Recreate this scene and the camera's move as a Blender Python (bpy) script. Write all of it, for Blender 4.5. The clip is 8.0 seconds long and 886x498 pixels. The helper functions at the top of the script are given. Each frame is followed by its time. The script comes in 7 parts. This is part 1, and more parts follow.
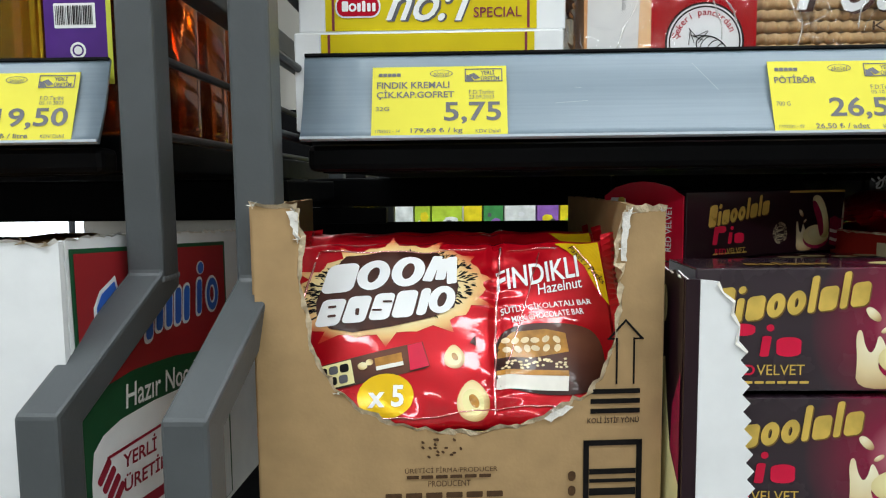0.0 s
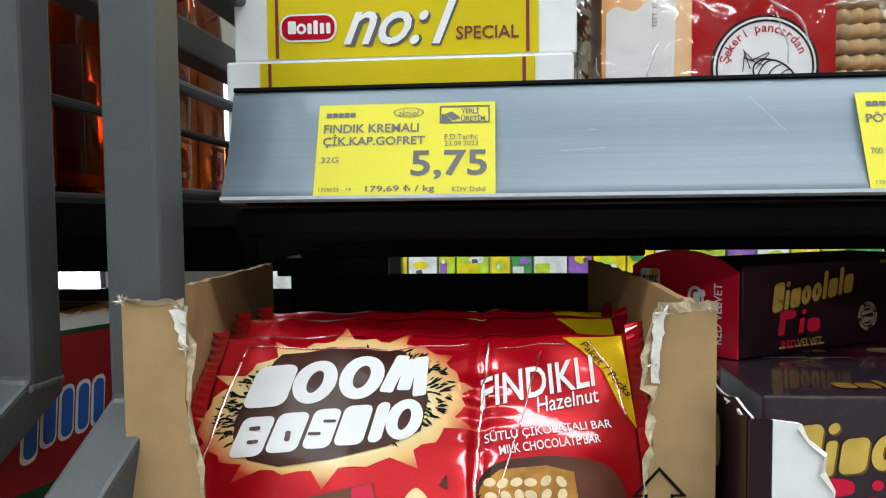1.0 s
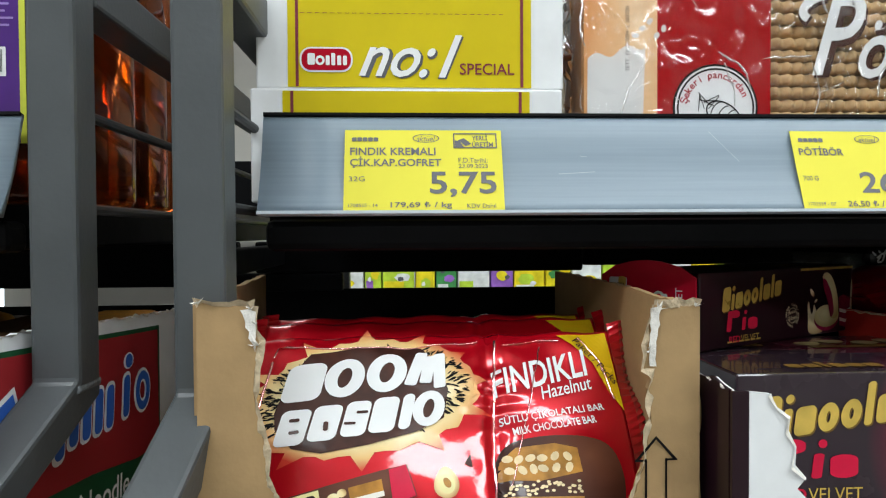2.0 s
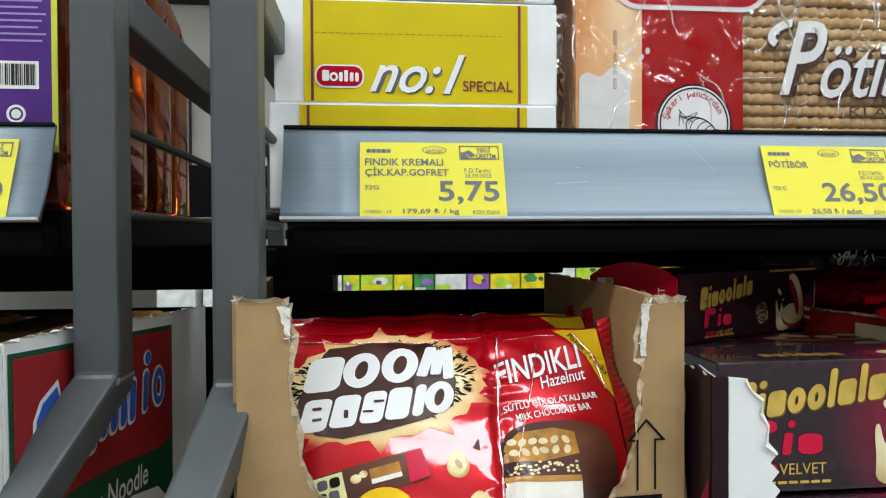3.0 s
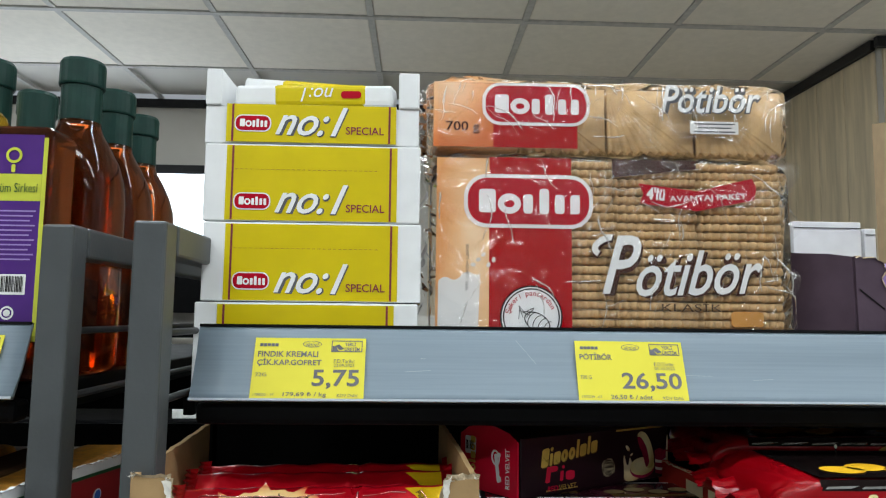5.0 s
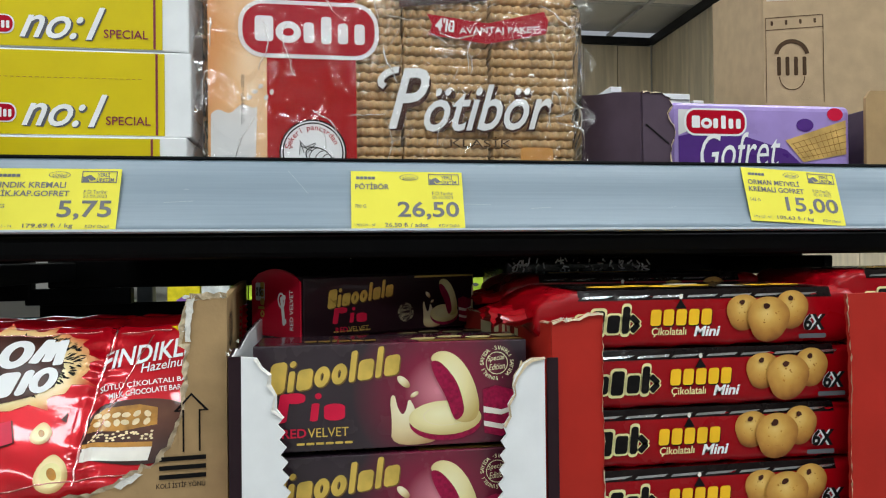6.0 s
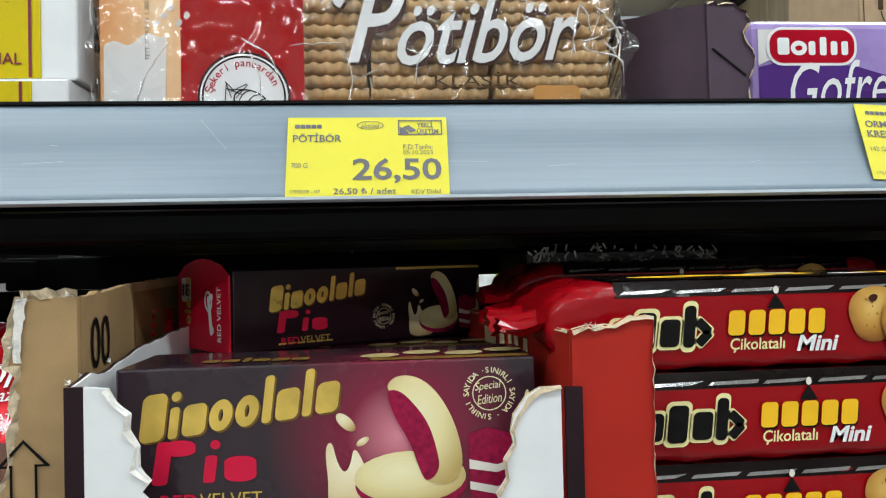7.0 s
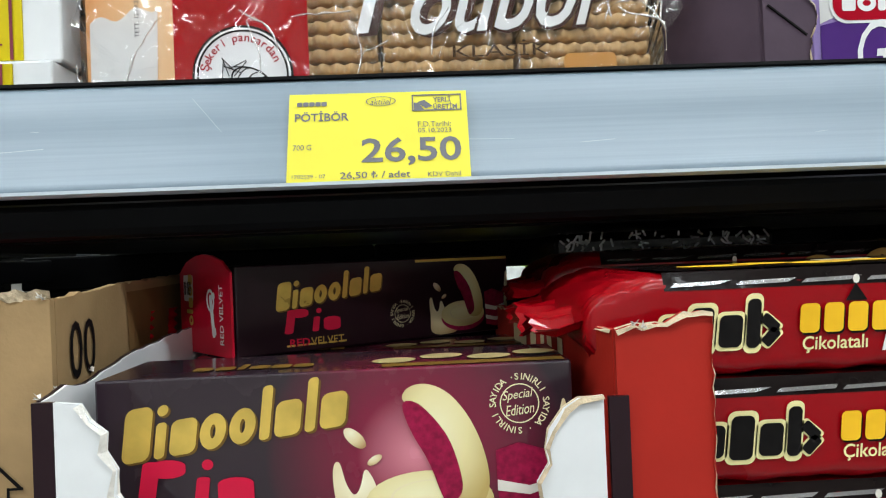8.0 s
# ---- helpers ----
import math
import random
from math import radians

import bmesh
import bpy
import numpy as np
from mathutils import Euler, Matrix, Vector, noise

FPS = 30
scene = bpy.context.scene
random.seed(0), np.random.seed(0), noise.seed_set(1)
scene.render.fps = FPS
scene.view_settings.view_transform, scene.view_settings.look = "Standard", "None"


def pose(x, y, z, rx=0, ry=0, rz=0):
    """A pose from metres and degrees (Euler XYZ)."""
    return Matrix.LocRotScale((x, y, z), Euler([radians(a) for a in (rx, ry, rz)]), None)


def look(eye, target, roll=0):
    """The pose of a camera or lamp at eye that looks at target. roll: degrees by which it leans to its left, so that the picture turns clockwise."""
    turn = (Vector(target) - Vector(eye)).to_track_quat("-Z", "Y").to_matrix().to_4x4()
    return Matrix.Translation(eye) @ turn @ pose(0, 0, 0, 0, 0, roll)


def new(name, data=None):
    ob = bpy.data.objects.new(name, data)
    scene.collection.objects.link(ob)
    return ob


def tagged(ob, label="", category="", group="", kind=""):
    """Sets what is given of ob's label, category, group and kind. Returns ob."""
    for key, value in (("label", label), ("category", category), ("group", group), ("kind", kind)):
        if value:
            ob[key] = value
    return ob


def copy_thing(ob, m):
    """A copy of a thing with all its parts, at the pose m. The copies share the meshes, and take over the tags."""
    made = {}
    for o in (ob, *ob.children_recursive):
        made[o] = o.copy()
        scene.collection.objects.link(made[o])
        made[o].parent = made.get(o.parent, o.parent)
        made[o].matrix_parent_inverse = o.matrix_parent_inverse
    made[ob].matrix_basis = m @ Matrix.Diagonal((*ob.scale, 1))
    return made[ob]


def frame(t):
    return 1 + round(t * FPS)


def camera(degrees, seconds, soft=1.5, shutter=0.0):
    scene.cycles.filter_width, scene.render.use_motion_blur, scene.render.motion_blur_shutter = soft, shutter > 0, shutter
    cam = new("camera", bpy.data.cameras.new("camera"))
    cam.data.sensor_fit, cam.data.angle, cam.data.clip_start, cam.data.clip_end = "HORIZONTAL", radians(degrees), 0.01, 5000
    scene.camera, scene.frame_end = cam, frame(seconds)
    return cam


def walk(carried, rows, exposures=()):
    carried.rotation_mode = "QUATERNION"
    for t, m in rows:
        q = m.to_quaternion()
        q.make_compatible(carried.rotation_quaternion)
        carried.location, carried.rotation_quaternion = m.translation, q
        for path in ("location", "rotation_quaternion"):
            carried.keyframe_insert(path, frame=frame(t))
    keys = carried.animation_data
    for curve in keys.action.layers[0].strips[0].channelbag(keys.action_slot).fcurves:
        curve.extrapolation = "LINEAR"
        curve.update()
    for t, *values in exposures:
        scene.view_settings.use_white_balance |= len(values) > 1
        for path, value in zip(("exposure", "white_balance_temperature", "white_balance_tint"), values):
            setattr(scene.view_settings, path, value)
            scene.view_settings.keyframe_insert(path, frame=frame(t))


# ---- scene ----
cam = camera(66.3, 8.0, soft=1.15)
PATH = [
    (0, (0.006, 0.0, 1.413), (-0.052, 1.99, 1.226), -0.6),
    (0.1, (0.022, 0.024, 1.414), (-0.107, 2.015, 1.278), -0.4),
    (0.2, (0.037, 0.045, 1.415), (-0.151, 2.034, 1.326), -0.0),
    (0.3, (0.048, 0.062, 1.417), (-0.177, 2.048, 1.36), -0.2),
    (0.5, (0.058, 0.084, 1.421), (-0.176, 2.07, 1.378), -0.7),
    (0.7, (0.052, 0.091, 1.425), (-0.132, 2.079, 1.303), -1.0),
    (0.8, (0.043, 0.096, 1.428), (-0.117, 2.087, 1.315), -0.8),
    (1, (0.034, 0.106, 1.433), (-0.132, 2.097, 1.333), -0.6),
    (1.2, (0.017, 0.101, 1.432), (-0.037, 2.097, 1.327), -0.5),
    (1.5, (0.014, 0.097, 1.433), (-0.03, 2.095, 1.358), -1.1),
    (1.7, (0.001, 0.081, 1.432), (0.035, 2.08, 1.39), -0.4),
    (2.8, (-0.033, 0.048, 1.428), (0.136, 2.04, 1.379), -0.4),
    (3, (-0.038, 0.035, 1.43), (0.158, 2.025, 1.399), -0.3),
    (3.2, (-0.044, 0.022, 1.425), (0.209, 2.006, 1.403), -0.8),
    (3.5, (-0.039, 0.016, 1.424), (0.224, 1.997, 1.354), -0.6),
    (3.7, (-0.025, 0.019, 1.422), (0.157, 2.009, 1.344), -1.4),
    (4, (-0.001, 0.008, 1.439), (0.078, 2.006, 1.408), 0.5),
    (4.1, (0.003, 0.005, 1.445), (0.039, 2.005, 1.426), -0.2),
    (4.2, (0.007, -0.001, 1.459), (0.016, 1.999, 1.467), 0.2),
    (5.3, (0.106, -0.101, 1.501), (0.231, 1.883, 1.717), 1.0),
    (5.5, (0.134, -0.098, 1.479), (0.293, 1.89, 1.626), 1.0),
    (5.7, (0.156, -0.09, 1.449), (0.354, 1.898, 1.523), -0.0),
    (6, (0.177, -0.071, 1.422), (0.475, 1.907, 1.445), -0.6),
    (6.2, (0.194, -0.044, 1.419), (0.504, 1.932, 1.437), -0.7),
    (6.3, (0.201, -0.027, 1.418), (0.498, 1.95, 1.464), -0.5),
    (6.5, (0.214, 0.002, 1.418), (0.484, 1.982, 1.496), -0.4),
    (6.7, (0.226, 0.037, 1.415), (0.421, 2.026, 1.487), -0.6),
    (7, (0.234, 0.068, 1.41), (0.388, 2.062, 1.444), -1.3),
    (7.2, (0.239, 0.081, 1.411), (0.344, 2.078, 1.43), -1.8),
    (7.5, (0.242, 0.093, 1.411), (0.342, 2.09, 1.432), -1.7),
    (7.8, (0.24, 0.103, 1.411), (0.313, 2.101, 1.414), -2.1),
    (8, (0.24, 0.105, 1.409), (0.308, 2.104, 1.425), -2.3),
]
walk(cam, [(t, look(eye, target, roll)) for t, eye, target, roll in PATH], [(0, -0.03), (4.2, -0.08), (5.4, -0.26), (6.0, -0.18), (6.5, -0.04), (7.0, -0.06), (7.5, 0.02), (8, 0.08)])

# ---- light ----
CEIL = 2.65
world = bpy.data.worlds.new("world")
world.use_nodes = True
world.node_tree.nodes["Background"].inputs[0].default_value = (0.85, 0.92, 1.0, 1)
world.node_tree.nodes["Background"].inputs[1].default_value = 0.4
scene.world = world
# tubes assumed out of view; some only added to brighten goods and back walls
LAMPS = [(-0.75, -1.6), (0.75, -1.6), (-0.75, -0.3), (0.75, -0.3), (-2.2, -0.3), (2.2, -0.3), (-0.75, 1.35), (0.9, 0.8), (2.6, 0.7), (-2.45, 2.6)]
LAMP_POWER = 10.3
for lx, ly in LAMPS:
    data = bpy.data.lights.new("tube_light", "AREA")
    data.shape, data.size, data.size_y = "RECTANGLE", 1.2, 0.16
    data.energy, data.color = LAMP_POWER, (0.885, 0.985, 1.03)
    ob = new("tube_light", data)
    ob.location = (lx, ly, CEIL - 0.05)

# ---- small tools ----
IDENT = Matrix.Identity(4)
WORLD = {}


def thing(name, label, category, at=(0, 0, 0), group="", kind=""):
    ob = new(name)
    ob.empty_display_size = 0.02
    ob.location = at
    WORLD[ob] = Matrix.Translation(at)
    return tagged(ob, label, category, group, kind)


def part(name, bm, material, parent, label="", smooth=False):
    """Links a bmesh in the space that the whole scene, or an unplaced thing, is drawn in."""
    me = bpy.data.meshes.new(name)
    bm.normal_update()
    if smooth:
        for f in bm.faces:
            f.smooth = True
    bm.to_mesh(me)
    bm.free()
    me.materials.append(material)
    ob = new(name, me)
    if parent is not None:
        ob.parent = parent
        ob.matrix_parent_inverse = WORLD.get(parent, IDENT).inverted()
    return tagged(ob, label)


def piece(name, me, parent, m):
    ob = new(name, me)
    ob.parent = parent
    ob.matrix_parent_inverse = WORLD.get(parent, IDENT).inverted()
    ob.matrix_basis = m
    return ob


def box(x0, x1, y0, y1, z0, z1, bevel=0.0, bm=None, seg=2):
    bm = bm or bmesh.new()
    made = bmesh.ops.create_cube(bm, size=1.0)["verts"]
    for v in made:
        v.co = Vector(((x0 + x1) / 2 + v.co.x * (x1 - x0), (y0 + y1) / 2 + v.co.y * (y1 - y0), (z0 + z1) / 2 + v.co.z * (z1 - z0)))
    if bevel:
        edges = list({e for v in made for e in v.link_edges})
        bmesh.ops.bevel(bm, geom=edges, offset=bevel, segments=seg, affect="EDGES", profile=0.5)
    return bm


def slab(outline, place, thick, bm=None):
    """A sheet with a free outline: place(u, v, h) at h = 0 and at h = -thick."""
    bm = bm or bmesh.new()
    front = [bm.verts.new(place(u, v, 0.0)) for u, v in outline]
    back = [bm.verts.new(place(u, v, -thick)) for u, v in outline]
    faces = [bm.faces.new(front), bm.faces.new(back[::-1])]
    for f in faces:
        f.normal_update()
    n = len(front)
    for k in range(n):
        bm.faces.new((front[k], back[k], back[(k + 1) % n], front[(k + 1) % n]))
    bmesh.ops.triangulate(bm, faces=faces)
    bmesh.ops.recalc_face_normals(bm, faces=bm.faces)
    return bm


def tube(points, width, depth, bm=None, bevel=0.002):
    """A rectangular tube along points, its depth measured along y and z as it bends."""
    bm = bm or bmesh.new()
    rings = []
    pts = [Vector(p) for p in points]
    for k, p in enumerate(pts):
        a = (p - pts[k - 1]).normalized() if k else (pts[1] - p).normalized()
        b = (pts[k + 1] - p).normalized() if k + 1 < len(pts) else a
        along = (a + b).normalized()
        side = Vector((1, 0, 0))
        up = along.cross(side).normalized()
        grow = 1.0 / max(0.4, a.dot(along))
        rings.append([bm.verts.new(p + side * width * sx / 2 + up * depth * grow * sy / 2) for sx, sy in ((-1, -1), (1, -1), (1, 1), (-1, 1))])
    for r, q in zip(rings, rings[1:]):
        for k in range(4):
            bm.faces.new((r[k], r[(k + 1) % 4], q[(k + 1) % 4], q[k]))
    bm.faces.new(rings[0][::-1]), bm.faces.new(rings[-1])
    bmesh.ops.recalc_face_normals(bm, faces=bm.faces)
    long_edges = [e for e in bm.edges if len(e.link_faces) == 2 and e.calc_face_angle(0) > 0.5]
    bmesh.ops.bevel(bm, geom=long_edges, offset=bevel, segments=2, affect="EDGES", profile=0.5)
    return bm


def rod(a, b, r, n=10, bm=None):
    bm = bm or bmesh.new()
    a, b = Vector(a), Vector(b)
    q = (b - a).to_track_quat("Z", "Y")
    rings = [[bm.verts.new(p + q @ Vector((r * math.cos(6.2832 * k / n), r * math.sin(6.2832 * k / n), 0))) for k in range(n)] for p in (a, b)]
    for k in range(n):
        bm.faces.new((rings[0][k], rings[0][(k + 1) % n], rings[1][(k + 1) % n], rings[1][k]))
    bm.faces.new(rings[0][::-1]), bm.faces.new(rings[1])
    return bm


def lathe(profile, centre, n=28, bm=None):
    bm = bm or bmesh.new()
    cx, cy = centre
    rings = [[bm.verts.new((cx + r * math.cos(6.28318 * k / n), cy + r * math.sin(6.28318 * k / n), z)) for k in range(n)] for r, z in profile]
    for p, q in zip(rings, rings[1:]):
        for k in range(n):
            bm.faces.new((p[k], p[(k + 1) % n], q[(k + 1) % n], q[k]))
    bm.faces.new(rings[0][::-1]), bm.faces.new(rings[-1])
    return bm


# ---- flat shapes for print ----
def rrect(cx, cy, w, h, r, rot=0.0, shear=0.0, n=5):
    r = min(r, w / 2 * 0.999, h / 2 * 0.999)
    out = []
    for qx, qy, a0 in ((1, 1, 0), (-1, 1, 90), (-1, -1, 180), (1, -1, 270)):
        for k in range(n + 1):
            a = radians(a0 + 90 * k / n)
            out.append((qx * (w / 2 - r) + r * math.cos(a), qy * (h / 2 - r) + r * math.sin(a)))
    c, s = math.cos(radians(rot)), math.sin(radians(rot))
    return [(cx + c * (x + shear * y) - s * y, cy + s * (x + shear * y) + c * y) for x, y in out]


def oval(cx, cy, a, b, rot=0.0, n=28, jag=0.0, rng=None):
    c, s = math.cos(radians(rot)), math.sin(radians(rot))
    out = []
    for k in range(n):
        t = 6.283185 * k / n
        g = 1 + (rng.uniform(-jag, jag) if rng else 0)
        x, y = a * g * math.cos(t), b * g * math.sin(t)
        out.append((cx + c * x - s * y, cy + s * x + c * y))
    return out


def ring(cx, cy, a, b, w, rot=0.0, n=28, t0=0.0, t1=360.0):
    c, s = math.cos(radians(rot)), math.sin(radians(rot))

    def at(t, k):
        x, y = (a - k * w) * math.cos(t), (b - k * w) * math.sin(t)
        return cx + c * x - s * y, cy + s * x + c * y

    ts = [radians(t0 + (t1 - t0) * k / n) for k in range(n + 1)]
    return [[at(p, 0), at(q, 0), at(q, 1), at(p, 1)] for p, q in zip(ts, ts[1:])]


def bars(x0, x1, y0, y1, n, rng, fill=0.6):
    """Upright bars of uneven width."""
    step = (x1 - x0) / n
    return [[(x0 + step * k, y0), (x0 + step * (k + w), y0), (x0 + step * (k + w), y1), (x0 + step * k, y1)] for k in range(n) for w in (rng.uniform(0.25, fill + 0.25),)]


def tilt(polys, cx, cy, rot):
    c, s = math.cos(radians(rot)), math.sin(radians(rot))
    return [[(cx + c * (x - cx) - s * (y - cy), cy + s * (x - cx) + c * (y - cy)) for x, y in p] for p in polys]


def mark(codes, x0, y0, w, h, shear=0.0, heavy=0.30):
    """A run of plain shapes in place of a brand mark: r ring, t tall bar, s short bar, d short bar with a dot, b rounded block, n arch of two bars, a gap."""
    wide = {"r": 1.0, "t": 0.5, "s": 0.5, "d": 0.5, "b": 1.0, "n": 1.0, "T": 1.05, "R": 1.1, " ": 0.4}
    unit = w / sum(wide[c] + 0.12 for c in codes)
    x, out = x0, []
    low = 0.66 * h
    for c in codes:
        cw = wide[c] * unit
        cx = x + cw / 2
        got = []
        if c == "r":
            got = ring(cx, y0 + low / 2, cw / 2, low / 2, heavy * unit)
        elif c == "R":
            got = ring(cx, y0 + h / 2, cw / 2, h / 2, heavy * unit)
        elif c == "t":
            got = [rrect(cx, y0 + h / 2, cw * 0.8, h, cw * 0.3)]
        elif c == "s":
            got = [rrect(cx, y0 + low / 2, cw * 0.8, low, cw * 0.3)]
        elif c == "d":
            got = [rrect(cx, y0 + low / 2, cw * 0.8, low, cw * 0.3), oval(cx, y0 + h * 0.88, cw * 0.42, cw * 0.42, n=12)]
        elif c == "b":
            got = [rrect(cx, y0 + low / 2, cw, low, cw * 0.28)]
        elif c == "T":
            got = [rrect(cx, y0 + h / 2, cw, h, cw * 0.3)]
        elif c == "n":
            got = [rrect(cx - cw * 0.32, y0 + low / 2, cw * 0.34, low, cw * 0.1), rrect(cx + cw * 0.32, y0 + low / 2, cw * 0.34, low, cw * 0.1), rrect(cx, y0 + low * 0.86, cw * 0.8, low * 0.26, cw * 0.1)]
        out += [[(px + shear * (py - y0), py) for px, py in p] for p in got]
        x += cw + 0.12 * unit
    return out


def soft(poly, n=2):
    """Corner-cut outline of a printed shape."""
    for _ in range(n):
        poly = [(a[0] + (b[0] - a[0]) * k, a[1] + (b[1] - a[1]) * k) for a, b in zip(poly, poly[1:] + poly[:1]) for k in (0.25, 0.75)]
    return poly


def face(y):
    return lambda u, v, h: Vector((u, y - h, v))


def shapes_mesh(polys, place, lift, fine=None):
    bm = bmesh.new()
    for p in polys:
        try:
            bm.faces.new([bm.verts.new((u, v, 0)) for u, v in p])
        except ValueError:
            pass
    bmesh.ops.remove_doubles(bm, verts=bm.verts, dist=1e-7)
    for f in bm.faces:
        f.normal_update()
        if f.normal.z < 0:
            f.normal_flip()
    bmesh.ops.triangulate(bm, faces=bm.faces)
    if fine:
        for _ in range(6):
            long_ones = [e for e in bm.edges if e.calc_length() > fine]
            if not long_ones:
                break
            bmesh.ops.subdivide_edges(bm, edges=long_ones, cuts=1)
            bmesh.ops.triangulate(bm, faces=bm.faces)
    for v in bm.verts:
        v.co = place(v.co.x, v.co.y, lift)
    return bm


def decal(name, polys, material, parent, place, lift=0.0005, fine=None, label=""):
    return part(name, shapes_mesh(polys, place, lift, fine), material, parent, label)


def decal_each(name, polys, material, parent, place, lift=0.0005, fine=None):
    """Like decal(), but every shape that stands apart from the others becomes a part of its own."""
    groups = []
    for p in polys:
        keys = {(round(x, 6), round(z, 6)) for x, z in p}
        hits = [g for g in groups if g[0] & keys]
        for g in hits:
            groups.remove(g)
        groups.append((keys.union(*(g[0] for g in hits)), [q for g in hits for q in g[1]] + [p]))
    for _, shapes in groups:
        decal(name, shapes, material, parent, place, lift, fine)


GLYPHS = {}


def letters(text, heavy, lean):
    key = (text, heavy, lean)
    if key not in GLYPHS:
        data = bpy.data.curves.new("glyphs", "FONT")
        data.body, data.offset, data.shear, data.resolution_u = text, heavy, lean, 3
        ob = bpy.data.objects.new("glyphs", data)
        me = bpy.data.meshes.new_from_object(ob)
        pts = np.array([v.co for v in me.vertices]) if len(me.vertices) else np.zeros((0, 3))
        polys = [tuple(p.vertices) for p in me.polygons]
        bpy.data.objects.remove(ob)
        bpy.data.meshes.remove(me)
        GLYPHS[key] = (pts, polys)
    return GLYPHS[key]


def words(name, text, x0, y0, w, h, material, parent, place, lift=0.0007, heavy=0.0, lean=0.0, rot=0.0, bow=0.0):
    """Lettering that fills the box from (x0, y0), w wide and h high, turned about its lower left corner; bow lifts its middle."""
    pts, polys = letters(text, heavy, lean)
    if not len(pts):
        return None
    lo, hi = pts.min(0), pts.max(0)
    size = np.maximum(hi - lo, 1e-6)
    c, s = math.cos(radians(rot)), math.sin(radians(rot))
    bm = bmesh.new()
    made = []
    for p in pts:
        a, b = (p[0] - lo[0]) / size[0], (p[1] - lo[1]) / size[1]
        u, v = a * w, b * h + bow * 4 * a * (1 - a)
        made.append(bm.verts.new(place(x0 + c * u - s * v, y0 + s * u + c * v, lift)))
    for f in polys:
        try:
            bm.faces.new([made[k] for k in f])
        except ValueError:
            pass
    return part(name, bm, material, parent)


def arc_words(name, text, cx, cy, r, h, a0, a1, material, parent, place, lift=0.0007, inside=False):
    """Letters set one by one round a circle from angle a0 to a1 (degrees)."""
    bm = bmesh.new()
    n = len(text)
    for k, ch in enumerate(text):
        pts, polys = letters(ch, 0.01, 0.0)
        if not len(pts):
            continue
        a = radians(a0 + (a1 - a0) * (k + 0.5) / n)
        mid = (pts[:, 0].min() + pts[:, 0].max()) / 2
        made = []
        for p in pts:
            u, v = (p[0] - mid) * h, p[1] * h
            made.append(bm.verts.new(place(cx + (r + v) * math.cos(a) + u * math.sin(a), cy + (r + v) * math.sin(a) - u * math.cos(a), lift)))
        for f in polys:
            try:
                bm.faces.new([made[j] for j in f])
            except ValueError:
                pass
    return part(name, bm, material, parent)


# ---- materials ----
def mat(name, colour, rough=0.5, metal=0.0, vary=0.12, scale=40.0, bump=0.0, bscale=200.0, coat=0.0, stretch=(1, 1, 1), spec=0.2, distance=0.001):
    m = bpy.data.materials.new(name)
    m.use_nodes = True
    t = m.node_tree
    b = t.nodes["Principled BSDF"]
    b.inputs["Roughness"].default_value = rough
    b.inputs["Metallic"].default_value = metal
    b.inputs["Coat Weight"].default_value = coat * 0.6
    b.inputs["Coat Roughness"].default_value = 0.05
    b.inputs["Specular IOR Level"].default_value = spec
    co = t.nodes.new("ShaderNodeTexCoord")
    mp = t.nodes.new("ShaderNodeMapping")
    mp.inputs["Scale"].default_value = stretch
    t.links.new(co.outputs["Object"], mp.inputs["Vector"])
    nz = t.nodes.new("ShaderNodeTexNoise")
    nz.inputs["Scale"].default_value, nz.inputs["Detail"].default_value = scale, 6
    t.links.new(mp.outputs[0], nz.inputs["Vector"])
    ramp = t.nodes.new("ShaderNodeValToRGB")
    ramp.color_ramp.elements[0].position, ramp.color_ramp.elements[1].position = 0.3, 0.7
    ramp.color_ramp.elements[0].color = (*[c * (1 - vary) for c in colour], 1)
    ramp.color_ramp.elements[1].color = (*[min(1, c * (1 + vary)) for c in colour], 1)
    t.links.new(nz.outputs["Fac"], ramp.inputs[0])
    t.links.new(ramp.outputs[0], b.inputs["Base Color"])
    mr = t.nodes.new("ShaderNodeMapRange")
    mr.inputs["To Min"].default_value, mr.inputs["To Max"].default_value = max(0.02, rough - 0.08), min(1, rough + 0.08)
    t.links.new(nz.outputs["Fac"], mr.inputs["Value"])
    t.links.new(mr.outputs[0], b.inputs["Roughness"])
    if bump:
        n2 = t.nodes.new("ShaderNodeTexNoise")
        n2.inputs["Scale"].default_value, n2.inputs["Detail"].default_value = bscale, 5
        t.links.new(mp.outputs[0], n2.inputs["Vector"])
        bp = t.nodes.new("ShaderNodeBump")
        bp.inputs["Strength"].default_value, bp.inputs["Distance"].default_value = bump, distance
        t.links.new(n2.outputs["Fac"], bp.inputs["Height"])
        t.links.new(bp.outputs[0], b.inputs["Normal"])
        if coat:
            t.links.new(bp.outputs[0], b.inputs["Coat Normal"])
    return m


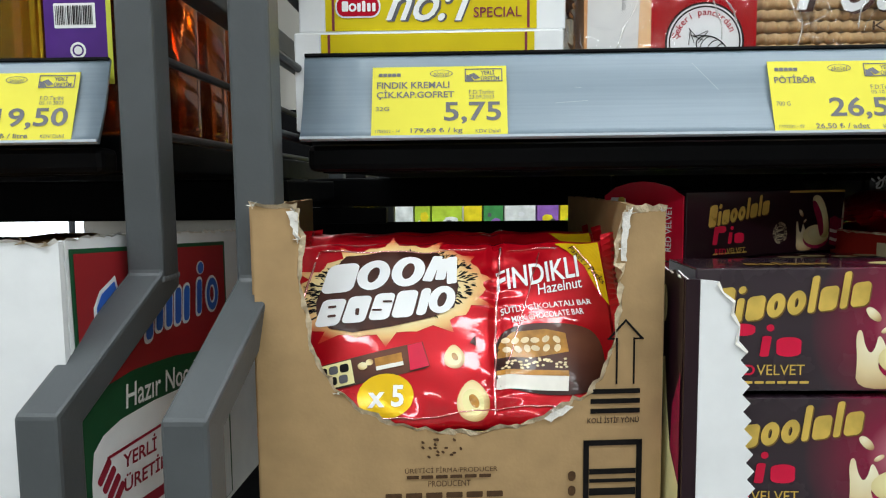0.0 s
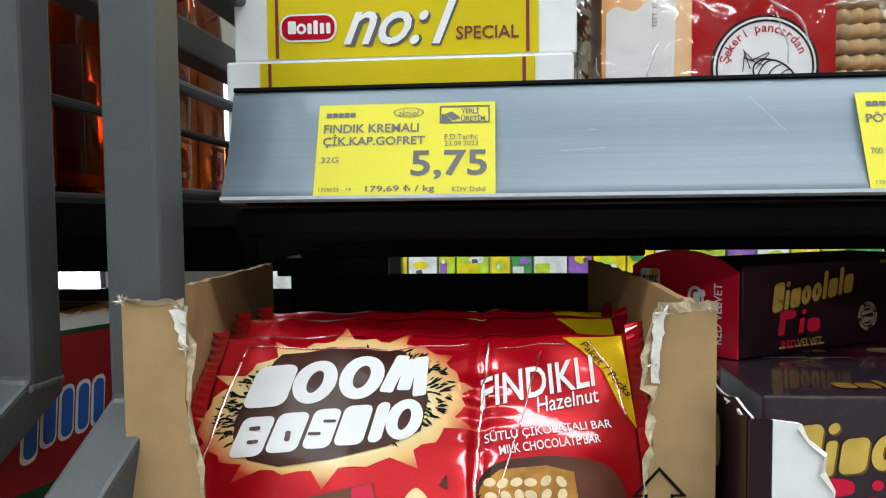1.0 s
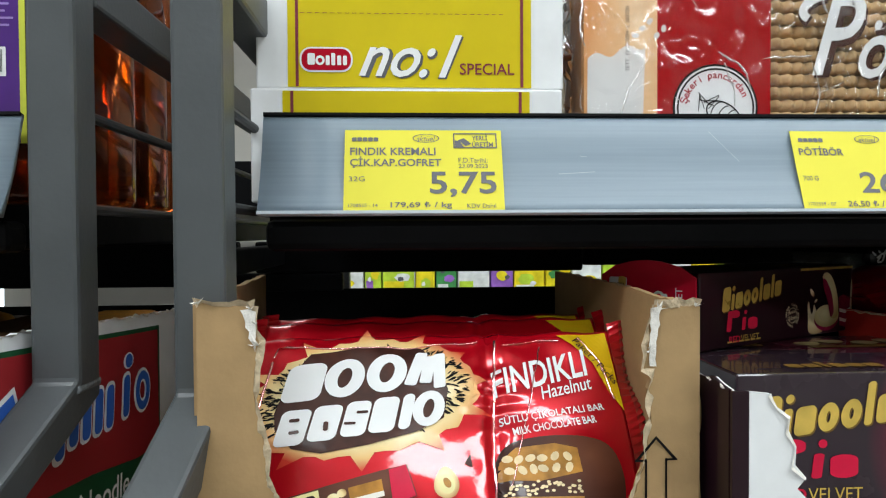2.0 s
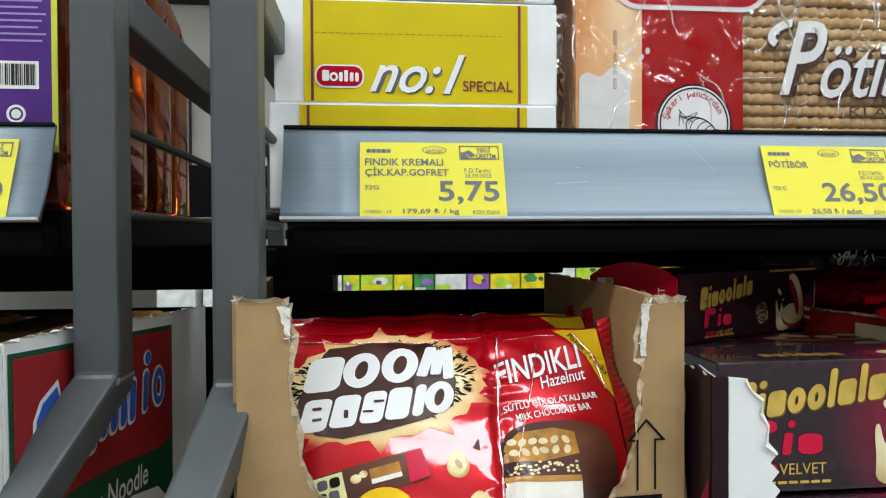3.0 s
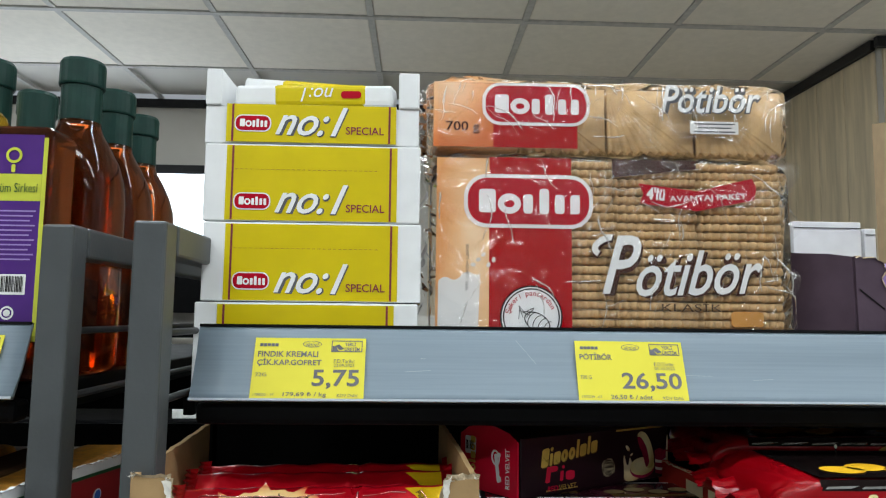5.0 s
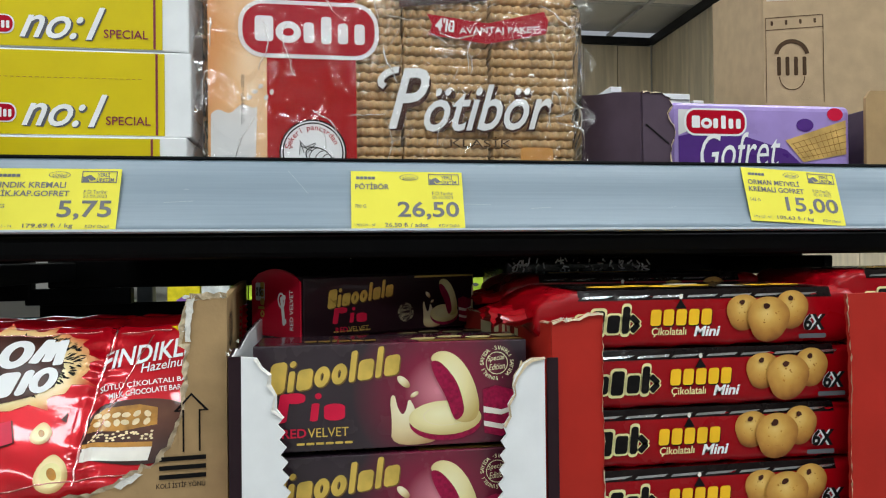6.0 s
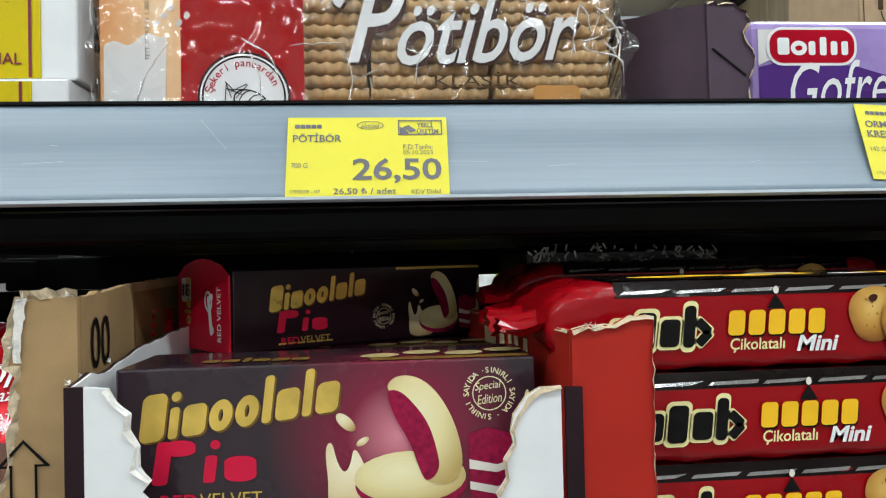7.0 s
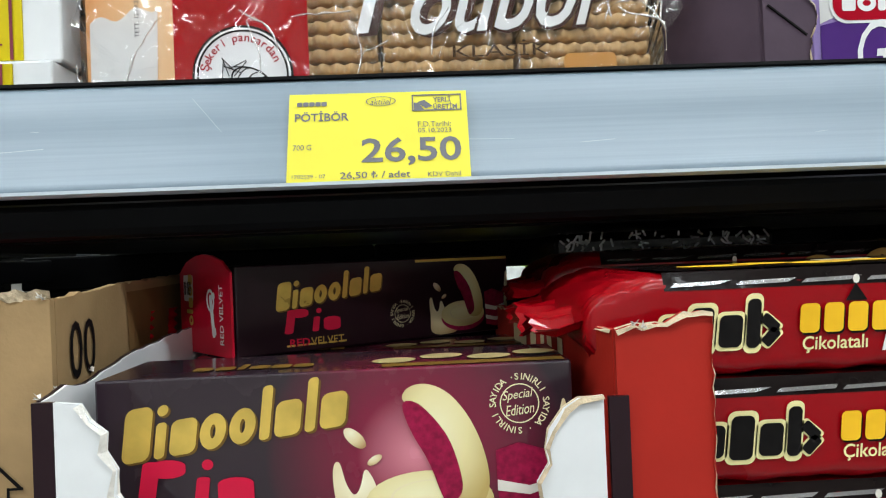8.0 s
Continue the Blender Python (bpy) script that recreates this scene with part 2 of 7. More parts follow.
def glow_print(name, dark, bright, centre, radius, rough=0.32, coat=0.7, hot=None):
    """Printed card whose artwork brightens round one point of the sheet."""
    m = mat(name, dark, rough, coat=coat)
    t = m.node_tree
    b = t.nodes["Principled BSDF"]
    co = t.nodes.new("ShaderNodeTexCoord")
    sub = t.nodes.new("ShaderNodeVectorMath")
    sub.operation = "SUBTRACT"
    sub.inputs[1].default_value = centre
    ln = t.nodes.new("ShaderNodeVectorMath")
    ln.operation = "LENGTH"
    t.links.new(co.outputs["Object"], sub.inputs[0])
    t.links.new(sub.outputs[0], ln.inputs[0])
    mr = t.nodes.new("ShaderNodeMapRange")
    mr.inputs["From Max"].default_value = radius
    t.links.new(ln.outputs["Value"], mr.inputs["Value"])
    ramp = t.nodes.new("ShaderNodeValToRGB")
    ramp.color_ramp.elements[0].color = (*(hot or bright), 1)
    ramp.color_ramp.elements[1].color = (*dark, 1)
    e = ramp.color_ramp.elements.new(0.4)
    e.color = (*bright, 1)
    t.links.new(mr.outputs[0], ramp.inputs[0])
    t.links.new(ramp.outputs[0], b.inputs["Base Color"])
    return m


def shaded_print(name, stops, centre=(0.42, 0.64), radius=0.72, vary=0.12, scale=90.0, rough=0.35, coat=0.4):
    """Printed artwork with its own painted shading, spreading from one point of the motif."""
    m = mat(name, stops[0][1], rough, vary=vary, scale=scale, coat=coat)
    t = m.node_tree
    b = t.nodes["Principled BSDF"]
    co, sep, com = t.nodes.new("ShaderNodeTexCoord"), t.nodes.new("ShaderNodeSeparateXYZ"), t.nodes.new("ShaderNodeCombineXYZ")
    t.links.new(co.outputs["Generated"], sep.inputs[0])
    t.links.new(sep.outputs["X"], com.inputs["X"])
    t.links.new(sep.outputs["Z"], com.inputs["Y"])
    far_ = t.nodes.new("ShaderNodeVectorMath")
    far_.operation = "DISTANCE"
    far_.inputs[1].default_value = (*centre, 0)
    t.links.new(com.outputs[0], far_.inputs[0])
    nz = t.nodes.new("ShaderNodeTexNoise")
    nz.inputs["Scale"].default_value = scale
    t.links.new(co.outputs["Object"], nz.inputs["Vector"])
    ad = t.nodes.new("ShaderNodeMath")
    ad.operation = "MULTIPLY_ADD"
    ad.inputs[1].default_value, ad.inputs[2].default_value = vary, -vary / 2
    t.links.new(nz.outputs["Fac"], ad.inputs[0])
    su = t.nodes.new("ShaderNodeMath")
    su.operation = "ADD"
    t.links.new(far_.outputs["Value"], su.inputs[0])
    t.links.new(ad.outputs[0], su.inputs[1])
    mr = t.nodes.new("ShaderNodeMapRange")
    mr.inputs["From Max"].default_value = radius
    t.links.new(su.outputs[0], mr.inputs["Value"])
    ramp = t.nodes.new("ShaderNodeValToRGB")
    el = ramp.color_ramp.elements
    el[0].position, el[0].color = stops[0][0], (*stops[0][1], 1)
    el[1].position, el[1].color = stops[-1][0], (*stops[-1][1], 1)
    for p, c in stops[1:-1]:
        el.new(p).color = (*c, 1)
    t.links.new(mr.outputs[0], ramp.inputs[0])
    t.links.new(ramp.outputs[0], b.inputs["Base Color"])
    return m


def film_mat():
    m = bpy.data.materials.new("clear_film")
    m.use_nodes = True
    t = m.node_tree
    t.nodes.remove(t.nodes["Principled BSDF"])
    out = t.nodes["Material Output"]
    tr, gl, mix = t.nodes.new("ShaderNodeBsdfTransparent"), t.nodes.new("ShaderNodeBsdfGlossy"), t.nodes.new("ShaderNodeMixShader")
    tr.inputs[0].default_value = (0.97, 0.97, 0.97, 1)
    gl.inputs["Roughness"].default_value = 0.07
    fr = t.nodes.new("ShaderNodeFresnel")
    fr.inputs["IOR"].default_value = 1.68
    co = t.nodes.new("ShaderNodeTexCoord")
    nz = t.nodes.new("ShaderNodeTexNoise")
    nz.inputs["Scale"].default_value, nz.inputs["Detail"].default_value, nz.inputs["Distortion"].default_value = 15, 2, 2.2
    t.links.new(co.outputs["Object"], nz.inputs["Vector"])
    bp = t.nodes.new("ShaderNodeBump")
    bp.inputs["Strength"].default_value, bp.inputs["Distance"].default_value = 0.9, 0.016
    t.links.new(nz.outputs["Fac"], bp.inputs["Height"])
    t.links.new(bp.outputs[0], gl.inputs["Normal"])
    t.links.new(bp.outputs[0], fr.inputs["Normal"])
    t.links.new(fr.outputs[0], mix.inputs[0])
    t.links.new(tr.outputs[0], mix.inputs[1])
    t.links.new(gl.outputs[0], mix.inputs[2])
    t.links.new(mix.outputs[0], out.inputs["Surface"])
    return m


def fold_mat():
    m = bpy.data.materials.new("film_fold")
    m.use_nodes = True
    t = m.node_tree
    t.nodes.remove(t.nodes["Principled BSDF"])
    tr, gl, mix = t.nodes.new("ShaderNodeBsdfTransparent"), t.nodes.new("ShaderNodeBsdfGlossy"), t.nodes.new("ShaderNodeMixShader")
    gl.inputs["Roughness"].default_value = 0.25
    mix.inputs[0].default_value = 0.75
    t.links.new(tr.outputs[0], mix.inputs[1])
    t.links.new(gl.outputs[0], mix.inputs[2])
    t.links.new(mix.outputs[0], t.nodes["Material Output"].inputs["Surface"])
    return m


def glass_mat(name, colour, rough=0.03):
    m = mat(name, colour, rough, vary=0.02, spec=0.5)
    b = m.node_tree.nodes["Principled BSDF"]
    b.inputs["Transmission Weight"].default_value = 0.92
    b.inputs["IOR"].default_value = 1.35
    return m


def emit(name, colour, strength):
    m = mat(name, colour)
    b = m.node_tree.nodes["Principled BSDF"]
    b.inputs["Emission Color"].default_value = (*colour, 1)
    b.inputs["Emission Strength"].default_value = strength
    return m


KRAFT = mat("kraft_card", (0.37, 0.24, 0.115), 0.75, vary=0.10, scale=60, bump=0.15, bscale=500, spec=0.25)
KRAFT_PALE = mat("pale_kraft_card", (0.45, 0.32, 0.19), 0.75, vary=0.08, scale=60, bump=0.15, bscale=500, spec=0.25)
KRAFT_IN = mat("kraft_inner", (0.36, 0.23, 0.11), 0.8, vary=0.12, scale=60, bump=0.15, bscale=500, spec=0.2)
TORN = mat("torn_paper", (0.55, 0.44, 0.30), 0.9, vary=0.25, scale=300, bump=0.6, bscale=900, spec=0.1)
TORN_W = mat("torn_white_paper", (0.74, 0.71, 0.66), 0.9, vary=0.12, scale=300, bump=0.5, bscale=900, spec=0.1)
INK = mat("black_ink", (0.008, 0.007, 0.007), 0.55, vary=0.2, scale=200, spec=0.08)
GREYINK = mat("grey_ink", (0.10, 0.10, 0.11), 0.6)
BROWNINK = mat("brown_ink", (0.07, 0.035, 0.015), 0.6, vary=0.2, scale=300)
WHITE = mat("white_card", (0.76, 0.77, 0.78), 0.5, vary=0.04, scale=50, bump=0.05, bscale=300)
WHITEINK = mat("white_ink", (0.80, 0.80, 0.80), 0.4, vary=0.03)
YELLOW = mat("yellow_card", (0.62, 0.49, 0.0), 0.42, vary=0.05, scale=30, coat=0.15)
TAGPAPER = mat("yellow_tag_paper", (0.82, 0.74, 0.07), 0.5, vary=0.03, scale=30)
TAGINK = mat("tag_ink", (0.17, 0.17, 0.19), 0.6)
PLUM = mat("plum_ink", (0.20, 0.03, 0.05), 0.5)
BADGE = mat("badge_red", (0.42, 0.003, 0.018), 0.35, vary=0.05, spec=0.08)
STEEL = mat("grey_painted_steel", (0.064, 0.071, 0.076), 0.42, vary=0.10, scale=25, bump=0.12, bscale=350, coat=0.1, spec=0.4)
# much paler than the red foil: the glint of the folds is in the colour
FOLD_GLINT = mat("foil_fold_glint", (0.92, 0.42, 0.43), 0.18, metal=0.95, vary=0.05, coat=1.0)
SCRATCH = mat("scratch", (0.42, 0.47, 0.51), 0.4)
DARKSTEEL = mat("dark_steel_rod", (0.025, 0.027, 0.03), 0.4, vary=0.15, scale=25)
WELD = mat("weld_seam", (0.13, 0.14, 0.15), 0.5, vary=0.3, scale=200, bump=0.7, bscale=300)
BLACK = mat("black_steel", (0.003, 0.003, 0.0035), 0.55, vary=0.25, scale=40, bump=0.05, bscale=300, spec=0.06)
STRIP = mat("price_rail_plastic", (0.230, 0.292, 0.350), 0.34, metal=0.0, vary=0.06, scale=16, stretch=(0.6, 40, 40), bump=0.02, bscale=30, spec=0.40)
RIM = mat("price_rail_rim", (0.44, 0.49, 0.54), 0.3, vary=0.05)
FOIL = mat("red_foil", (0.47, 0.002, 0.010), 0.30, metal=0.35, vary=0.06, scale=12, bump=0.16, bscale=30, coat=1.5, distance=0.003)
FOIL2 = mat("red_wrapper", (0.28, 0.001, 0.005), 0.28, metal=0.0, vary=0.08, scale=12, bump=0.20, bscale=30, coat=0.55, spec=0.12, distance=0.003)
FOILYEL = mat("yellow_foil", (0.78, 0.50, 0.01), 0.25, metal=0.3, vary=0.05, bump=0.2, bscale=45, coat=0.5, distance=0.003)
CREAM = mat("cream_print", (0.82, 0.74, 0.36), 0.35, vary=0.10, scale=60, coat=0.4)
PALE = mat("pale_print", (0.80, 0.70, 0.45), 0.35, vary=0.08, scale=60, coat=0.4)
CHOC = mat("chocolate_print", (0.05, 0.014, 0.008), 0.4, vary=0.4, scale=90, coat=0.1)
CARAMEL = mat("caramel_print", (0.42, 0.19, 0.03), 0.35, vary=0.35, scale=120, coat=0.4)
NUT = mat("nut_print", (0.78, 0.62, 0.36), 0.35, vary=0.15, scale=150, coat=0.4)
NOUGAT = mat("nougat_print", (0.78, 0.74, 0.66), 0.35, vary=0.06, scale=100, coat=0.4)
DARKPLUM = mat("dark_plum_card", (0.016, 0.005, 0.009), 0.32, vary=0.15, scale=30, coat=0.3)
PIA_FACE = glow_print("dark_plum_artwork", (0.026, 0.015, 0.022), (0.20, 0.006, 0.036), (0.112, 0.0, 0.034), 0.054, rough=0.26, coat=1.2, hot=(0.70, 0.24, 0.30))
PIA_RED = mat("crimson_card", (0.58, 0.006, 0.03), 0.35, vary=0.06, coat=0.3)
REDINK = mat("crimson_ink", (0.62, 0.01, 0.05), 0.35)
VELVET = mat("red_velvet_print", (0.27, 0.006, 0.045), 0.45, vary=0.35, scale=400)
GOLD = mat("gold_print", (0.68, 0.47, 0.10), 0.30, metal=0.35, vary=0.25, scale=60, coat=0.3)
REDCARD = mat("red_card", (0.40, 0.020, 0.012), 0.55, vary=0.10, scale=25, bump=0.06, bscale=300)
BLACKWRAP = mat("black_wrapper", (0.008, 0.005, 0.005), 0.18, vary=0.2, bump=0.3, bscale=35, coat=0.3, spec=0.1, distance=0.003)
SILVER = mat("silver_seal", (0.5, 0.5, 0.52), 0.2, metal=0.9, vary=0.15, bump=0.4, bscale=120)
MAGYEL = mat("amber_print", (0.85, 0.48, 0.02), 0.35, vary=0.08)
BISCUIT = mat("biscuit", (0.54, 0.355, 0.175), 0.7, vary=0.22, scale=70, bump=0.3, bscale=400, spec=0.2)
PEACH = shaded_print("peach_print", [(0.0, (0.90, 0.72, 0.50)), (0.4, (0.80, 0.52, 0.28)), (1.0, (0.70, 0.34, 0.13))], (0.75, 0.55), 0.75, 0.7, 26)
ORANGE = shaded_print("orange_print", [(0.0, (0.86, 0.62, 0.42)), (0.45, (0.80, 0.42, 0.19)), (1.0, (0.62, 0.17, 0.045))], (0.3, 0.95), 0.95, 0.3, 30)
POTIRED = mat("deep_red_print", (0.40, 0.001, 0.006), 0.35, vary=0.05, spec=0.05)
MILK = mat("milk_print", (0.68, 0.67, 0.66), 0.4, vary=0.08, scale=30, coat=0.3)
BURST = shaded_print("burst_print", [(0.0, (0.86, 0.80, 0.46)), (0.60, (0.84, 0.74, 0.40)), (0.82, (0.80, 0.50, 0.20)), (1.0, (0.55, 0.04, 0.02))], (0.5, 0.5), 0.50, 0.06)
ICING = shaded_print("icing_print", [(0.0, (0.88, 0.82, 0.52)), (0.5, (0.80, 0.70, 0.36)), (1.0, (0.50, 0.36, 0.12))], (0.42, 0.62), 0.70, 0.05)
SPLASH = shaded_print("cream_splash_print", [(0.0, (0.90, 0.84, 0.62)), (0.55, (0.74, 0.60, 0.34)), (1.0, (0.42, 0.24, 0.10))], (0.35, 0.75), 0.85, 0.10)
BUN = shaded_print("golden_bun_print", [(0.0, (0.74, 0.50, 0.16)), (0.35, (0.60, 0.34, 0.075)), (0.7, (0.40, 0.18, 0.035)), (1.0, (0.16, 0.05, 0.010))], (0.45, 0.66), 0.66, 0.22, 120)
NUTPRINT = shaded_print("hazelnut_print", [(0.0, (0.88, 0.80, 0.52)), (0.6, (0.80, 0.64, 0.32)), (1.0, (0.40, 0.17, 0.04))], (0.45, 0.55), 0.62, 0.08)
CUTBAR = shaded_print("chocolate_coat_print", [(0.0, (0.16, 0.055, 0.028)), (0.5, (0.07, 0.020, 0.011)), (1.0, (0.025, 0.007, 0.005))], (0.75, 0.75), 0.8, 0.15)
TANPRINT = mat("tan_biscuit_print", (0.40, 0.31, 0.14), 0.4, vary=0.25, scale=80)
DARKGOLD = mat("dark_gold_print", (0.16, 0.085, 0.015), 0.4, vary=0.2, scale=60)
FILM = film_mat()
FILMFOLD = fold_mat()
PURPLE = mat("purple_print", (0.075, 0.022, 0.19), 0.3, vary=0.10, coat=0.4)
LILAC = mat("lilac_print", (0.34, 0.24, 0.55), 0.3, vary=0.08, coat=0.4)
DUSK = mat("dull_purple_card", (0.075, 0.050, 0.072), 0.6, vary=0.15, scale=30, bump=0.1, bscale=200)
WAFER = mat("wafer_print", (0.60, 0.38, 0.12), 0.45, vary=0.25, scale=60)
WAFERLINE = mat("wafer_line_print", (0.33, 0.18, 0.05), 0.5)
GREEN = mat("dark_green_print", (0.012, 0.075, 0.03), 0.45, vary=0.1)
BLUE = mat("blue_print", (0.035, 0.13, 0.52), 0.4, vary=0.05)
NOODLERED = mat("noodle_red_print", (0.30, 0.018, 0.022), 0.5, vary=0.06)
MAROON = mat("maroon_ink", (0.26, 0.012, 0.03), 0.5)
AMBER = glass_mat("amber_glass", (0.31, 0.066, 0.012))
OIL = glass_mat("golden_oil", (0.85, 0.55, 0.05))
DARKLABEL = mat("dark_brown_label", (0.035, 0.010, 0.008), 0.4, vary=0.3, scale=60, coat=0.3)
CAP = mat("dark_green_cap", (0.008, 0.035, 0.028), 0.4, vary=0.15, scale=60, bump=0.1, bscale=200)
LIME = mat("lime_label", (0.55, 0.58, 0.06), 0.45, vary=0.08)
CEILTILE = mat("ceiling_tile", (0.82, 0.77, 0.69), 0.85, vary=0.04, scale=30, bump=0.2, bscale=200)
CEILBAR = mat("ceiling_bar", (0.52, 0.51, 0.49), 0.5)
WOOD = mat("pale_wood_panel", (0.68, 0.58, 0.42), 0.55, vary=0.20, scale=5, stretch=(6, 6, 0.5))
DARKTRIM = mat("dark_trim", (0.02, 0.02, 0.022), 0.5)
PLASTER = mat("plaster", (0.62, 0.60, 0.56), 0.85, vary=0.05, scale=4)
FLOOR = mat("floor_tile", (0.42, 0.41, 0.39), 0.35, vary=0.08, scale=5)
LIT = emit("lamp_diffuser", (0.95, 0.985, 1.0), 6.0)
DAY = emit("daylight_pane", (0.80, 0.90, 1.0), 4.0)
FARCOL = [mat("far_pack_" + n, c, 0.4, vary=0.25, scale=30) for n, c in (("yellow", (0.75, 0.62, 0.02)), ("lime", (0.45, 0.62, 0.05)), ("white", (0.7, 0.72, 0.7)), ("violet", (0.28, 0.12, 0.45)), ("green", (0.06, 0.28, 0.08)))]

# ---- room ----
WALLX, BACKY = 1.94, 3.55
tagged(part("floor", box(-5, 4, -2.5, BACKY, -0.1, 0), FLOOR, None), "grey floor of large smooth tiles", "floor", kind="structure")
bm = bmesh.new()
for i in range(-8, 7):
    for j in range(-4, 6):
        x0, y0 = -0.124 + 0.6 * i, 2.45 + 0.6 * (j - 5)
        box(x0 + 0.012, x0 + 0.588, y0 + 0.012, y0 + 0.588, CEIL, CEIL + 0.02, 0.004, bm, 1)
ceil = tagged(part("ceiling", bm, CEILTILE, None), "suspended ceiling of off-white square tiles", "ceiling", kind="structure")
bm = bmesh.new()
for i in range(-8, 8):
    x0 = -0.124 + 0.6 * i
    box(x0 - 0.012, x0 + 0.012, -2.5, BACKY, CEIL - 0.004, CEIL + 0.012, 0, bm)
for j in range(-4, 7):
    y0 = 2.45 + 0.6 * (j - 5)
    box(-5, 4, y0 - 0.012, y0 + 0.012, CEIL - 0.0065, CEIL + 0.008, 0, bm)
part("grid_bar", bm, CEILBAR, ceil)
part("slab", box(-5, 4, -2.5, BACKY, CEIL + 0.03, CEIL + 0.08), PLASTER, ceil)
wall_n = tagged(part("wall_north", box(-5, WALLX, BACKY, BACKY + 0.12, 0, CEIL), PLASTER, None), "back wall clad in pale wood boards", "wall", kind="structure")
wall_e = tagged(part("wall_east", box(WALLX, 3.5, 2.51, BACKY + 0.12, 0, CEIL), PLASTER, None), "projecting wall corner clad in pale wood", "wall", kind="structure")
tagged(part("wall_far_east", box(3.5, 3.62, -2.5, 2.51, 0, CEIL), PLASTER, None), "plain pale plaster wall", "wall", kind="structure")
tagged(part("wall_west", box(-5.12, -5, -2.5, BACKY + 0.12, 0, CEIL), PLASTER, None), "plain pale plaster wall", "wall", kind="structure")
tagged(part("wall_south", box(-5, 3.5, -2.62, -2.5, 0, CEIL), PLASTER, None), "plain pale plaster wall", "wall", kind="structure")
me = bpy.data.meshes.new("plank")
bm = box(0, 0.196, -0.012, 0, 0, CEIL - 0.05, 0.002)
bm.to_mesh(me), bm.free()
me.materials.append(WOOD)
for k in range(9):
    piece("plank", me, wall_n, pose(WALLX - 0.215 - 0.2 * k, BACKY, 0))
for k in range(5):
    piece("plank", me, wall_e, pose(WALLX, BACKY - 0.015 - 0.2 * k, 0, 0, 0, -90))
part("cornice", box(-5, WALLX - 0.03, BACKY - 0.035, BACKY - 0.013, CEIL - 0.05, CEIL - 0.008), DARKTRIM, wall_n, "dark ceiling trim")
part("cornice", box(WALLX - 0.035, WALLX - 0.013, 2.52, BACKY - 0.036, CEIL - 0.05, CEIL - 0.008), DARKTRIM, wall_e, "dark ceiling trim")
part("cornice", box(WALLX - 0.035, 3.5, 2.475, 2.497, CEIL - 0.05, CEIL - 0.008), DARKTRIM, wall_e, "dark ceiling trim")
for k in range(7):
    piece("plank", me, wall_e, pose(WALLX + 0.004 + 0.2 * k, 2.51, 0))
win = thing("window_1", "bright daylit shop window in the back wall", "window", (-1.6, BACKY - 0.02, 1.0), kind="structure")
part("window_frame", box(-2.6, -0.95, BACKY - 0.05, BACKY - 0.015, 0.9, 2.28), DARKTRIM, win)
for k in range(3):
    part("pane", box(-2.55 + 0.53 * k, -2.06 + 0.53 * k, BACKY - 0.06, BACKY - 0.052, 0.95, 2.23), DAY, win)
for lx, ly in LAMPS:
    fx = thing("ceiling_light", "long white tube light assumed on the ceiling, out of view", "lamp", (lx, ly, CEIL - 0.03), group="ceiling lights")
    part("frame", box(lx - 0.63, lx + 0.63, ly - 0.1, ly + 0.1, CEIL - 0.04, CEIL - 0.008, 0.005), WHITE, fx)
    part("diffuser", box(lx - 0.6, lx + 0.6, ly - 0.08, ly + 0.08, CEIL - 0.046, CEIL - 0.041), LIT, fx)

# ---- shelving ----
TOP, LOW = 1.447, 1.1675     # upper faces of the two shelves
RAIL_T, RAIL_B = Vector((0, 0.4155, 1.4915)), Vector((0, 0.397, 1.440))
SLOPE = (RAIL_B - RAIL_T).normalized()
OUT = Vector((0, SLOPE.z, -SLOPE.y))


def rail_at(u, v, h):
    """u along the rail, v downwards from its upper edge, h out from it."""
    q = RAIL_T + SLOPE * v + OUT * h
    return Vector((u, q.y, q.z))


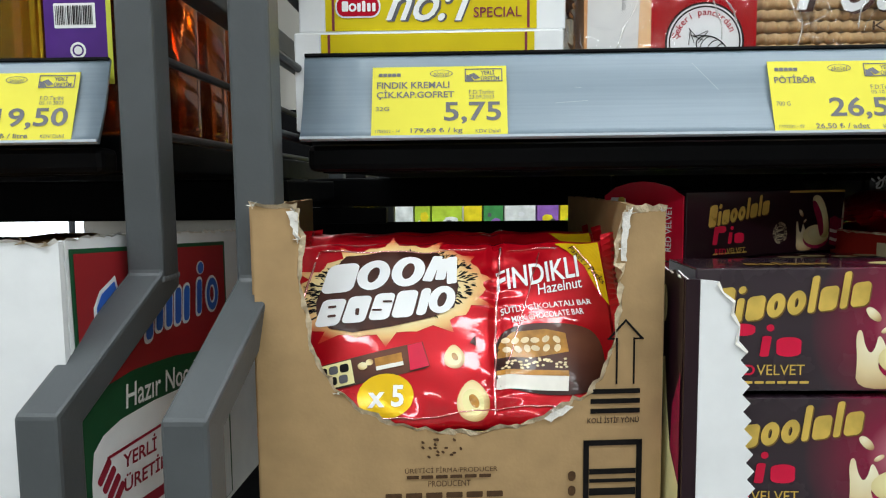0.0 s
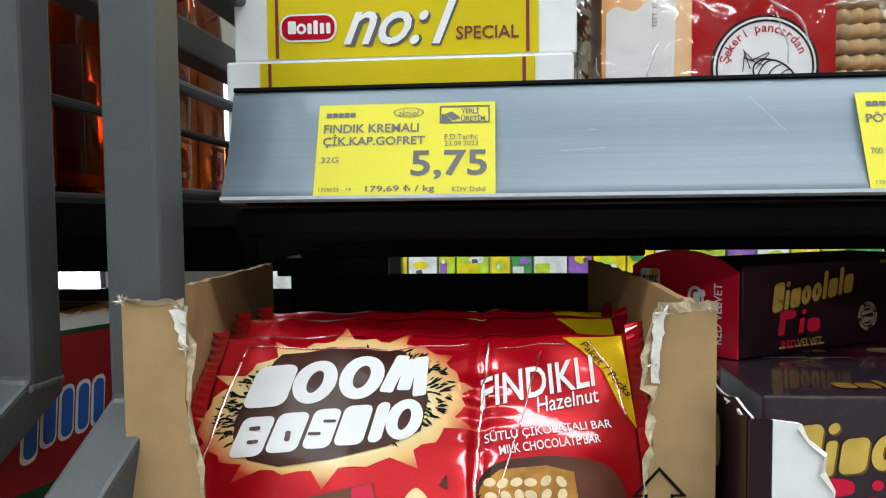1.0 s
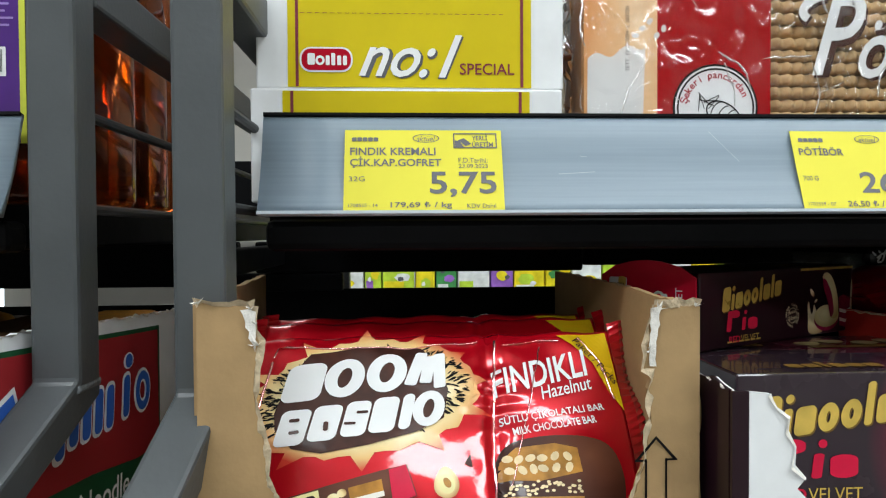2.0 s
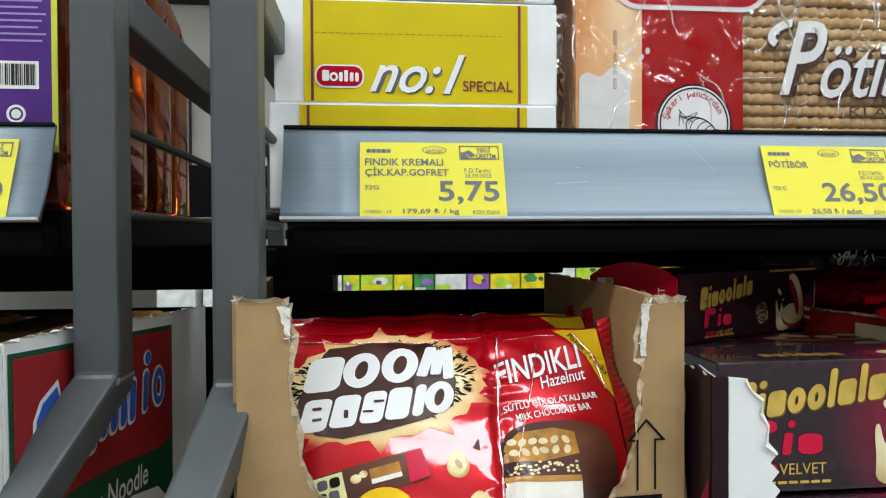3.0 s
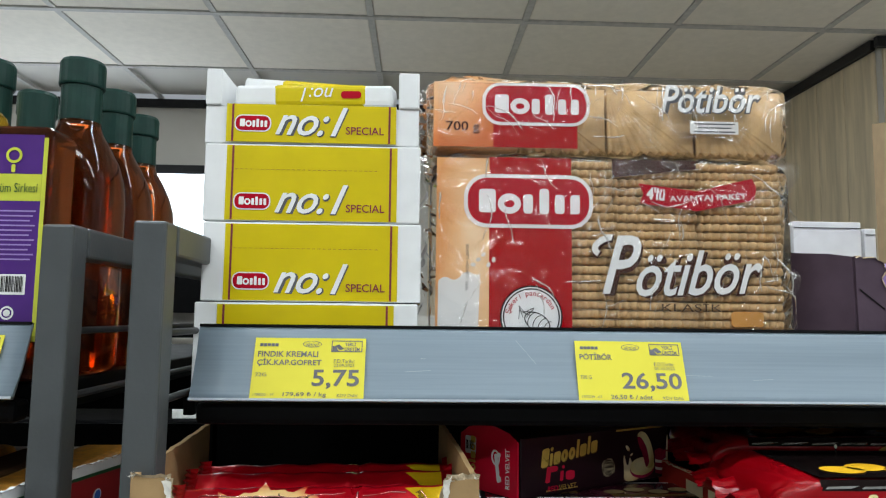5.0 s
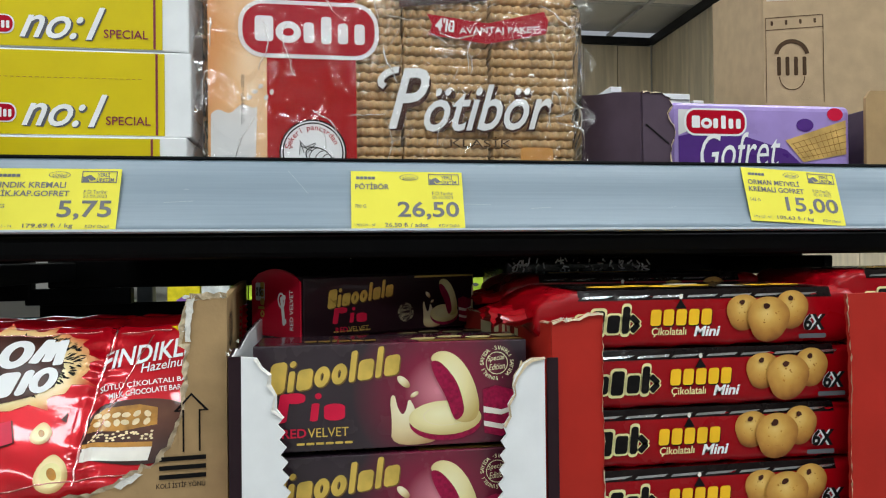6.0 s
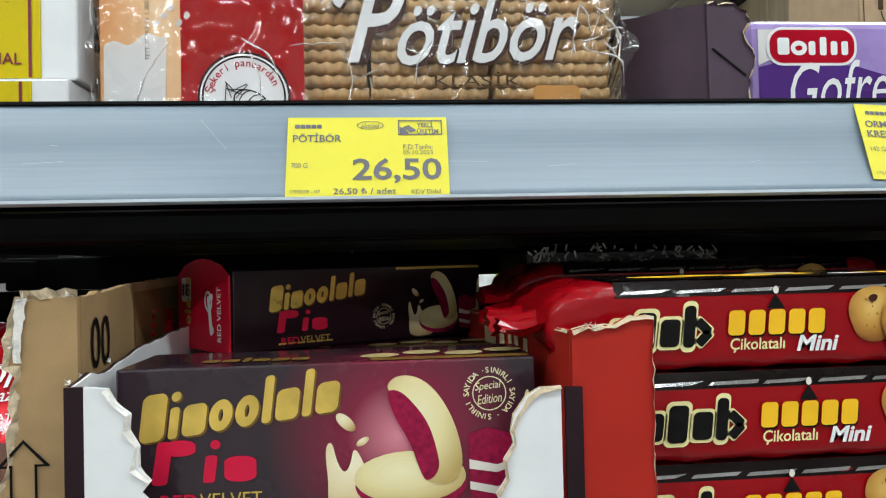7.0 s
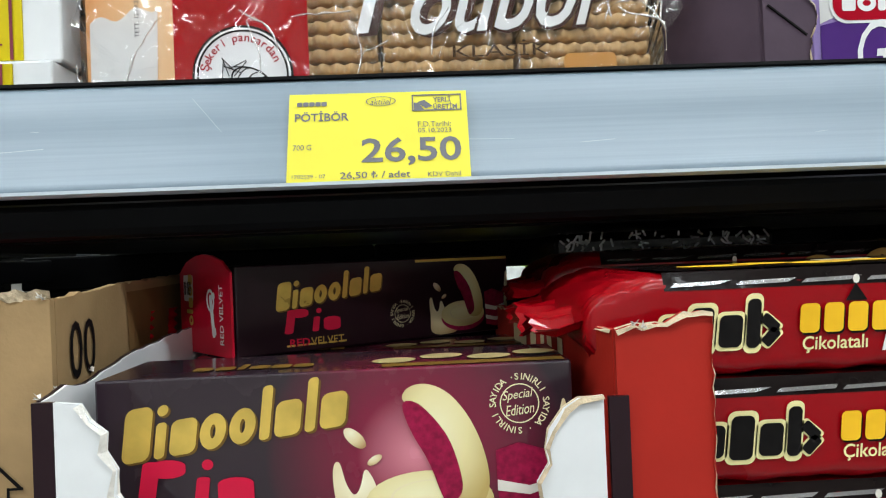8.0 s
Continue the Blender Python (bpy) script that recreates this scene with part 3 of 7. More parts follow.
def shelf(x0, x1, label):
    sh = thing("shelf_board", label, "shelf", (x0, 0.41, TOP - 0.03))
    part("deck", box(x0, x1, 0.425, 1.10, TOP - 0.0235, TOP, 0.002), BLACK, sh)
    part("front_lip", box(x0 + 0.002, x1 - 0.002, 0.404, 0.4245, TOP - 0.0250, TOP - 0.009, 0.004), BLACK, sh)
    part("under_beam", box(x0 + 0.004, x1 - 0.004, 0.44, 0.47, TOP - 0.0255, TOP - 0.0240, 0.0005), BLACK, sh)
    part("rear_beam", box(x0 + (-0.100 if x0 > -0.5 else 0.004), min(x1, 0.19), 0.845, 0.864, 1.387 if x0 > -0.5 else 1.372, TOP - 0.0240, 0.003), BLACK, sh)
    # black beam and block added to keep the gap at the rear dark
    if x1 > 0.5:
        part("rear_beam", box(0.1901, x1 - 0.004, 0.845, 0.864, 1.393, TOP - 0.0240, 0.003), BLACK, sh)
        part("rear_gap_block", box(-0.215, -0.089, 0.846, 0.863, 1.366, 1.3865, 0.002), BLACK, sh)
    bm = bmesh.new()
    prof = [(0.0, 0.0), (0.004, 0.0012), (0.02, -0.0006), (0.036, -0.0004), (0.05, 0.0012), (0.0550, 0.0018), (0.0550, -0.0015), (0.03, -0.0035), (0.0, -0.0022)]
    n = 24
    rows = [[bm.verts.new(rail_at(x0 + (x1 - x0) * k / n, v, h)) for v, h in prof] for k in range(n + 1)]
    for a, b in zip(rows, rows[1:]):
        for k in range(len(prof)):
            j = (k + 1) % len(prof)
            bm.faces.new((a[k], a[j], b[j], b[k]))
    bm.faces.new(rows[0]), bm.faces.new(rows[-1][::-1])
    bmesh.ops.recalc_face_normals(bm, faces=bm.faces)
    rail = part("price_rail", bm, STRIP, sh, "blue-grey price rail with scuffs")
    for f in rail.data.polygons:
        f.use_smooth = True
    rg = random.Random(int(-x0 * 100) + 3)
    for k in range(9):
        u, v = rg.uniform(x0 + 0.02, min(x1, 0.7) - 0.02), rg.uniform(0.016, 0.050)
        decal("scratch", [rrect(u, v, rg.uniform(0.003, 0.028), rg.uniform(0.00012, 0.0003), 0.00005, rg.uniform(-9, 9) if rg.random() < 0.75 else rg.uniform(40, 70))], SCRATCH, rail, rail_at, 0.0017)
    part("upper_rim", slab([(x0, -0.0004), (x1, -0.0004), (x1, 0.0013), (x0, 0.0013)], lambda u, v, h: rail_at(u, v, h + 0.002), 0.004), BLACK, sh, "black upper edge of the rail")
    part("lower_rim", slab([(x0, 0.0536), (x1, 0.0536), (x1, 0.0552), (x0, 0.0552)], lambda u, v, h: rail_at(u, v, h + 0.0027), 0.003), RIM, sh, "pale lower edge of the rail")
    return sh


shelf(-0.088, 0.86, "black steel shelf with a blue-grey price rail")
shelf(-1.0, -0.2075, "black steel shelf of the neighbouring bay, with price rail")
for x0, x1 in ((-0.075, 0.86), (-1.0, -0.2)):
    low = thing("lower_shelf_board", "black steel shelf that carries the lower goods", "shelf", (x0, 0.5, LOW))
    part("deck", box(x0, x1, 0.30, 0.86, LOW - 0.026, LOW, 0.003), BLACK, low)
    part("front_lip", box(x0, x1, 0.285, 0.2995, LOW - 0.05, LOW, 0.003), STRIP, low)
    # black sheet added in place of the shaded depth behind the lower goods
    part("back_panel", box(x0 - (0.130 if x0 > -0.5 else 0), x1, 0.866, 0.869, LOW, 1.367 if x0 > -0.5 else 1.350), BLACK, low)
for x in (-0.16, 0.72):
    up = thing("shelf_upright", "black slotted steel upright behind the shelves", "upright", (x, 0.88, 0))
    bm = box(x - 0.018, x + 0.018, 0.872, 0.91, 0.0, TOP - 0.027, 0.003)
    part("post", bm, BLACK, up)
    part("bracket", box(x - 0.006, x + 0.006, 0.62, 0.87, TOP - 0.050, TOP - 0.0275, 0.002), BLACK, up)


def end_frame(x, y, knee):
    """Square-tube end frame: upright, cranked foot, top rail and thin cross rods."""
    w = 0.021
    fr = thing("end_frame", "grey painted steel end frame with a cranked foot", "frame", (x, y, 0.0), group="end frames")
    kx, ky, kz = knee
    part("bent_tube", tube([(x, y, 1.558), (x, y, 1.361), (kx, ky, kz), (kx, ky, 0.0)], w, w), STEEL, fr, "bent square tube with a slanting arm")
    part("weld", box(x - 0.0109, x + 0.0109, y - 0.0112, y + 0.0112, 1.3605, 1.3645, 0.0015), WELD, fr, "rough weld seam")
    part("top_rail", box(x - w / 2, x + w / 2, y + 0.012, 0.95, 1.537, 1.558, 0.002), STEEL, fr)
    for z in (1.487, 1.443):
        part("cross_rod", rod((x + 0.004, y + 0.012, z), (x + 0.004, 0.95, z), 0.0026), DARKSTEEL, fr)
    part("rear_upright", tube([(x, 0.96, 0.0), (x, 0.96, 1.558)], w, w), STEEL, fr)


end_frame(-0.1705, 0.38, (-0.191, 0.308, 1.304))
end_frame(-0.1005, 0.355, (-0.1145, 0.29, 1.308))


# ---- price tags ----
def price_tag(x0, turn, lines, weight, price, unit, code, date, label, wide=0.079, cut=0.0, top=0.0098):
    tag = thing("price_tag", label, "price tag", tuple(rail_at(x0, 0.03, 0.002)), group="price tags on the rail")
    hi = 0.0447
    c, s = math.cos(radians(turn)), math.sin(radians(turn))

    def at(u, v, h):
        """u, v from 0 to 1 over the tag, v upwards."""
        a, b = u * wide, (1 - v) * hi
        return rail_at(x0 + c * a - s * b, top + s * a + c * b, h + 0.0022)

    part("paper", slab([(0, 1), (cut, 0), (1, 0.0), (1, 1)][::-1], at, 0.0003), TAGPAPER, tag)
    L = 0.00035

    def put(txt, u, v, w, h, heavy=0.0, lean=0.0, ink=TAGINK):
        words("print", txt, u, 1 - v - h, w, h, ink, tag, at, L, heavy, lean)

    decal("print", mark("bbbbb", 0.045 + cut, 0.855, 0.17, 0.075), TAGINK, tag, at, L)
    decal("oval", ring(0.515, 0.895, 0.085, 0.055, 0.006), TAGINK, tag, at, L)
    put("aktüel", 0.455, 0.075, 0.12, 0.07, 0.0, 0.3)
    frame_w = 0.008
    decal("badge_frame", [[(0.69, 0.77), (0.97, 0.77), (0.97, 0.785), (0.69, 0.785)], [(0.69, 0.945), (0.97, 0.945), (0.97, 0.96), (0.69, 0.96)], [(0.69, 0.77), (0.69 + frame_w, 0.77), (0.69 + frame_w, 0.96), (0.69, 0.96)], [(0.962, 0.77), (0.97, 0.77), (0.97, 0.96), (0.962, 0.96)]], TAGINK, tag, at, L)
    decal("badge_icon", [[(0.70, 0.78), (0.76, 0.78), (0.73, 0.86), (0.70, 0.87)]] + [rrect(0.745 + 0.012 * k, 0.875 - 0.018 * k, 0.05, 0.022, 0.008, 35) for k in range(4)], TAGINK, tag, at, L)
    put("YERLİ", 0.81, 0.055, 0.10, 0.075, 0.02)
    put("ÜRETİM", 0.81, 0.135, 0.135, 0.08, 0.02)
    for k, (txt, w) in enumerate(lines):
        low_, up_ = "Ç" in txt, any(c in txt for c in "ÇİÖÜ")
        put(txt, 0.035 + cut * 0.6, 0.222 + 0.135 * k - 0.026 * up_, w, 0.095 + 0.026 * up_ + 0.022 * low_, 0.018)
    put("F.D.Tarihi:", 0.72, 0.35, 0.185, 0.06)
    put(date, 0.72, 0.425, 0.185, 0.05)
    put(weight, 0.03 + cut * 0.8, 0.575, 0.10, 0.06)
    wp_ = 0.42 if len(price) == 4 else 0.55
    put(price, 0.955 - wp_, 0.520, wp_, 0.31, 0.018)
    put(code, 0.03 + cut, 0.90, 0.18, 0.04)
    put(unit, 0.29, 0.88, 0.38, 0.085, 0.012)
    put("KDV Dahil", 0.765, 0.905, 0.18, 0.05)
    return tag


price_tag(-0.0465, 0.0, [("FINDIK KREMALI", 0.54), ("ÇİK.KAP.GOFRET", 0.575)], "32G", "5,75", "179,69 ₺ / kg", "1708555 - 14", "23.09.2023", "yellow paper price tag for hazelnut cream wafers")
price_tag(0.1845, 0.3, [("PÖTİBÖR", 0.30)], "700 G", "26,50", "26,50 ₺ / adet", "1702539 - 07", "05.10.2023", "yellow paper price tag for plain butter biscuits")
price_tag(0.483, 3.5, [("ORMAN MEYVELİ", 0.54), ("KREMALI GOFRET", 0.575)], "142 G", "15,00", "105,63 ₺ / kg", "1701127 - 07", "05.10.2023", "yellow paper price tag for forest fruit wafers, slightly askew", cut=0.02, top=0.0035)
price_tag(-0.302, 0.0, [], "1 L", "19,50", "19,50 ₺ / litre", "1701302 - 02", "05.10.2023", "yellow paper price tag below the vinegar bottles")

# ---- torn edges ----
def jag(points, step, amount, rng):
    """A line of points broken up into short uneven steps."""
    out = []
    for (ax, ay), (bx, by) in zip(points, points[1:]):
        n = max(1, int(math.hypot(bx - ax, by - ay) / step))
        for k in range(n):
            f = k / n
            out.append((ax + (bx - ax) * f + rng.uniform(-amount, amount), ay + (by - ay) * f + rng.uniform(-amount, amount)))
    out.append(points[-1])
    return out


def torn_edge(points, place, width, material, parent, rng, lift=0.0006, label="torn fluted edge"):
    """A ragged ply of paper along a torn line."""
    bm = bmesh.new()
    pairs = []
    n = len(points)
    for k, (u, v) in enumerate(points):
        a, b = points[max(0, k - 1)], points[min(n - 1, k + 1)]
        dx, dy = b[0] - a[0], b[1] - a[1]
        l = math.hypot(dx, dy) or 1
        w = width * rng.uniform(0.35, 1.3)
        pairs.append((bm.verts.new(place(u - dy / l * w * 0.25, v + dx / l * w * 0.25, lift + rng.uniform(-0.0022, 0.0))), bm.verts.new(place(u + dy / l * w, v - dx / l * w, lift + rng.uniform(0, 0.0012)))))
    for p, q in zip(pairs, pairs[1:]):
        bm.faces.new((p[0], q[0], q[1], p[1]))
    return part("torn_edge", bm, material, parent, label)


def shreds(spots, place, size, material, parent, rng):
    """Loose curled scraps of paper on a torn corner."""
    bm = bmesh.new()
    for u, v in spots:
        root = bm.verts.new(place(u, v, 0.0002))
        for _ in range(7):
            a = rng.uniform(0.2, 3.4)
            l = size * rng.uniform(0.4, 1.2)
            du, dv = math.cos(a) * l, math.sin(a) * l
            w = size * 0.3
            vs = [bm.verts.new(place(u + x, v + y, h)) for x, y, h in ((dv * 0.2, -du * 0.2, 0.0005), (du * 0.6 + w * 0.3, dv * 0.6, 0.002), (du + rng.uniform(-w, w), dv + rng.uniform(-w, w), rng.uniform(0, 0.003)))]
            bm.faces.new([root] + vs)
        part("paper_scrap", bm, material, parent, "frayed paper scrap")
        bm = bmesh.new()
    bm.free()


# ---- chocolate bar multipacks in a torn carton ----
BP0 = Vector((0, 0.35, 1.30))
BD = Vector((0, 0.61, 0.793)).normalized()
BN = Vector((0, -BD.z, BD.y))


def pack_surface(back, rise, seed, swing=0.0766):
    """A slack, puffed wrapper leaning back; u across, v up the slope."""
    def at(u, v, h):
        a, b = (u + 0.003) / 0.092, (v - 0.042) / 0.058
        puff = 0.0075 * max(0.0, 1 - abs(a) ** 3.0) ** 0.6 * max(0.0, 1 - abs(b) ** 3.5) ** 0.6 - 0.0035
        seam = -0.0035 * math.exp(-((u - 0.025 + 0.05 * (0.09 - v) * 0.1) / 0.0035) ** 2) * (1 if v > 0.0 else 0.6)
        wr = 0.0012 * math.sin(u * 190 + 2.2 * math.sin(v * 70 + seed) + seed) * abs(b) ** 3 + 0.0006 * math.sin(v * 95 + u * 45 + seed) + 0.0009 * math.sin(v * 330 + 4 * math.sin(v * 90 + seed)) * math.exp(-((u - 0.025) / 0.010) ** 2)
        q = BP0 + BD * v + BN * (puff + seam + wr + h) + Vector((0, back, rise))
        wide = u + 0.09 * max(0.0, u - 0.025) + 0.03 * min(0.0, u + 0.02)
        return Vector((wide, q.y + swing * wide, q.z))
    return at


def bar_pack(at, label, front, rng):
    pk = thing("chocolate_bar_pack", label, "multipack", tuple(at(0, -0.016, 0)), group="chocolate bar packs in the carton")
    bm = bmesh.new()
    nu, nv = 84, 54
    u0, u1, v0, v1 = -0.090, 0.086, -0.016, 0.100
    g = [[bm.verts.new(at(u0 + (u1 - u0) * i / nu, v0 + (v1 - v0) * j / nv, 0)) for j in range(nv + 1)] for i in range(nu + 1)]
    k = [[bm.verts.new(at(u0 + (u1 - u0) * i / nu, v0 + (v1 - v0) * j / nv, -0.003 - 0.018 * (1 - abs(2 * i / nu - 1) ** 4) * (1 - abs(2 * j / nv - 1) ** 4))) for j in range(nv + 1)] for i in range(nu + 1)]
    for i in range(nu):
        for j in range(nv):
            bm.faces.new((g[i][j], g[i + 1][j], g[i + 1][j + 1], g[i][j + 1]))
            bm.faces.new((k[i][j + 1], k[i + 1][j + 1], k[i + 1][j], k[i][j]))
    for i in range(nu):
        bm.faces.new((g[i][0], k[i][0], k[i + 1][0], g[i + 1][0]))
        bm.faces.new((g[i + 1][nv], k[i + 1][nv], k[i][nv], g[i][nv]))
    for j in range(nv):
        bm.faces.new((g[0][j + 1], k[0][j + 1], k[0][j], g[0][j]))
        bm.faces.new((g[nu][j], k[nu][j], k[nu][j + 1], g[nu][j + 1]))
    body = part("wrapper", bm, FOIL, pk, "glossy crimson foil wrapper", smooth=True)
    for side, x0, w in ((-1, u0, 0.012), (1, u1, 0.011)):
        bm = bmesh.new()
        rows = []
        n = 60
        for j in range(n + 1):
            v = v0 + (v1 - v0 + 0.004) * j / n
            tooth = 0.0022 * (j % 2)
            flare = 0.003 * math.sin(j * 0.21 + side) - 0.003
            rows.append([bm.verts.new(at(x0, v, 0.0004)), bm.verts.new(at(x0 + side * w * 0.5, v + 0.001, 0.0015 + flare + 0.0008 * (j % 2))), bm.verts.new(at(x0 + side * (w - tooth), v + 0.003, -0.001 + flare * 1.6))])
        for p, q in zip(rows, rows[1:]):
            for c in range(2):
                bm.faces.new((p[c], p[c + 1], q[c + 1], q[c]))
        bmesh.ops.recalc_face_normals(bm, faces=bm.faces)
        part("crimped_end", bm, FOIL, pk, "pinked and crimped wrapper end")
    F = 0.004
    corner = [(0.0590, 0.0965), (0.0840, 0.0985), (0.0850, 0.0780), (0.0858, 0.0540), (0.0800, 0.0640), (0.0745, 0.0800), (0.0660, 0.0905)]
    decal("corner_flash", [corner], FOILYEL, body, at, 0.0006, F, "yellow corner flash")
    if not front:
        return pk
    # burst round the brand mark
    cx, cy = -0.036, 0.066
    star = []
    for i in range(72):
        a = 6.28318 * i / 72
        spike = 1.0 + (0.20 if i % 6 == 0 else 0.04 if i % 3 == 0 else 0.0) * (1.2 if math.sin(a) ** 2 > 0.25 else 0.5) + rng.uniform(-0.02, 0.02)
        star.append((cx + 0.0510 * spike * math.cos(a) * (1 - 0.12 * math.sin(a)), cy + 0.0282 * spike * math.sin(a) + 0.10 * 0.0475 * math.cos(a)))
    decal("burst", [[(cx + (x - cx) * 1.06, cy + (y - cy) * 1.06) for x, y in star]], BURST, body, at, 0.0004, F, "pale yellow printed burst")
    specks = []
    for _ in range(520):
        a = rng.uniform(0, 6.283)
        r = rng.uniform(0.80, 1.06)
        if abs(math.cos(a)) < 0.45 and rng.random() < 0.75:
            continue
        px, py = cx + 0.047 * r * math.cos(a), cy + 0.0245 * r * math.sin(a) + 0.0045 * math.cos(a)
        s = rng.uniform(0.0005, 0.0016)
        specks.append(oval(px, py, s * 1.6, s * 0.4, math.degrees(a) + rng.uniform(-30, 30), n=5))
    decal("speckle", specks, INK, body, at, 0.0007, None)
    core = [(-0.076, 0.058), (-0.0715, 0.075), (-0.062, 0.0885), (-0.045, 0.0905), (-0.028, 0.0915), (-0.009, 0.0895), (0.0005, 0.078), (0.0035, 0.066), (0.001, 0.052), (-0.012, 0.046), (-0.034, 0.0405), (-0.054, 0.0375), (-0.067, 0.0405), (-0.075, 0.050)]
    decal("shadow", [core], CHOC, body, at, 0.0009, F)
    # plain rounded shapes in place of the two-line mark
    up = []
    for n_, (x, w, hole) in enumerate(((-0.0615, 0.0165, 1), (-0.0445, 0.0150, 2), (-0.0265, 0.0155, 2), (-0.0085, 0.0165, 3))):
        y = 0.0765 + 0.10 * (x + 0.036)
        if hole == 2:
            up += ring(x, y, w / 2 + 0.0008, 0.0115, 0.0055, -14)
        elif hole == 1:
            up += [rrect(x, y, w, 0.0215, 0.0042, 4, 0.22)]
        else:
            up += [rrect(x + (i - 1) * 0.0052, y - 0.0008 * i, 0.0054, 0.0205 - 0.004 * (i == 1), 0.0012, 8 * (i - 1), 0.15) for i in range(3)]
    for x, w, kind in ((-0.0645, 0.0130, 1), (-0.0515, 0.0125, 0), (-0.0390, 0.0110, 2), (-0.0275, 0.0115, 3), (-0.0180, 0.0055, 0), (-0.0085, 0.0125, 4)):
        y = 0.0525 + 0.13 * (x + 0.036)
        if kind == 4:
            up += ring(x, y, w / 2 + 0.0006, 0.0098, 0.0046, -14)
        else:
            up += [rrect(x, y, w * 0.93, 0.0190, 0.0030, 3, 0.22)]
    slots = [rrect(-0.0640, 0.0525, 0.0042, 0.0018, 0.0007, 5), rrect(-0.0638, 0.0460, 0.0042, 0.0018, 0.0007, 5), rrect(-0.0512, 0.0485, 0.0020, 0.0050, 0.0008), rrect(-0.0365, 0.0555, 0.0048, 0.0014, 0.0006), rrect(-0.0415, 0.0495, 0.0048, 0.0014, 0.0006)]
    grow = lambda p, g: [(-0.036 + (x + 0.036) * 1.09, 0.0645 + (y - 0.0645) * g) for x, y in p]
    decal_each("brand_mark", [grow(p, 0.90) for p in up], WHITEINK, body, at, 0.0013, F)
    decal_each("mark_slot", [grow(p, 0.90) for p in slots], CHOC, body, at, 0.0017)
    # thin ridge on the wrapper, coloured pale to stand in for a highlight
    def crease(pts, rad=0.0008):
        bm = bmesh.new()
        path_ = jag(pts, 0.004, 0.0004, rng)
        rings = []
        for u, v in path_:
            c0 = at(u, v, 0.0005)
            rings.append([bm.verts.new(c0 + Vector((math.cos(q) * rad, 0, 0)) + BN * math.sin(q) * rad + BD * (math.cos(q) * rad * 0.6)) for q in (0, 0.785, 1.571, 2.356, 3.142)])
        for p, q in zip(rings, rings[1:]):
            for c in range(4):
                bm.faces.new((p[c], p[c + 1], q[c + 1], q[c]))
        part("fold", bm, FOLD_GLINT, body, "sharp fold, its glint put into a pale colour", smooth=True)

    crease([(0.0225, -0.010), (0.0240, 0.040), (0.0285, 0.094)], 0.0008)
    crease([(-0.080, 0.088), (-0.078, 0.0935), (-0.045, 0.0915), (-0.015, 0.0900), (0.020, 0.0935)])
    crease([(0.0320, 0.0900), (0.0500, 0.0940), (0.0600, 0.0930)])
    crease([(0.0300, 0.018), (0.0400, 0.052), (0.0500, 0.090)], 0.0005)
    crease([(-0.0855, -0.005), (-0.0860, 0.040), (-0.0800, 0.086)])
    crease([(-0.060, -0.0085), (-0.02, -0.0110), (0.02, -0.0070), (0.060, -0.0060)])
    crease([(0.0700, 0.0950), (0.0780, 0.0800), (0.0820, 0.0600)], 0.0005)
    # lettering on the second half
    words("print", "FINDIKLI", 0.0258, 0.0610, 0.0500, 0.0145, WHITEINK, body, at, 0.0009, 0.016, 0.38, 14.5)
    words("print", "Hazelnut", 0.0475, 0.0590, 0.0260, 0.0070, WHITEINK, body, at, 0.0009, 0.006, 0.35, 14)
    words("print", "SÜTLÜ ÇİKOLATALI BAR", 0.0275, 0.0462, 0.0490, 0.0056, WHITEINK, body, at, 0.0009, 0.012, 0, 8)
    words("print", "MILK CHOCOLATE BAR", 0.0330, 0.0418, 0.0385, 0.0038, WHITEINK, body, at, 0.0009, 0.012, 0, 8)
    words("print", "Paket / Packs", 0.0660, 0.0925, 0.0300, 0.0035, CHOC, body, at, 0.0011, 0.01, 0, -55)
    # cut bar
    bar = [(0.0225, 0.006), (0.0230, 0.030), (0.0290, 0.0385), (0.0450, 0.0415), (0.0640, 0.0410), (0.0760, 0.0365), (0.0800, 0.0220), (0.0775, 0.0060), (0.0680, 0.0), (0.0520, -0.0010), (0.0330, 0.002)]
    decal("bar_print", [soft(bar)], CUTBAR, body, at, 0.0007, F)
    decal("caramel", [[(0.0245, 0.0215), (0.0255, 0.0300), (0.0330, 0.0360), (0.0500, 0.0375), (0.0600, 0.0350), (0.0610, 0.0240), (0.0420, 0.0205)]], CARAMEL, body, at, 0.0009, F)
    nuts = [oval(0.029 + 0.0052 * (i % 6) + 0.001 * rng.uniform(-1, 1), 0.0262 + 0.0047 * (i // 6) + 0.0007 * rng.uniform(-1, 1), 0.0024, 0.0017, rng.uniform(0, 180), n=10) for i in range(12)]
    decal("nut_print", nuts, NUT, body, at, 0.0011)
    decal("crumb_print", [oval(0.0270 + rng.uniform(0, 0.033), 0.0145 + rng.uniform(0, 0.006), 0.0009, 0.0007, n=6) for _ in range(42)], NUT, body, at, 0.0010)
    decal("nougat", [[(0.0235, 0.0040), (0.0240, 0.0115), (0.0420, 0.0105), (0.0600, 0.0100), (0.0590, 0.0015), (0.0420, 0.0022)]], NOUGAT, body, at, 0.0009, F)
    decal("wafer_layer", [[(0.0238, 0.0112), (0.0240, 0.0140), (0.0600, 0.0130), (0.0602, 0.0098), (0.0420, 0.0104)]], CARAMEL, body, at, 0.0011, F)
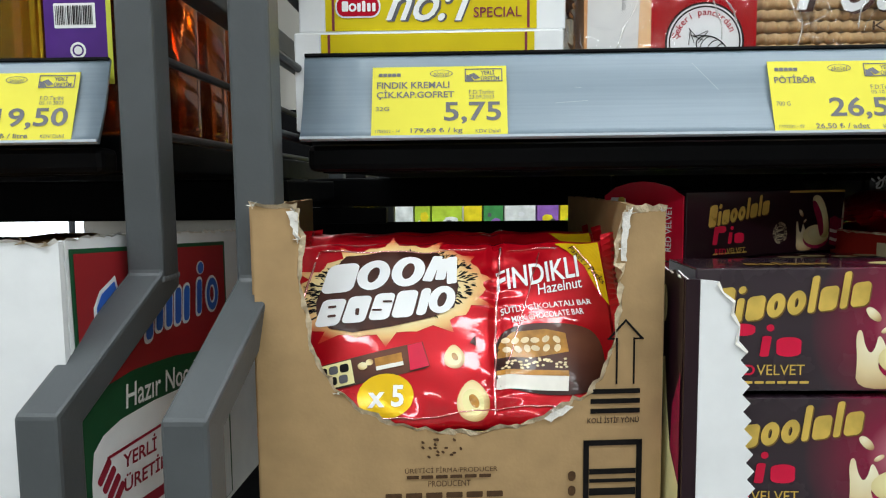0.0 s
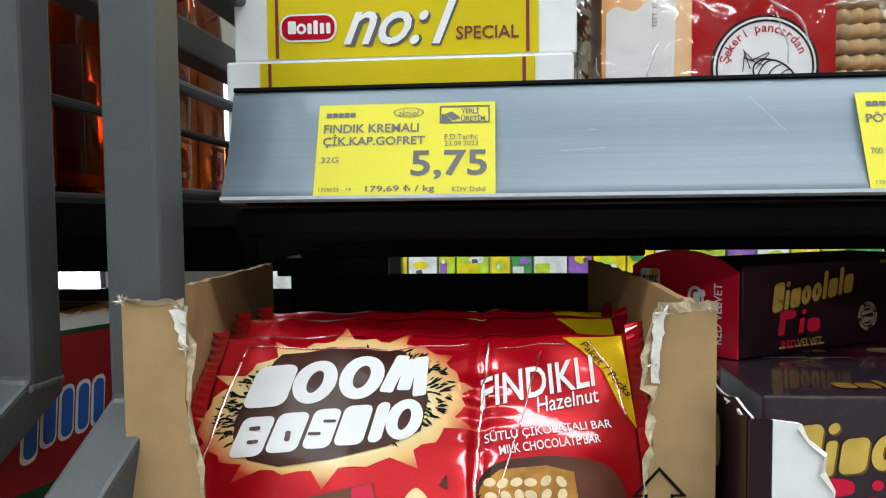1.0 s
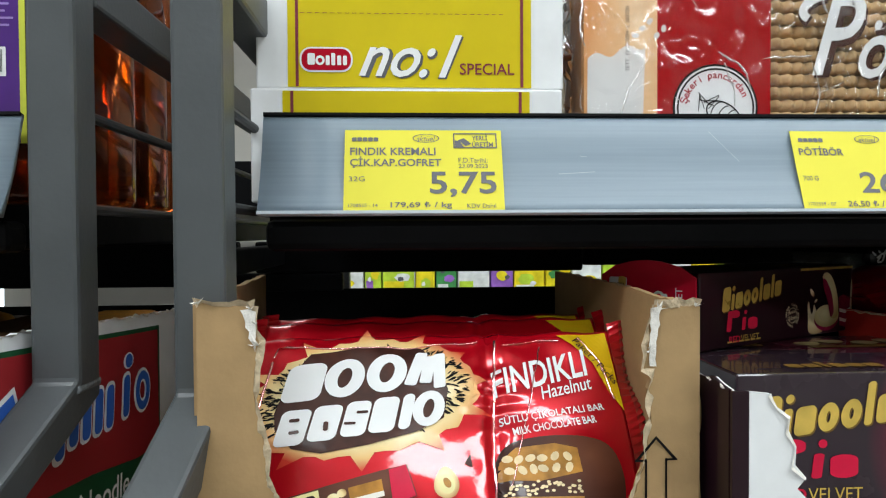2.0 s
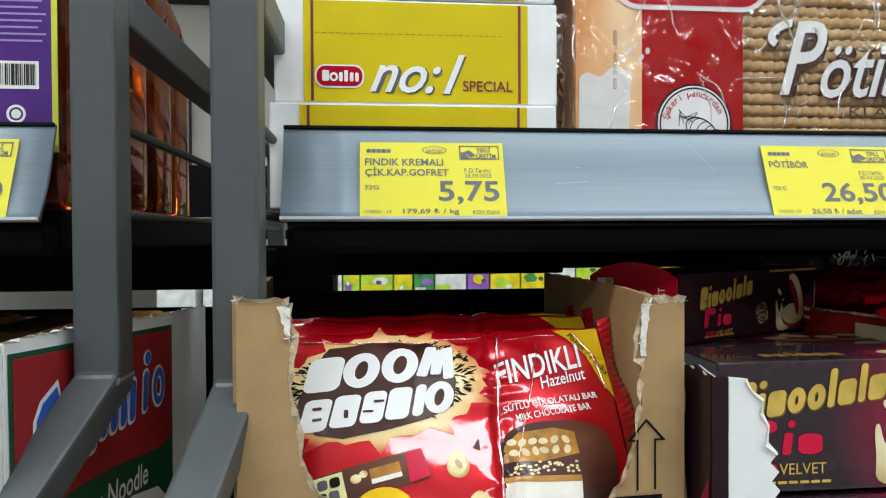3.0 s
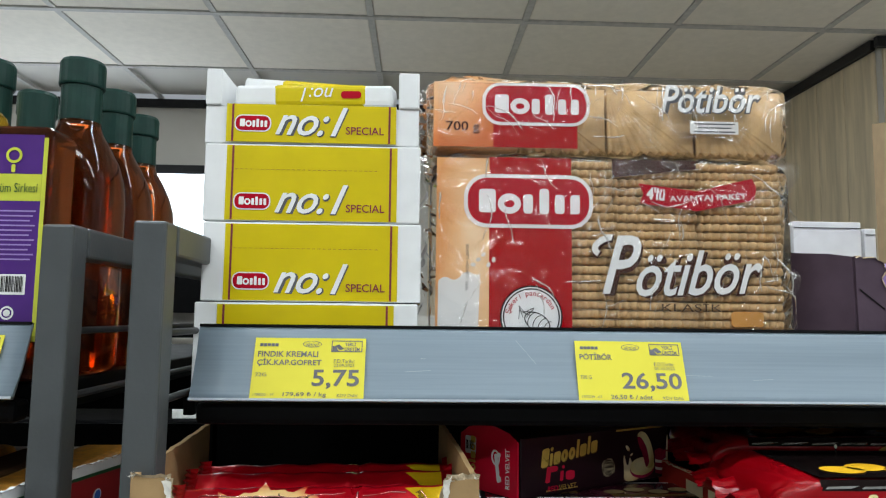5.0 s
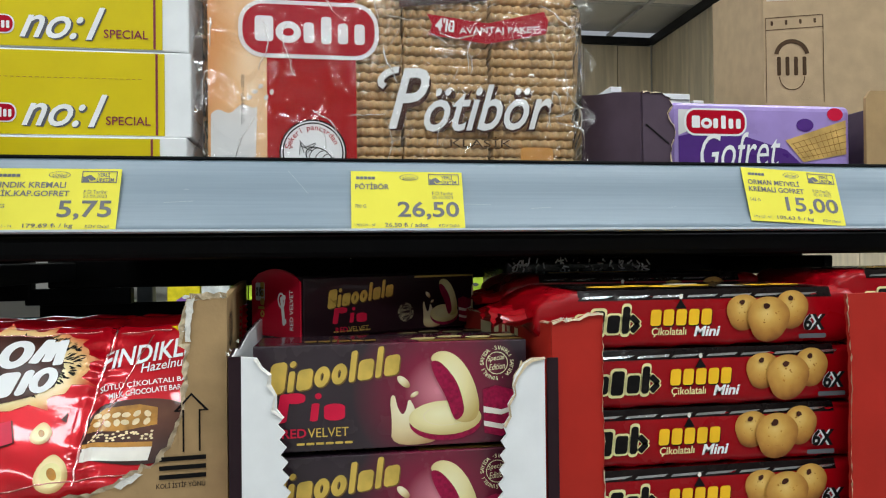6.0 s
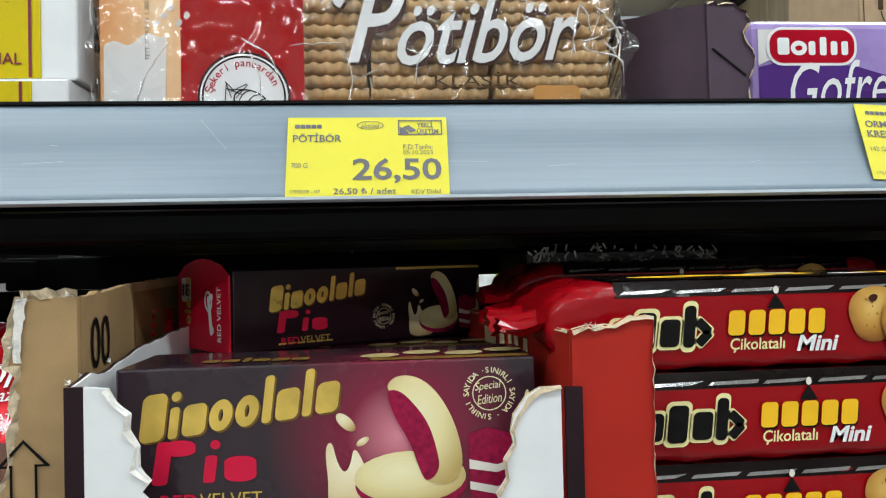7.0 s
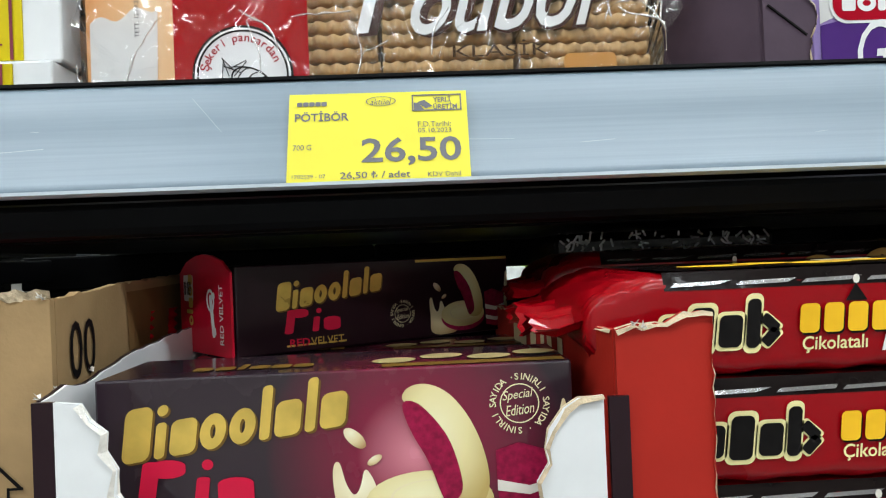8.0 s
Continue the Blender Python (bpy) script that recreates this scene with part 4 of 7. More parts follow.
    # hazelnuts, little bar and the count
    for x, y, r in ((0.0010, 0.0215, 0.0062), (0.0110, -0.0030, 0.0095)):
        decal("hazelnut", [soft([(x - r * 0.2, y + r * 1.35), (x + r * 0.55, y + r * 0.85), (x + r, y), (x + r * 0.75, y - r * 0.9), (x, y - r * 1.15), (x - r * 0.85, y - r * 0.75), (x - r * 0.95, y + r * 0.25)])], NUTPRINT, body, at, 0.0007, F)
        decal("nut_core", [oval(x, y - r * 0.05, r * 0.60, r * 0.74, 20)], CREAM, body, at, 0.0009, F)
        decal("nut_hollow", [oval(x + r * 0.05, y, r * 0.24, r * 0.40, 30)], CARAMEL, body, at, 0.0011)
    decal("chip_print", [[(0.0095, 0.0300), (0.0130, 0.0280), (0.0125, 0.0345)]], CHOC, body, at, 0.0007)
    small = [(-0.0780, 0.0020), (-0.0150, 0.0150), (-0.0120, 0.0165), (-0.0165, 0.0310), (-0.0210, 0.0300), (-0.0800, 0.0165)]
    decal("small_bar", [small], CUTBAR, body, at, 0.0007, F)
    decal("small_bar_print", [[(-0.0775, 0.0030), (-0.0510, 0.0085), (-0.0540, 0.0215), (-0.0795, 0.0160)]], CREAM, body, at, 0.0012, F)
    for j in range(2):
        for i in range(4):
            decal("small_bar_mark", [rrect(-0.0735 + 0.0055 * i, 0.0135 + 0.0011 * i - 0.0060 * j, 0.0046, 0.0046, 0.0014, 11)], INK if (i + j) % 2 else GREYINK, body, at, 0.0016)
    decal("small_bar_nut", [oval(-0.0475, 0.0175, 0.0026, 0.0022, n=12), oval(-0.0440, 0.0195, 0.0020, 0.0018, n=12)], NUTPRINT, body, at, 0.0013)
    decal("small_bar_caramel", [[(-0.0400, 0.0145), (-0.0260, 0.0172), (-0.0275, 0.0245), (-0.0415, 0.0215)]], CARAMEL, body, at, 0.0013)
    decal("small_bar_nougat", [[(-0.0400, 0.0145), (-0.0260, 0.0172), (-0.0264, 0.0194), (-0.0404, 0.0167)]], NOUGAT, body, at, 0.0016)
    decal("small_bar_tip", [[(-0.0225, 0.0140), (-0.0125, 0.0165), (-0.0170, 0.0305), (-0.0245, 0.0285)]], REDINK, body, at, 0.0014, F)
    decal("count_disc", [oval(-0.0350, 0.0010, 0.0145, 0.0120)], FOILYEL, body, at, 0.0008, F)
    words("print", "x 5", -0.0440, -0.0050, 0.0185, 0.0115, WHITEINK, body, at, 0.0012, 0.03)
    return pk


rng = random.Random(4)
bar_pack(pack_surface(0.0025, 0.0, 0.6), "crimson foil multipack of five hazelnut chocolate bars, leaning in its carton", True, rng)
bar_pack(pack_surface(0.031, 0.004, 2.4), "crimson foil multipack of chocolate bars behind the front pack", False, rng)
bar_pack(pack_surface(0.064, 0.003, 4.1), "crimson foil multipack of chocolate bars at the back of the carton", False, rng)

# carton, turned a little on the shelf
CB = LOW - 1.205
CA = math.atan2(0.016, 0.209)
CARTON_M = Matrix.Translation((-0.0985, 0.332, 1.205)) @ Matrix.Rotation(CA, 4, "Z")


def carton_front(u, v, h):
    return CARTON_M @ Vector((u, -h, v))


carton = thing("open_carton", "torn-open brown corrugated carton holding chocolate bar packs", "carton", (0.0, 0.40, LOW))
rng = random.Random(8)
cut = [(0.0225, 0.1965), (0.0235, 0.180), (0.0225, 0.160), (0.0265, 0.140), (0.0260, 0.130), (0.0315, 0.116), (0.0400, 0.104), (0.0525, 0.0925), (0.0700, 0.0855), (0.0880, 0.0815), (0.1080, 0.0800), (0.1280, 0.0820), (0.1430, 0.0860), (0.1560, 0.0930), (0.1690, 0.0985), (0.1770, 0.1080), (0.1830, 0.1250), (0.1860, 0.1400), (0.1865, 0.1660), (0.1835, 0.1680), (0.1855, 0.1850), (0.1880, 0.1945)]
edge = jag(cut, 0.0035, 0.0010, rng)
topL = jag([(0.0, 0.1985), (0.0225, 0.1965)], 0.003, 0.0008, rng)
topR = jag([(0.1880, 0.1945), (0.2085, 0.1935)], 0.003, 0.0008, rng)
outline = [(0.2085, CB), (0.0, CB)] + topL[:-1] + edge + topR[1:]
outline = outline[::-1]
front = part("front_panel", slab(outline, carton_front, 0.0035), KRAFT, carton)
torn_edge(edge[::-1], carton_front, 0.0026, TORN, front, rng)
torn_edge(topL[::-1], carton_front, 0.0030, TORN, front, rng)
torn_edge(topR[::-1], carton_front, 0.0030, TORN, front, rng)
shreds([(0.001, 0.199), (0.021, 0.196), (0.0225, 0.190), (0.189, 0.193), (0.206, 0.194), (0.0235, 0.182), (0.186, 0.175), (0.152, 0.091), (0.040, 0.103)], carton_front, 0.0032, TORN_W, front, rng)
for ply in ([(0.0175, 0.1965), (0.0235, 0.1950), (0.0232, 0.1790), (0.0210, 0.1850), (0.0175, 0.1965)], [(0.1862, 0.1935), (0.1905, 0.1935), (0.1890, 0.1820), (0.1880, 0.1690), (0.1852, 0.1690), (0.1862, 0.1935)], [(0.146, 0.0880), (0.158, 0.0945), (0.162, 0.0930), (0.150, 0.0850), (0.146, 0.0880)]):
    decal("torn_patch", [jag(ply, 0.0022, 0.0006, rng)[:-1]], TORN_W, front, carton_front, 0.0011, None, "paler torn paper ply")
for m, dip in ((CARTON_M @ pose(0.002, 0.0, 0, 0, 0, 90), 0.0), (CARTON_M @ pose(0.2085, 0.0, 0, 0, 0, 90), 0.0045)):
    def side(u, v, h, m=m):
        return m @ Vector((u, -h, v))
    ol = [(0.004, CB), (0.20, CB)] + jag([(0.20, 0.198), (0.12, 0.1985 - dip * 0.2), (0.05, 0.1985 - dip * 0.6), (0.004, 0.1985 - dip)], 0.005, 0.0007, rng)
    p = part("side_panel", slab(ol, side, 0.0035), KRAFT, carton)


def right_side(u, v, h):
    return CARTON_M @ pose(0.2085, 0.0, 0, 0, 0, 90) @ Vector((u, -h, v))


words("print", "00", 0.0135, 0.1625, 0.0235, 0.0220, INK, carton, right_side, 0.0006, 0.004)
decal("printed_patch", [[(0.080, 0.060), (0.196, 0.060), (0.196, 0.1935), (0.0745, 0.1925)]], mat("brown_print", (0.20, 0.11, 0.04), 0.75, vary=0.15), carton, right_side, 0.0005, None, "darker brown printed patch")
part("rear_panel", slab([(0.004, CB), (0.204, CB), (0.204, 0.160), (0.004, 0.160)], lambda u, v, h: CARTON_M @ Vector((u, 0.20 - h, v)), 0.0035), KRAFT_IN, carton)
part("base_panel", slab([(0.004, 0.004), (0.204, 0.004), (0.204, 0.196), (0.004, 0.196)], lambda u, v, h: CARTON_M @ Vector((u, v, CB + 0.0045 + h)), 0.0035), KRAFT_IN, carton)
PRI = 0.0007
words("print", "KOLİ İSTİF YÖNÜ", 0.1690, 0.0840, 0.0270, 0.0038, INK, front, carton_front, PRI, 0.01)
decal("print_bar", [rrect(0.1835, 0.0905 + 0.0052 * k, 0.0260, 0.0026, 0.0002) for k in range(3)], INK, front, carton_front, PRI)
ax = 0.1885
decal("arrow", [[(ax - 0.0050, 0.1045), (ax - 0.0040, 0.1045), (ax - 0.0040, 0.1290), (ax - 0.0050, 0.1290)], [(ax + 0.0040, 0.1045), (ax + 0.0050, 0.1045), (ax + 0.0050, 0.1290), (ax + 0.0040, 0.1290)], [(ax - 0.0095, 0.1285), (ax, 0.1388), (ax, 0.1372), (ax - 0.0078, 0.1285)], [(ax + 0.0078, 0.1285), (ax, 0.1372), (ax, 0.1388), (ax + 0.0095, 0.1285)], [(ax - 0.0095, 0.1280), (ax - 0.0040, 0.1280), (ax - 0.0040, 0.1289), (ax - 0.0095, 0.1289)], [(ax + 0.0040, 0.1280), (ax + 0.0095, 0.1280), (ax + 0.0095, 0.1289), (ax + 0.0040, 0.1289)]], INK, front, carton_front, PRI)
decal("code_frame", [[(0.1670, 0.0), (0.1700, 0.0), (0.1700, 0.0750), (0.1670, 0.0750)], [(0.1950, 0.0), (0.1980, 0.0), (0.1980, 0.0750), (0.1950, 0.0750)], [(0.1670, 0.0720), (0.1980, 0.0720), (0.1980, 0.0750), (0.1670, 0.0750)]], INK, front, carton_front, PRI)
decal_each("code_bar", [[(0.1702, y), (0.1948, y), (0.1948, y + w), (0.1702, y + w)] for y, w in ((0.010, 0.003), (0.016, 0.001), (0.020, 0.004), (0.028, 0.002), (0.033, 0.004), (0.041, 0.001), (0.045, 0.004), (0.052, 0.002), (0.0565, 0.003))], INK, front, carton_front, PRI)
decal("print", [rrect(0.1610, 0.0480 + 0.008 * k, 0.0040, 0.0055, 0.002) for k in range(2)], BROWNINK, front, carton_front, PRI)
words("print", "ÜRETİCİ FİRMA/PRODUCER", 0.0740, 0.0600, 0.0480, 0.0034, BROWNINK, front, carton_front, PRI)
words("print", "PRODUCENT", 0.0860, 0.0525, 0.0220, 0.0032, BROWNINK, front, carton_front, PRI)
decal("print", [rrect(0.0780 + 0.0075 * k, 0.0578, 0.0062, 0.0018, 0.0004) for k in range(6)] + [rrect(0.0680 + 0.0105 * k, 0.0478, 0.0085, 0.0032, 0.0006) for k in range(6)] + [rrect(0.0690 + 0.0090 * k, 0.0425, 0.0072, 0.0024, 0.0006) for k in range(7)], BROWNINK, front, carton_front, PRI)
decal("ink_spots", [oval(rng.uniform(0.082, 0.104), rng.uniform(0.068, 0.078), 0.0007, 0.0011, rng.uniform(0, 90), n=6) for _ in range(16)], BROWNINK, front, carton_front, PRI)


# ---- dark cake boxes ----
def cake_art(parent, w, h, slim=False, y=0.0):
    """Printed front of a cake box, w by h, in its own space."""
    at = lambda u, v, k: Vector((u * w, y - k, v * h))
    food = (lambda u, v, k: Vector(((0.66 + (u - 0.485) * 0.67) * w, y - k, v * h))) if slim else at
    name = (lambda u, v, k: Vector(((0.085 + u * 0.76) * w, y - k, (v * 1.0 - 0.07) * h))) if slim else at
    flat_at = lambda u, v, k: Vector((u, y - k, v))
    bx_, bz_, bw_, bh_ = (0.0195, 0.0210, 0.0600, 0.0140) if slim else (0.0085, 0.0345, 0.0800, 0.0185)
    brand = tilt(mark("Tdbrrtbtb", bx_, bz_, bw_, bh_, 0.26, 0.40), bx_, bz_, 7.5)
    decal_each("mark_shadow", [[(px + 0.0007, py - 0.0007) for px, py in p] for p in brand], DARKGOLD, parent, flat_at, 0.0003)
    decal_each("brand_mark", brand, GOLD, parent, flat_at, 0.0005)
    second = [rrect(0.105, 0.415, 0.036, 0.27, 0.018, 0, 0.06), rrect(0.145, 0.505, 0.075, 0.10, 0.035), rrect(0.215, 0.37, 0.028, 0.17, 0.013, 0, 0.05), oval(0.228, 0.52, 0.012, 0.03, n=12), rrect(0.285, 0.365, 0.075, 0.16, 0.036)]
    decal_each("brand_mark", second, REDINK, parent, name, 0.0004)
    words("print", "RED", 0.10, 0.135, 0.085, 0.085, REDINK, parent, name, 0.0005, 0.02)
    words("print", "VELVET", 0.19, 0.135, 0.145, 0.085, GOLD, parent, name, 0.0005, 0.0)
    decal("small_print", [rrect(0.165 + 0.034 * k, 0.075, 0.028, 0.022, 0.004) for k in range(6)], GOLD, parent, at, 0.0005)
    for blob in ([(0.487, 0.02), (0.492, 0.25), (0.485, 0.42), (0.490, 0.50), (0.503, 0.50), (0.512, 0.38), (0.530, 0.30), (0.545, 0.36), (0.552, 0.46), (0.566, 0.43), (0.585, 0.30), (0.62, 0.22), (0.66, 0.10), (0.64, 0.02)], oval(0.535, 0.625, 0.018, 0.062, 15, n=14), oval(0.575, 0.50, 0.012, 0.032, -20, n=12), [(0.955, 0.30), (0.962, 0.55), (0.972, 0.78), (0.984, 0.80), (0.988, 0.60), (0.978, 0.42), (0.985, 0.20), (0.960, 0.10)]):
        decal("cream_splash", [soft(blob) if len(blob) != 12 else blob], SPLASH, parent, food, 0.0004)
    cake = decal("cake_print", [[(0.835, 0.10), (0.830, 0.52), (0.880, 0.56), (0.955, 0.50), (0.960, 0.14), (0.900, 0.06)]], VELVET, parent, food, 0.0005)
    decal("cake_cream", [[(0.832, 0.30), (0.90, 0.27), (0.957, 0.32), (0.957, 0.36), (0.90, 0.32), (0.832, 0.36)], [(0.833, 0.17), (0.90, 0.13), (0.958, 0.19), (0.958, 0.23), (0.90, 0.18), (0.833, 0.22)]], NOUGAT, parent, food, 0.0007)
    decal("biscuit_base", [oval(0.690, 0.22, 0.135, 0.175, 2)], VELVET, parent, food, 0.0005)
    decal("biscuit_icing", [oval(0.688, 0.265, 0.135, 0.165, 2)], ICING, parent, food, 0.0007)
    decal("biscuit_swirl", ring(0.690, 0.285, 0.085, 0.095, 0.006), PALE, parent, food, 0.0008)
    decal("bitten_half", [soft([(0.632, 0.83), (0.650, 0.90), (0.690, 0.915), (0.735, 0.86), (0.775, 0.73), (0.805, 0.55), (0.818, 0.36), (0.805, 0.24), (0.765, 0.205), (0.725, 0.235), (0.718, 0.28), (0.738, 0.38), (0.722, 0.56), (0.690, 0.70), (0.660, 0.78)])], ICING, parent, food, 0.0010)
    decal("bitten_crumb", [soft([(0.632, 0.82), (0.650, 0.66), (0.690, 0.48), (0.712, 0.30), (0.728, 0.225), (0.760, 0.30), (0.755, 0.42), (0.735, 0.60), (0.700, 0.73), (0.665, 0.82)])], VELVET, parent, food, 0.0012)
    sx, sz = (0.555, 0.33) if slim else (0.885, 0.775)
    circ = lambda u, v, k: Vector((sx * w + u, y - k, sz * h + v))
    s = 0.13 * h
    decal("seal", ring(0, 0, s * 0.85, s * 0.85, s * 0.05), PALE, parent, circ, 0.0005)
    arc_words("seal_print", "SINIRLI SAYIDA · SINIRLI SAYIDA ·", 0, 0, s * 1.02, s * 0.40, 100, -260, PALE, parent, circ, 0.0005)
    words("seal_print", "Special", -s * 0.7, s * 0.02, s * 1.35, s * 0.5, PALE, parent, circ, 0.0005, 0.0, 0.35, 6)
    words("seal_print", "Edition", -s * 0.6, -s * 0.55, s * 1.25, s * 0.45, PALE, parent, circ, 0.0005, 0.0, 0.35, 6)


def cake_box(label, w=0.168, d=0.046, h=0.064):
    bx = thing("cake_box", label, "box", group="dark cake boxes")
    body = part("carton_body", box(0, w, 0, d, 0, h, 0.0009), DARKPLUM if h < 0.05 else PIA_FACE, bx)
    at = lambda u, v, k: Vector((u, v, h + k))
    for k in range(4):
        decal("top_cookie", [oval(0.104 + 0.018 * k, 0.016 + 0.006 * (k % 2), 0.0085, 0.0062, 10, n=16)], TANPRINT, body, at, 0.0004 + 0.0001 * k)
    decal("top_band", [[(0.10, 0.002), (0.166, 0.002), (0.166, 0.009), (0.10, 0.009)]], DARKGOLD, body, at, 0.0003)
    decal_each("top_mark", mark("bbtbbb", 0.03, 0.01, 0.045, 0.012), DARKGOLD, body, at, 0.0004)
    cake_art(body, w, h, h < 0.05)
    return bx


first = cake_box("dark plum cake box with a bitten cream biscuit printed on it")
PX, PY = 0.1235, 0.3545
spots = []
for row in range(3):
    for lev in range(3):
        spots.append((PX + 0.001, PY - 0.0085, 1.3055 - 0.0672 * lev) if row == 0 else (PX + 0.001 * (row % 2), PY + 0.0472 * row, LOW + 0.0020 + 0.0641 * (2 - lev)))
first.matrix_basis = pose(spots[0][0], spots[0][1], spots[0][2], 0, 0, 0)
for k, (x, y, z) in enumerate(spots[1:]):
    copy_thing(first, pose(x + 0.0008 * ((k * 7) % 3 - 1), y, z, 0, 0, 0.4 * ((k * 5) % 3 - 1)))

# one box lying across the others, end towards the aisle
flat = cake_box("dark plum cake box lying flat, its red end flap out", 0.164, 0.062, 0.045)
endat = lambda u, v, k: Vector((-k - 0.21 * (0.062 - u), 0.062 - u, v))
flap = part("end_flap", slab([(0.001, 0.0), (0.061, 0.0), (0.061, 0.042), (0.052, 0.0480), (0.040, 0.0510), (0.031, 0.0518), (0.022, 0.0510), (0.010, 0.0480), (0.001, 0.042)], lambda u, v, h: endat(u, v, h + 0.0018), 0.0012), PIA_RED, flat, "crimson end flap with a rounded top")
words("flap_print", "RED VELVET", 0.0535, 0.006, 0.030, 0.0042, WHITEINK, flap, endat, 0.0022, 0.01, 0, 90)
decal("flap_mark", tilt([rrect(0.041, 0.020, 0.0035, 0.022, 0.0016), rrect(0.044, 0.030, 0.004, 0.0035, 0.001), rrect(0.0425, 0.012, 0.003, 0.004, 0.001)] + ring(0.0405, 0.028, 0.0045, 0.006, 0.0016), 0.041, 0.02, 8), WHITEINK, flap, endat, 0.0022)
decal("flap_gold", tilt(mark("rtbrb", 0.010, 0.022, 0.028, 0.008), 0.018, 0.022, 90), GOLD, flap, endat, 0.0022)
decal("flap_sticker", [rrect(0.0125, 0.034, 0.012, 0.014, 0.0015)], WHITEINK, flap, endat, 0.0021)
decal("flap_code", bars(0.008, 0.017, 0.0305, 0.0375, 9, random.Random(2)), INK, flap, endat, 0.0024)
decal("gold_edge", [[(0.10, 0.0428), (0.163, 0.0428), (0.163, 0.0443), (0.10, 0.0443)]], GOLD, flat, lambda u, v, k: Vector((u, -k, v)), 0.0006)
flat.matrix_basis = pose(0.1492, 0.4385, 1.3623, 0, 0, 29)

# white tray round the cake boxes, its front torn open
tray = thing("display_tray", "white display tray with dark outside, its front torn open", "tray", (0.21, 0.40, LOW))
rng = random.Random(12)
TF = face(0.3270)
lt = [(0.1290, 1.3655), (0.1320, 1.3600), (0.1370, 1.3560), (0.1365, 1.3500), (0.1400, 1.3440), (0.1395, 1.3360)]
for k in range(13):
    lt += [(0.1440 + 0.0007 * k, 1.3310 - 0.0086 * k), (0.1405 + 0.0007 * k, 1.3268 - 0.0086 * k)]
lt = [(x, z) for x, z in lt if z > LOW + 0.012]
left = part("front_flap", slab([(0.1205, LOW)] + [(0.1205, 1.3665)] + lt + [(0.150, LOW)], TF, 0.0018), WHITE, tray, "white front flap with a saw-toothed tear")
torn_edge(lt[:7], TF, 0.0022, TORN_W, left, rng)
rt = [(0.2985, 1.3605), (0.2900, 1.3600), (0.2850, 1.3570), (0.2800, 1.3500), (0.2785, 1.3440), (0.2795, 1.3390), (0.2755, 1.3330), (0.2765, 1.3260), (0.2725, 1.3200)]
for k in range(12):
    rt += [(0.2745 - 0.0006 * k, 1.3150 - 0.0086 * k), (0.2710 - 0.0006 * k, 1.3110 - 0.0086 * k)]
rt = [(x, z) for x, z in rt if z > LOW + 0.012]
right = part("front_flap", slab(([(0.2985, LOW)] + rt + [(0.268, LOW)])[::-1], TF, 0.0018), WHITE, tray, "white front flap with a ragged tear")
torn_edge(rt[:9][::-1], TF, 0.0022, TORN, right, rng)
for x, s, z in ((0.1135, 1, 1.3665), (0.3070, -1, 1.3600)):
    w = 0.0068
    dark = part("corner_strip", slab([(x, LOW), (x + s * w, LOW), (x + s * w, z), (x, z)] if s > 0 else [(x + s * w, LOW), (x, LOW), (x, z), (x + s * w, z)], TF, 0.0018), DARKPLUM, tray, "dark plum corner strip")
    def wall_at(u, v, h, x=x, s=s):
        return Vector((x - s * h, u, v))
    ol = [(0.3295, LOW)] + jag([(0.3295, z), (0.345, z + 0.0025), (0.36, z + 0.0005), (0.40, z + 0.006), (0.50, z + 0.010)], 0.006, 0.0007, rng) + [(0.50, LOW)]
    outer = part("side_panel", slab(ol, wall_at, 0.0012), DARKPLUM, tray, "dark plum printed side")
    part("inner_ply", slab([(u, v - 0.0003) for u, v in ol], lambda u, v, h, x=x, s=s: Vector((x + s * (0.0014 - h), u, v)), 0.001), WHITE, tray, "white inside of the tray")
    flapo = [(0.332, z), (0.380, z + 0.004), (0.385, z - 0.004), (0.350, z - 0.010), (0.332, z - 0.006)]
    shreds([(0.333, z), (0.345, z + 0.001), (0.37, z + 0.003)], wall_at, 0.0022, TORN_W, outer, rng)
sideL = lambda u, v, h: Vector((0.1135 - h, u, v))
decal("cream_print", [[(0.331, 1.21), (0.331, 1.262), (0.345, 1.275), (0.352, 1.30), (0.356, 1.322), (0.360, 1.32), (0.358, 1.285), (0.365, 1.25), (0.380, 1.21)], oval(0.358, 1.350, 0.004, 0.010)], CREAM, tray, sideL, 0.0006)
decal("glow_print", [[(0.331, 1.263), (0.331, 1.32), (0.343, 1.30), (0.345, 1.276)]], VELVET, tray, sideL, 0.0005)
part("rear_panel", box(0.115, 0.3055, 0.501, 0.503, LOW, 1.36), WHITE, tray)
part("base_panel", box(0.1155, 0.3045, 0.3295, 0.5, LOW + 0.0002, LOW + 0.0016), WHITE, tray)

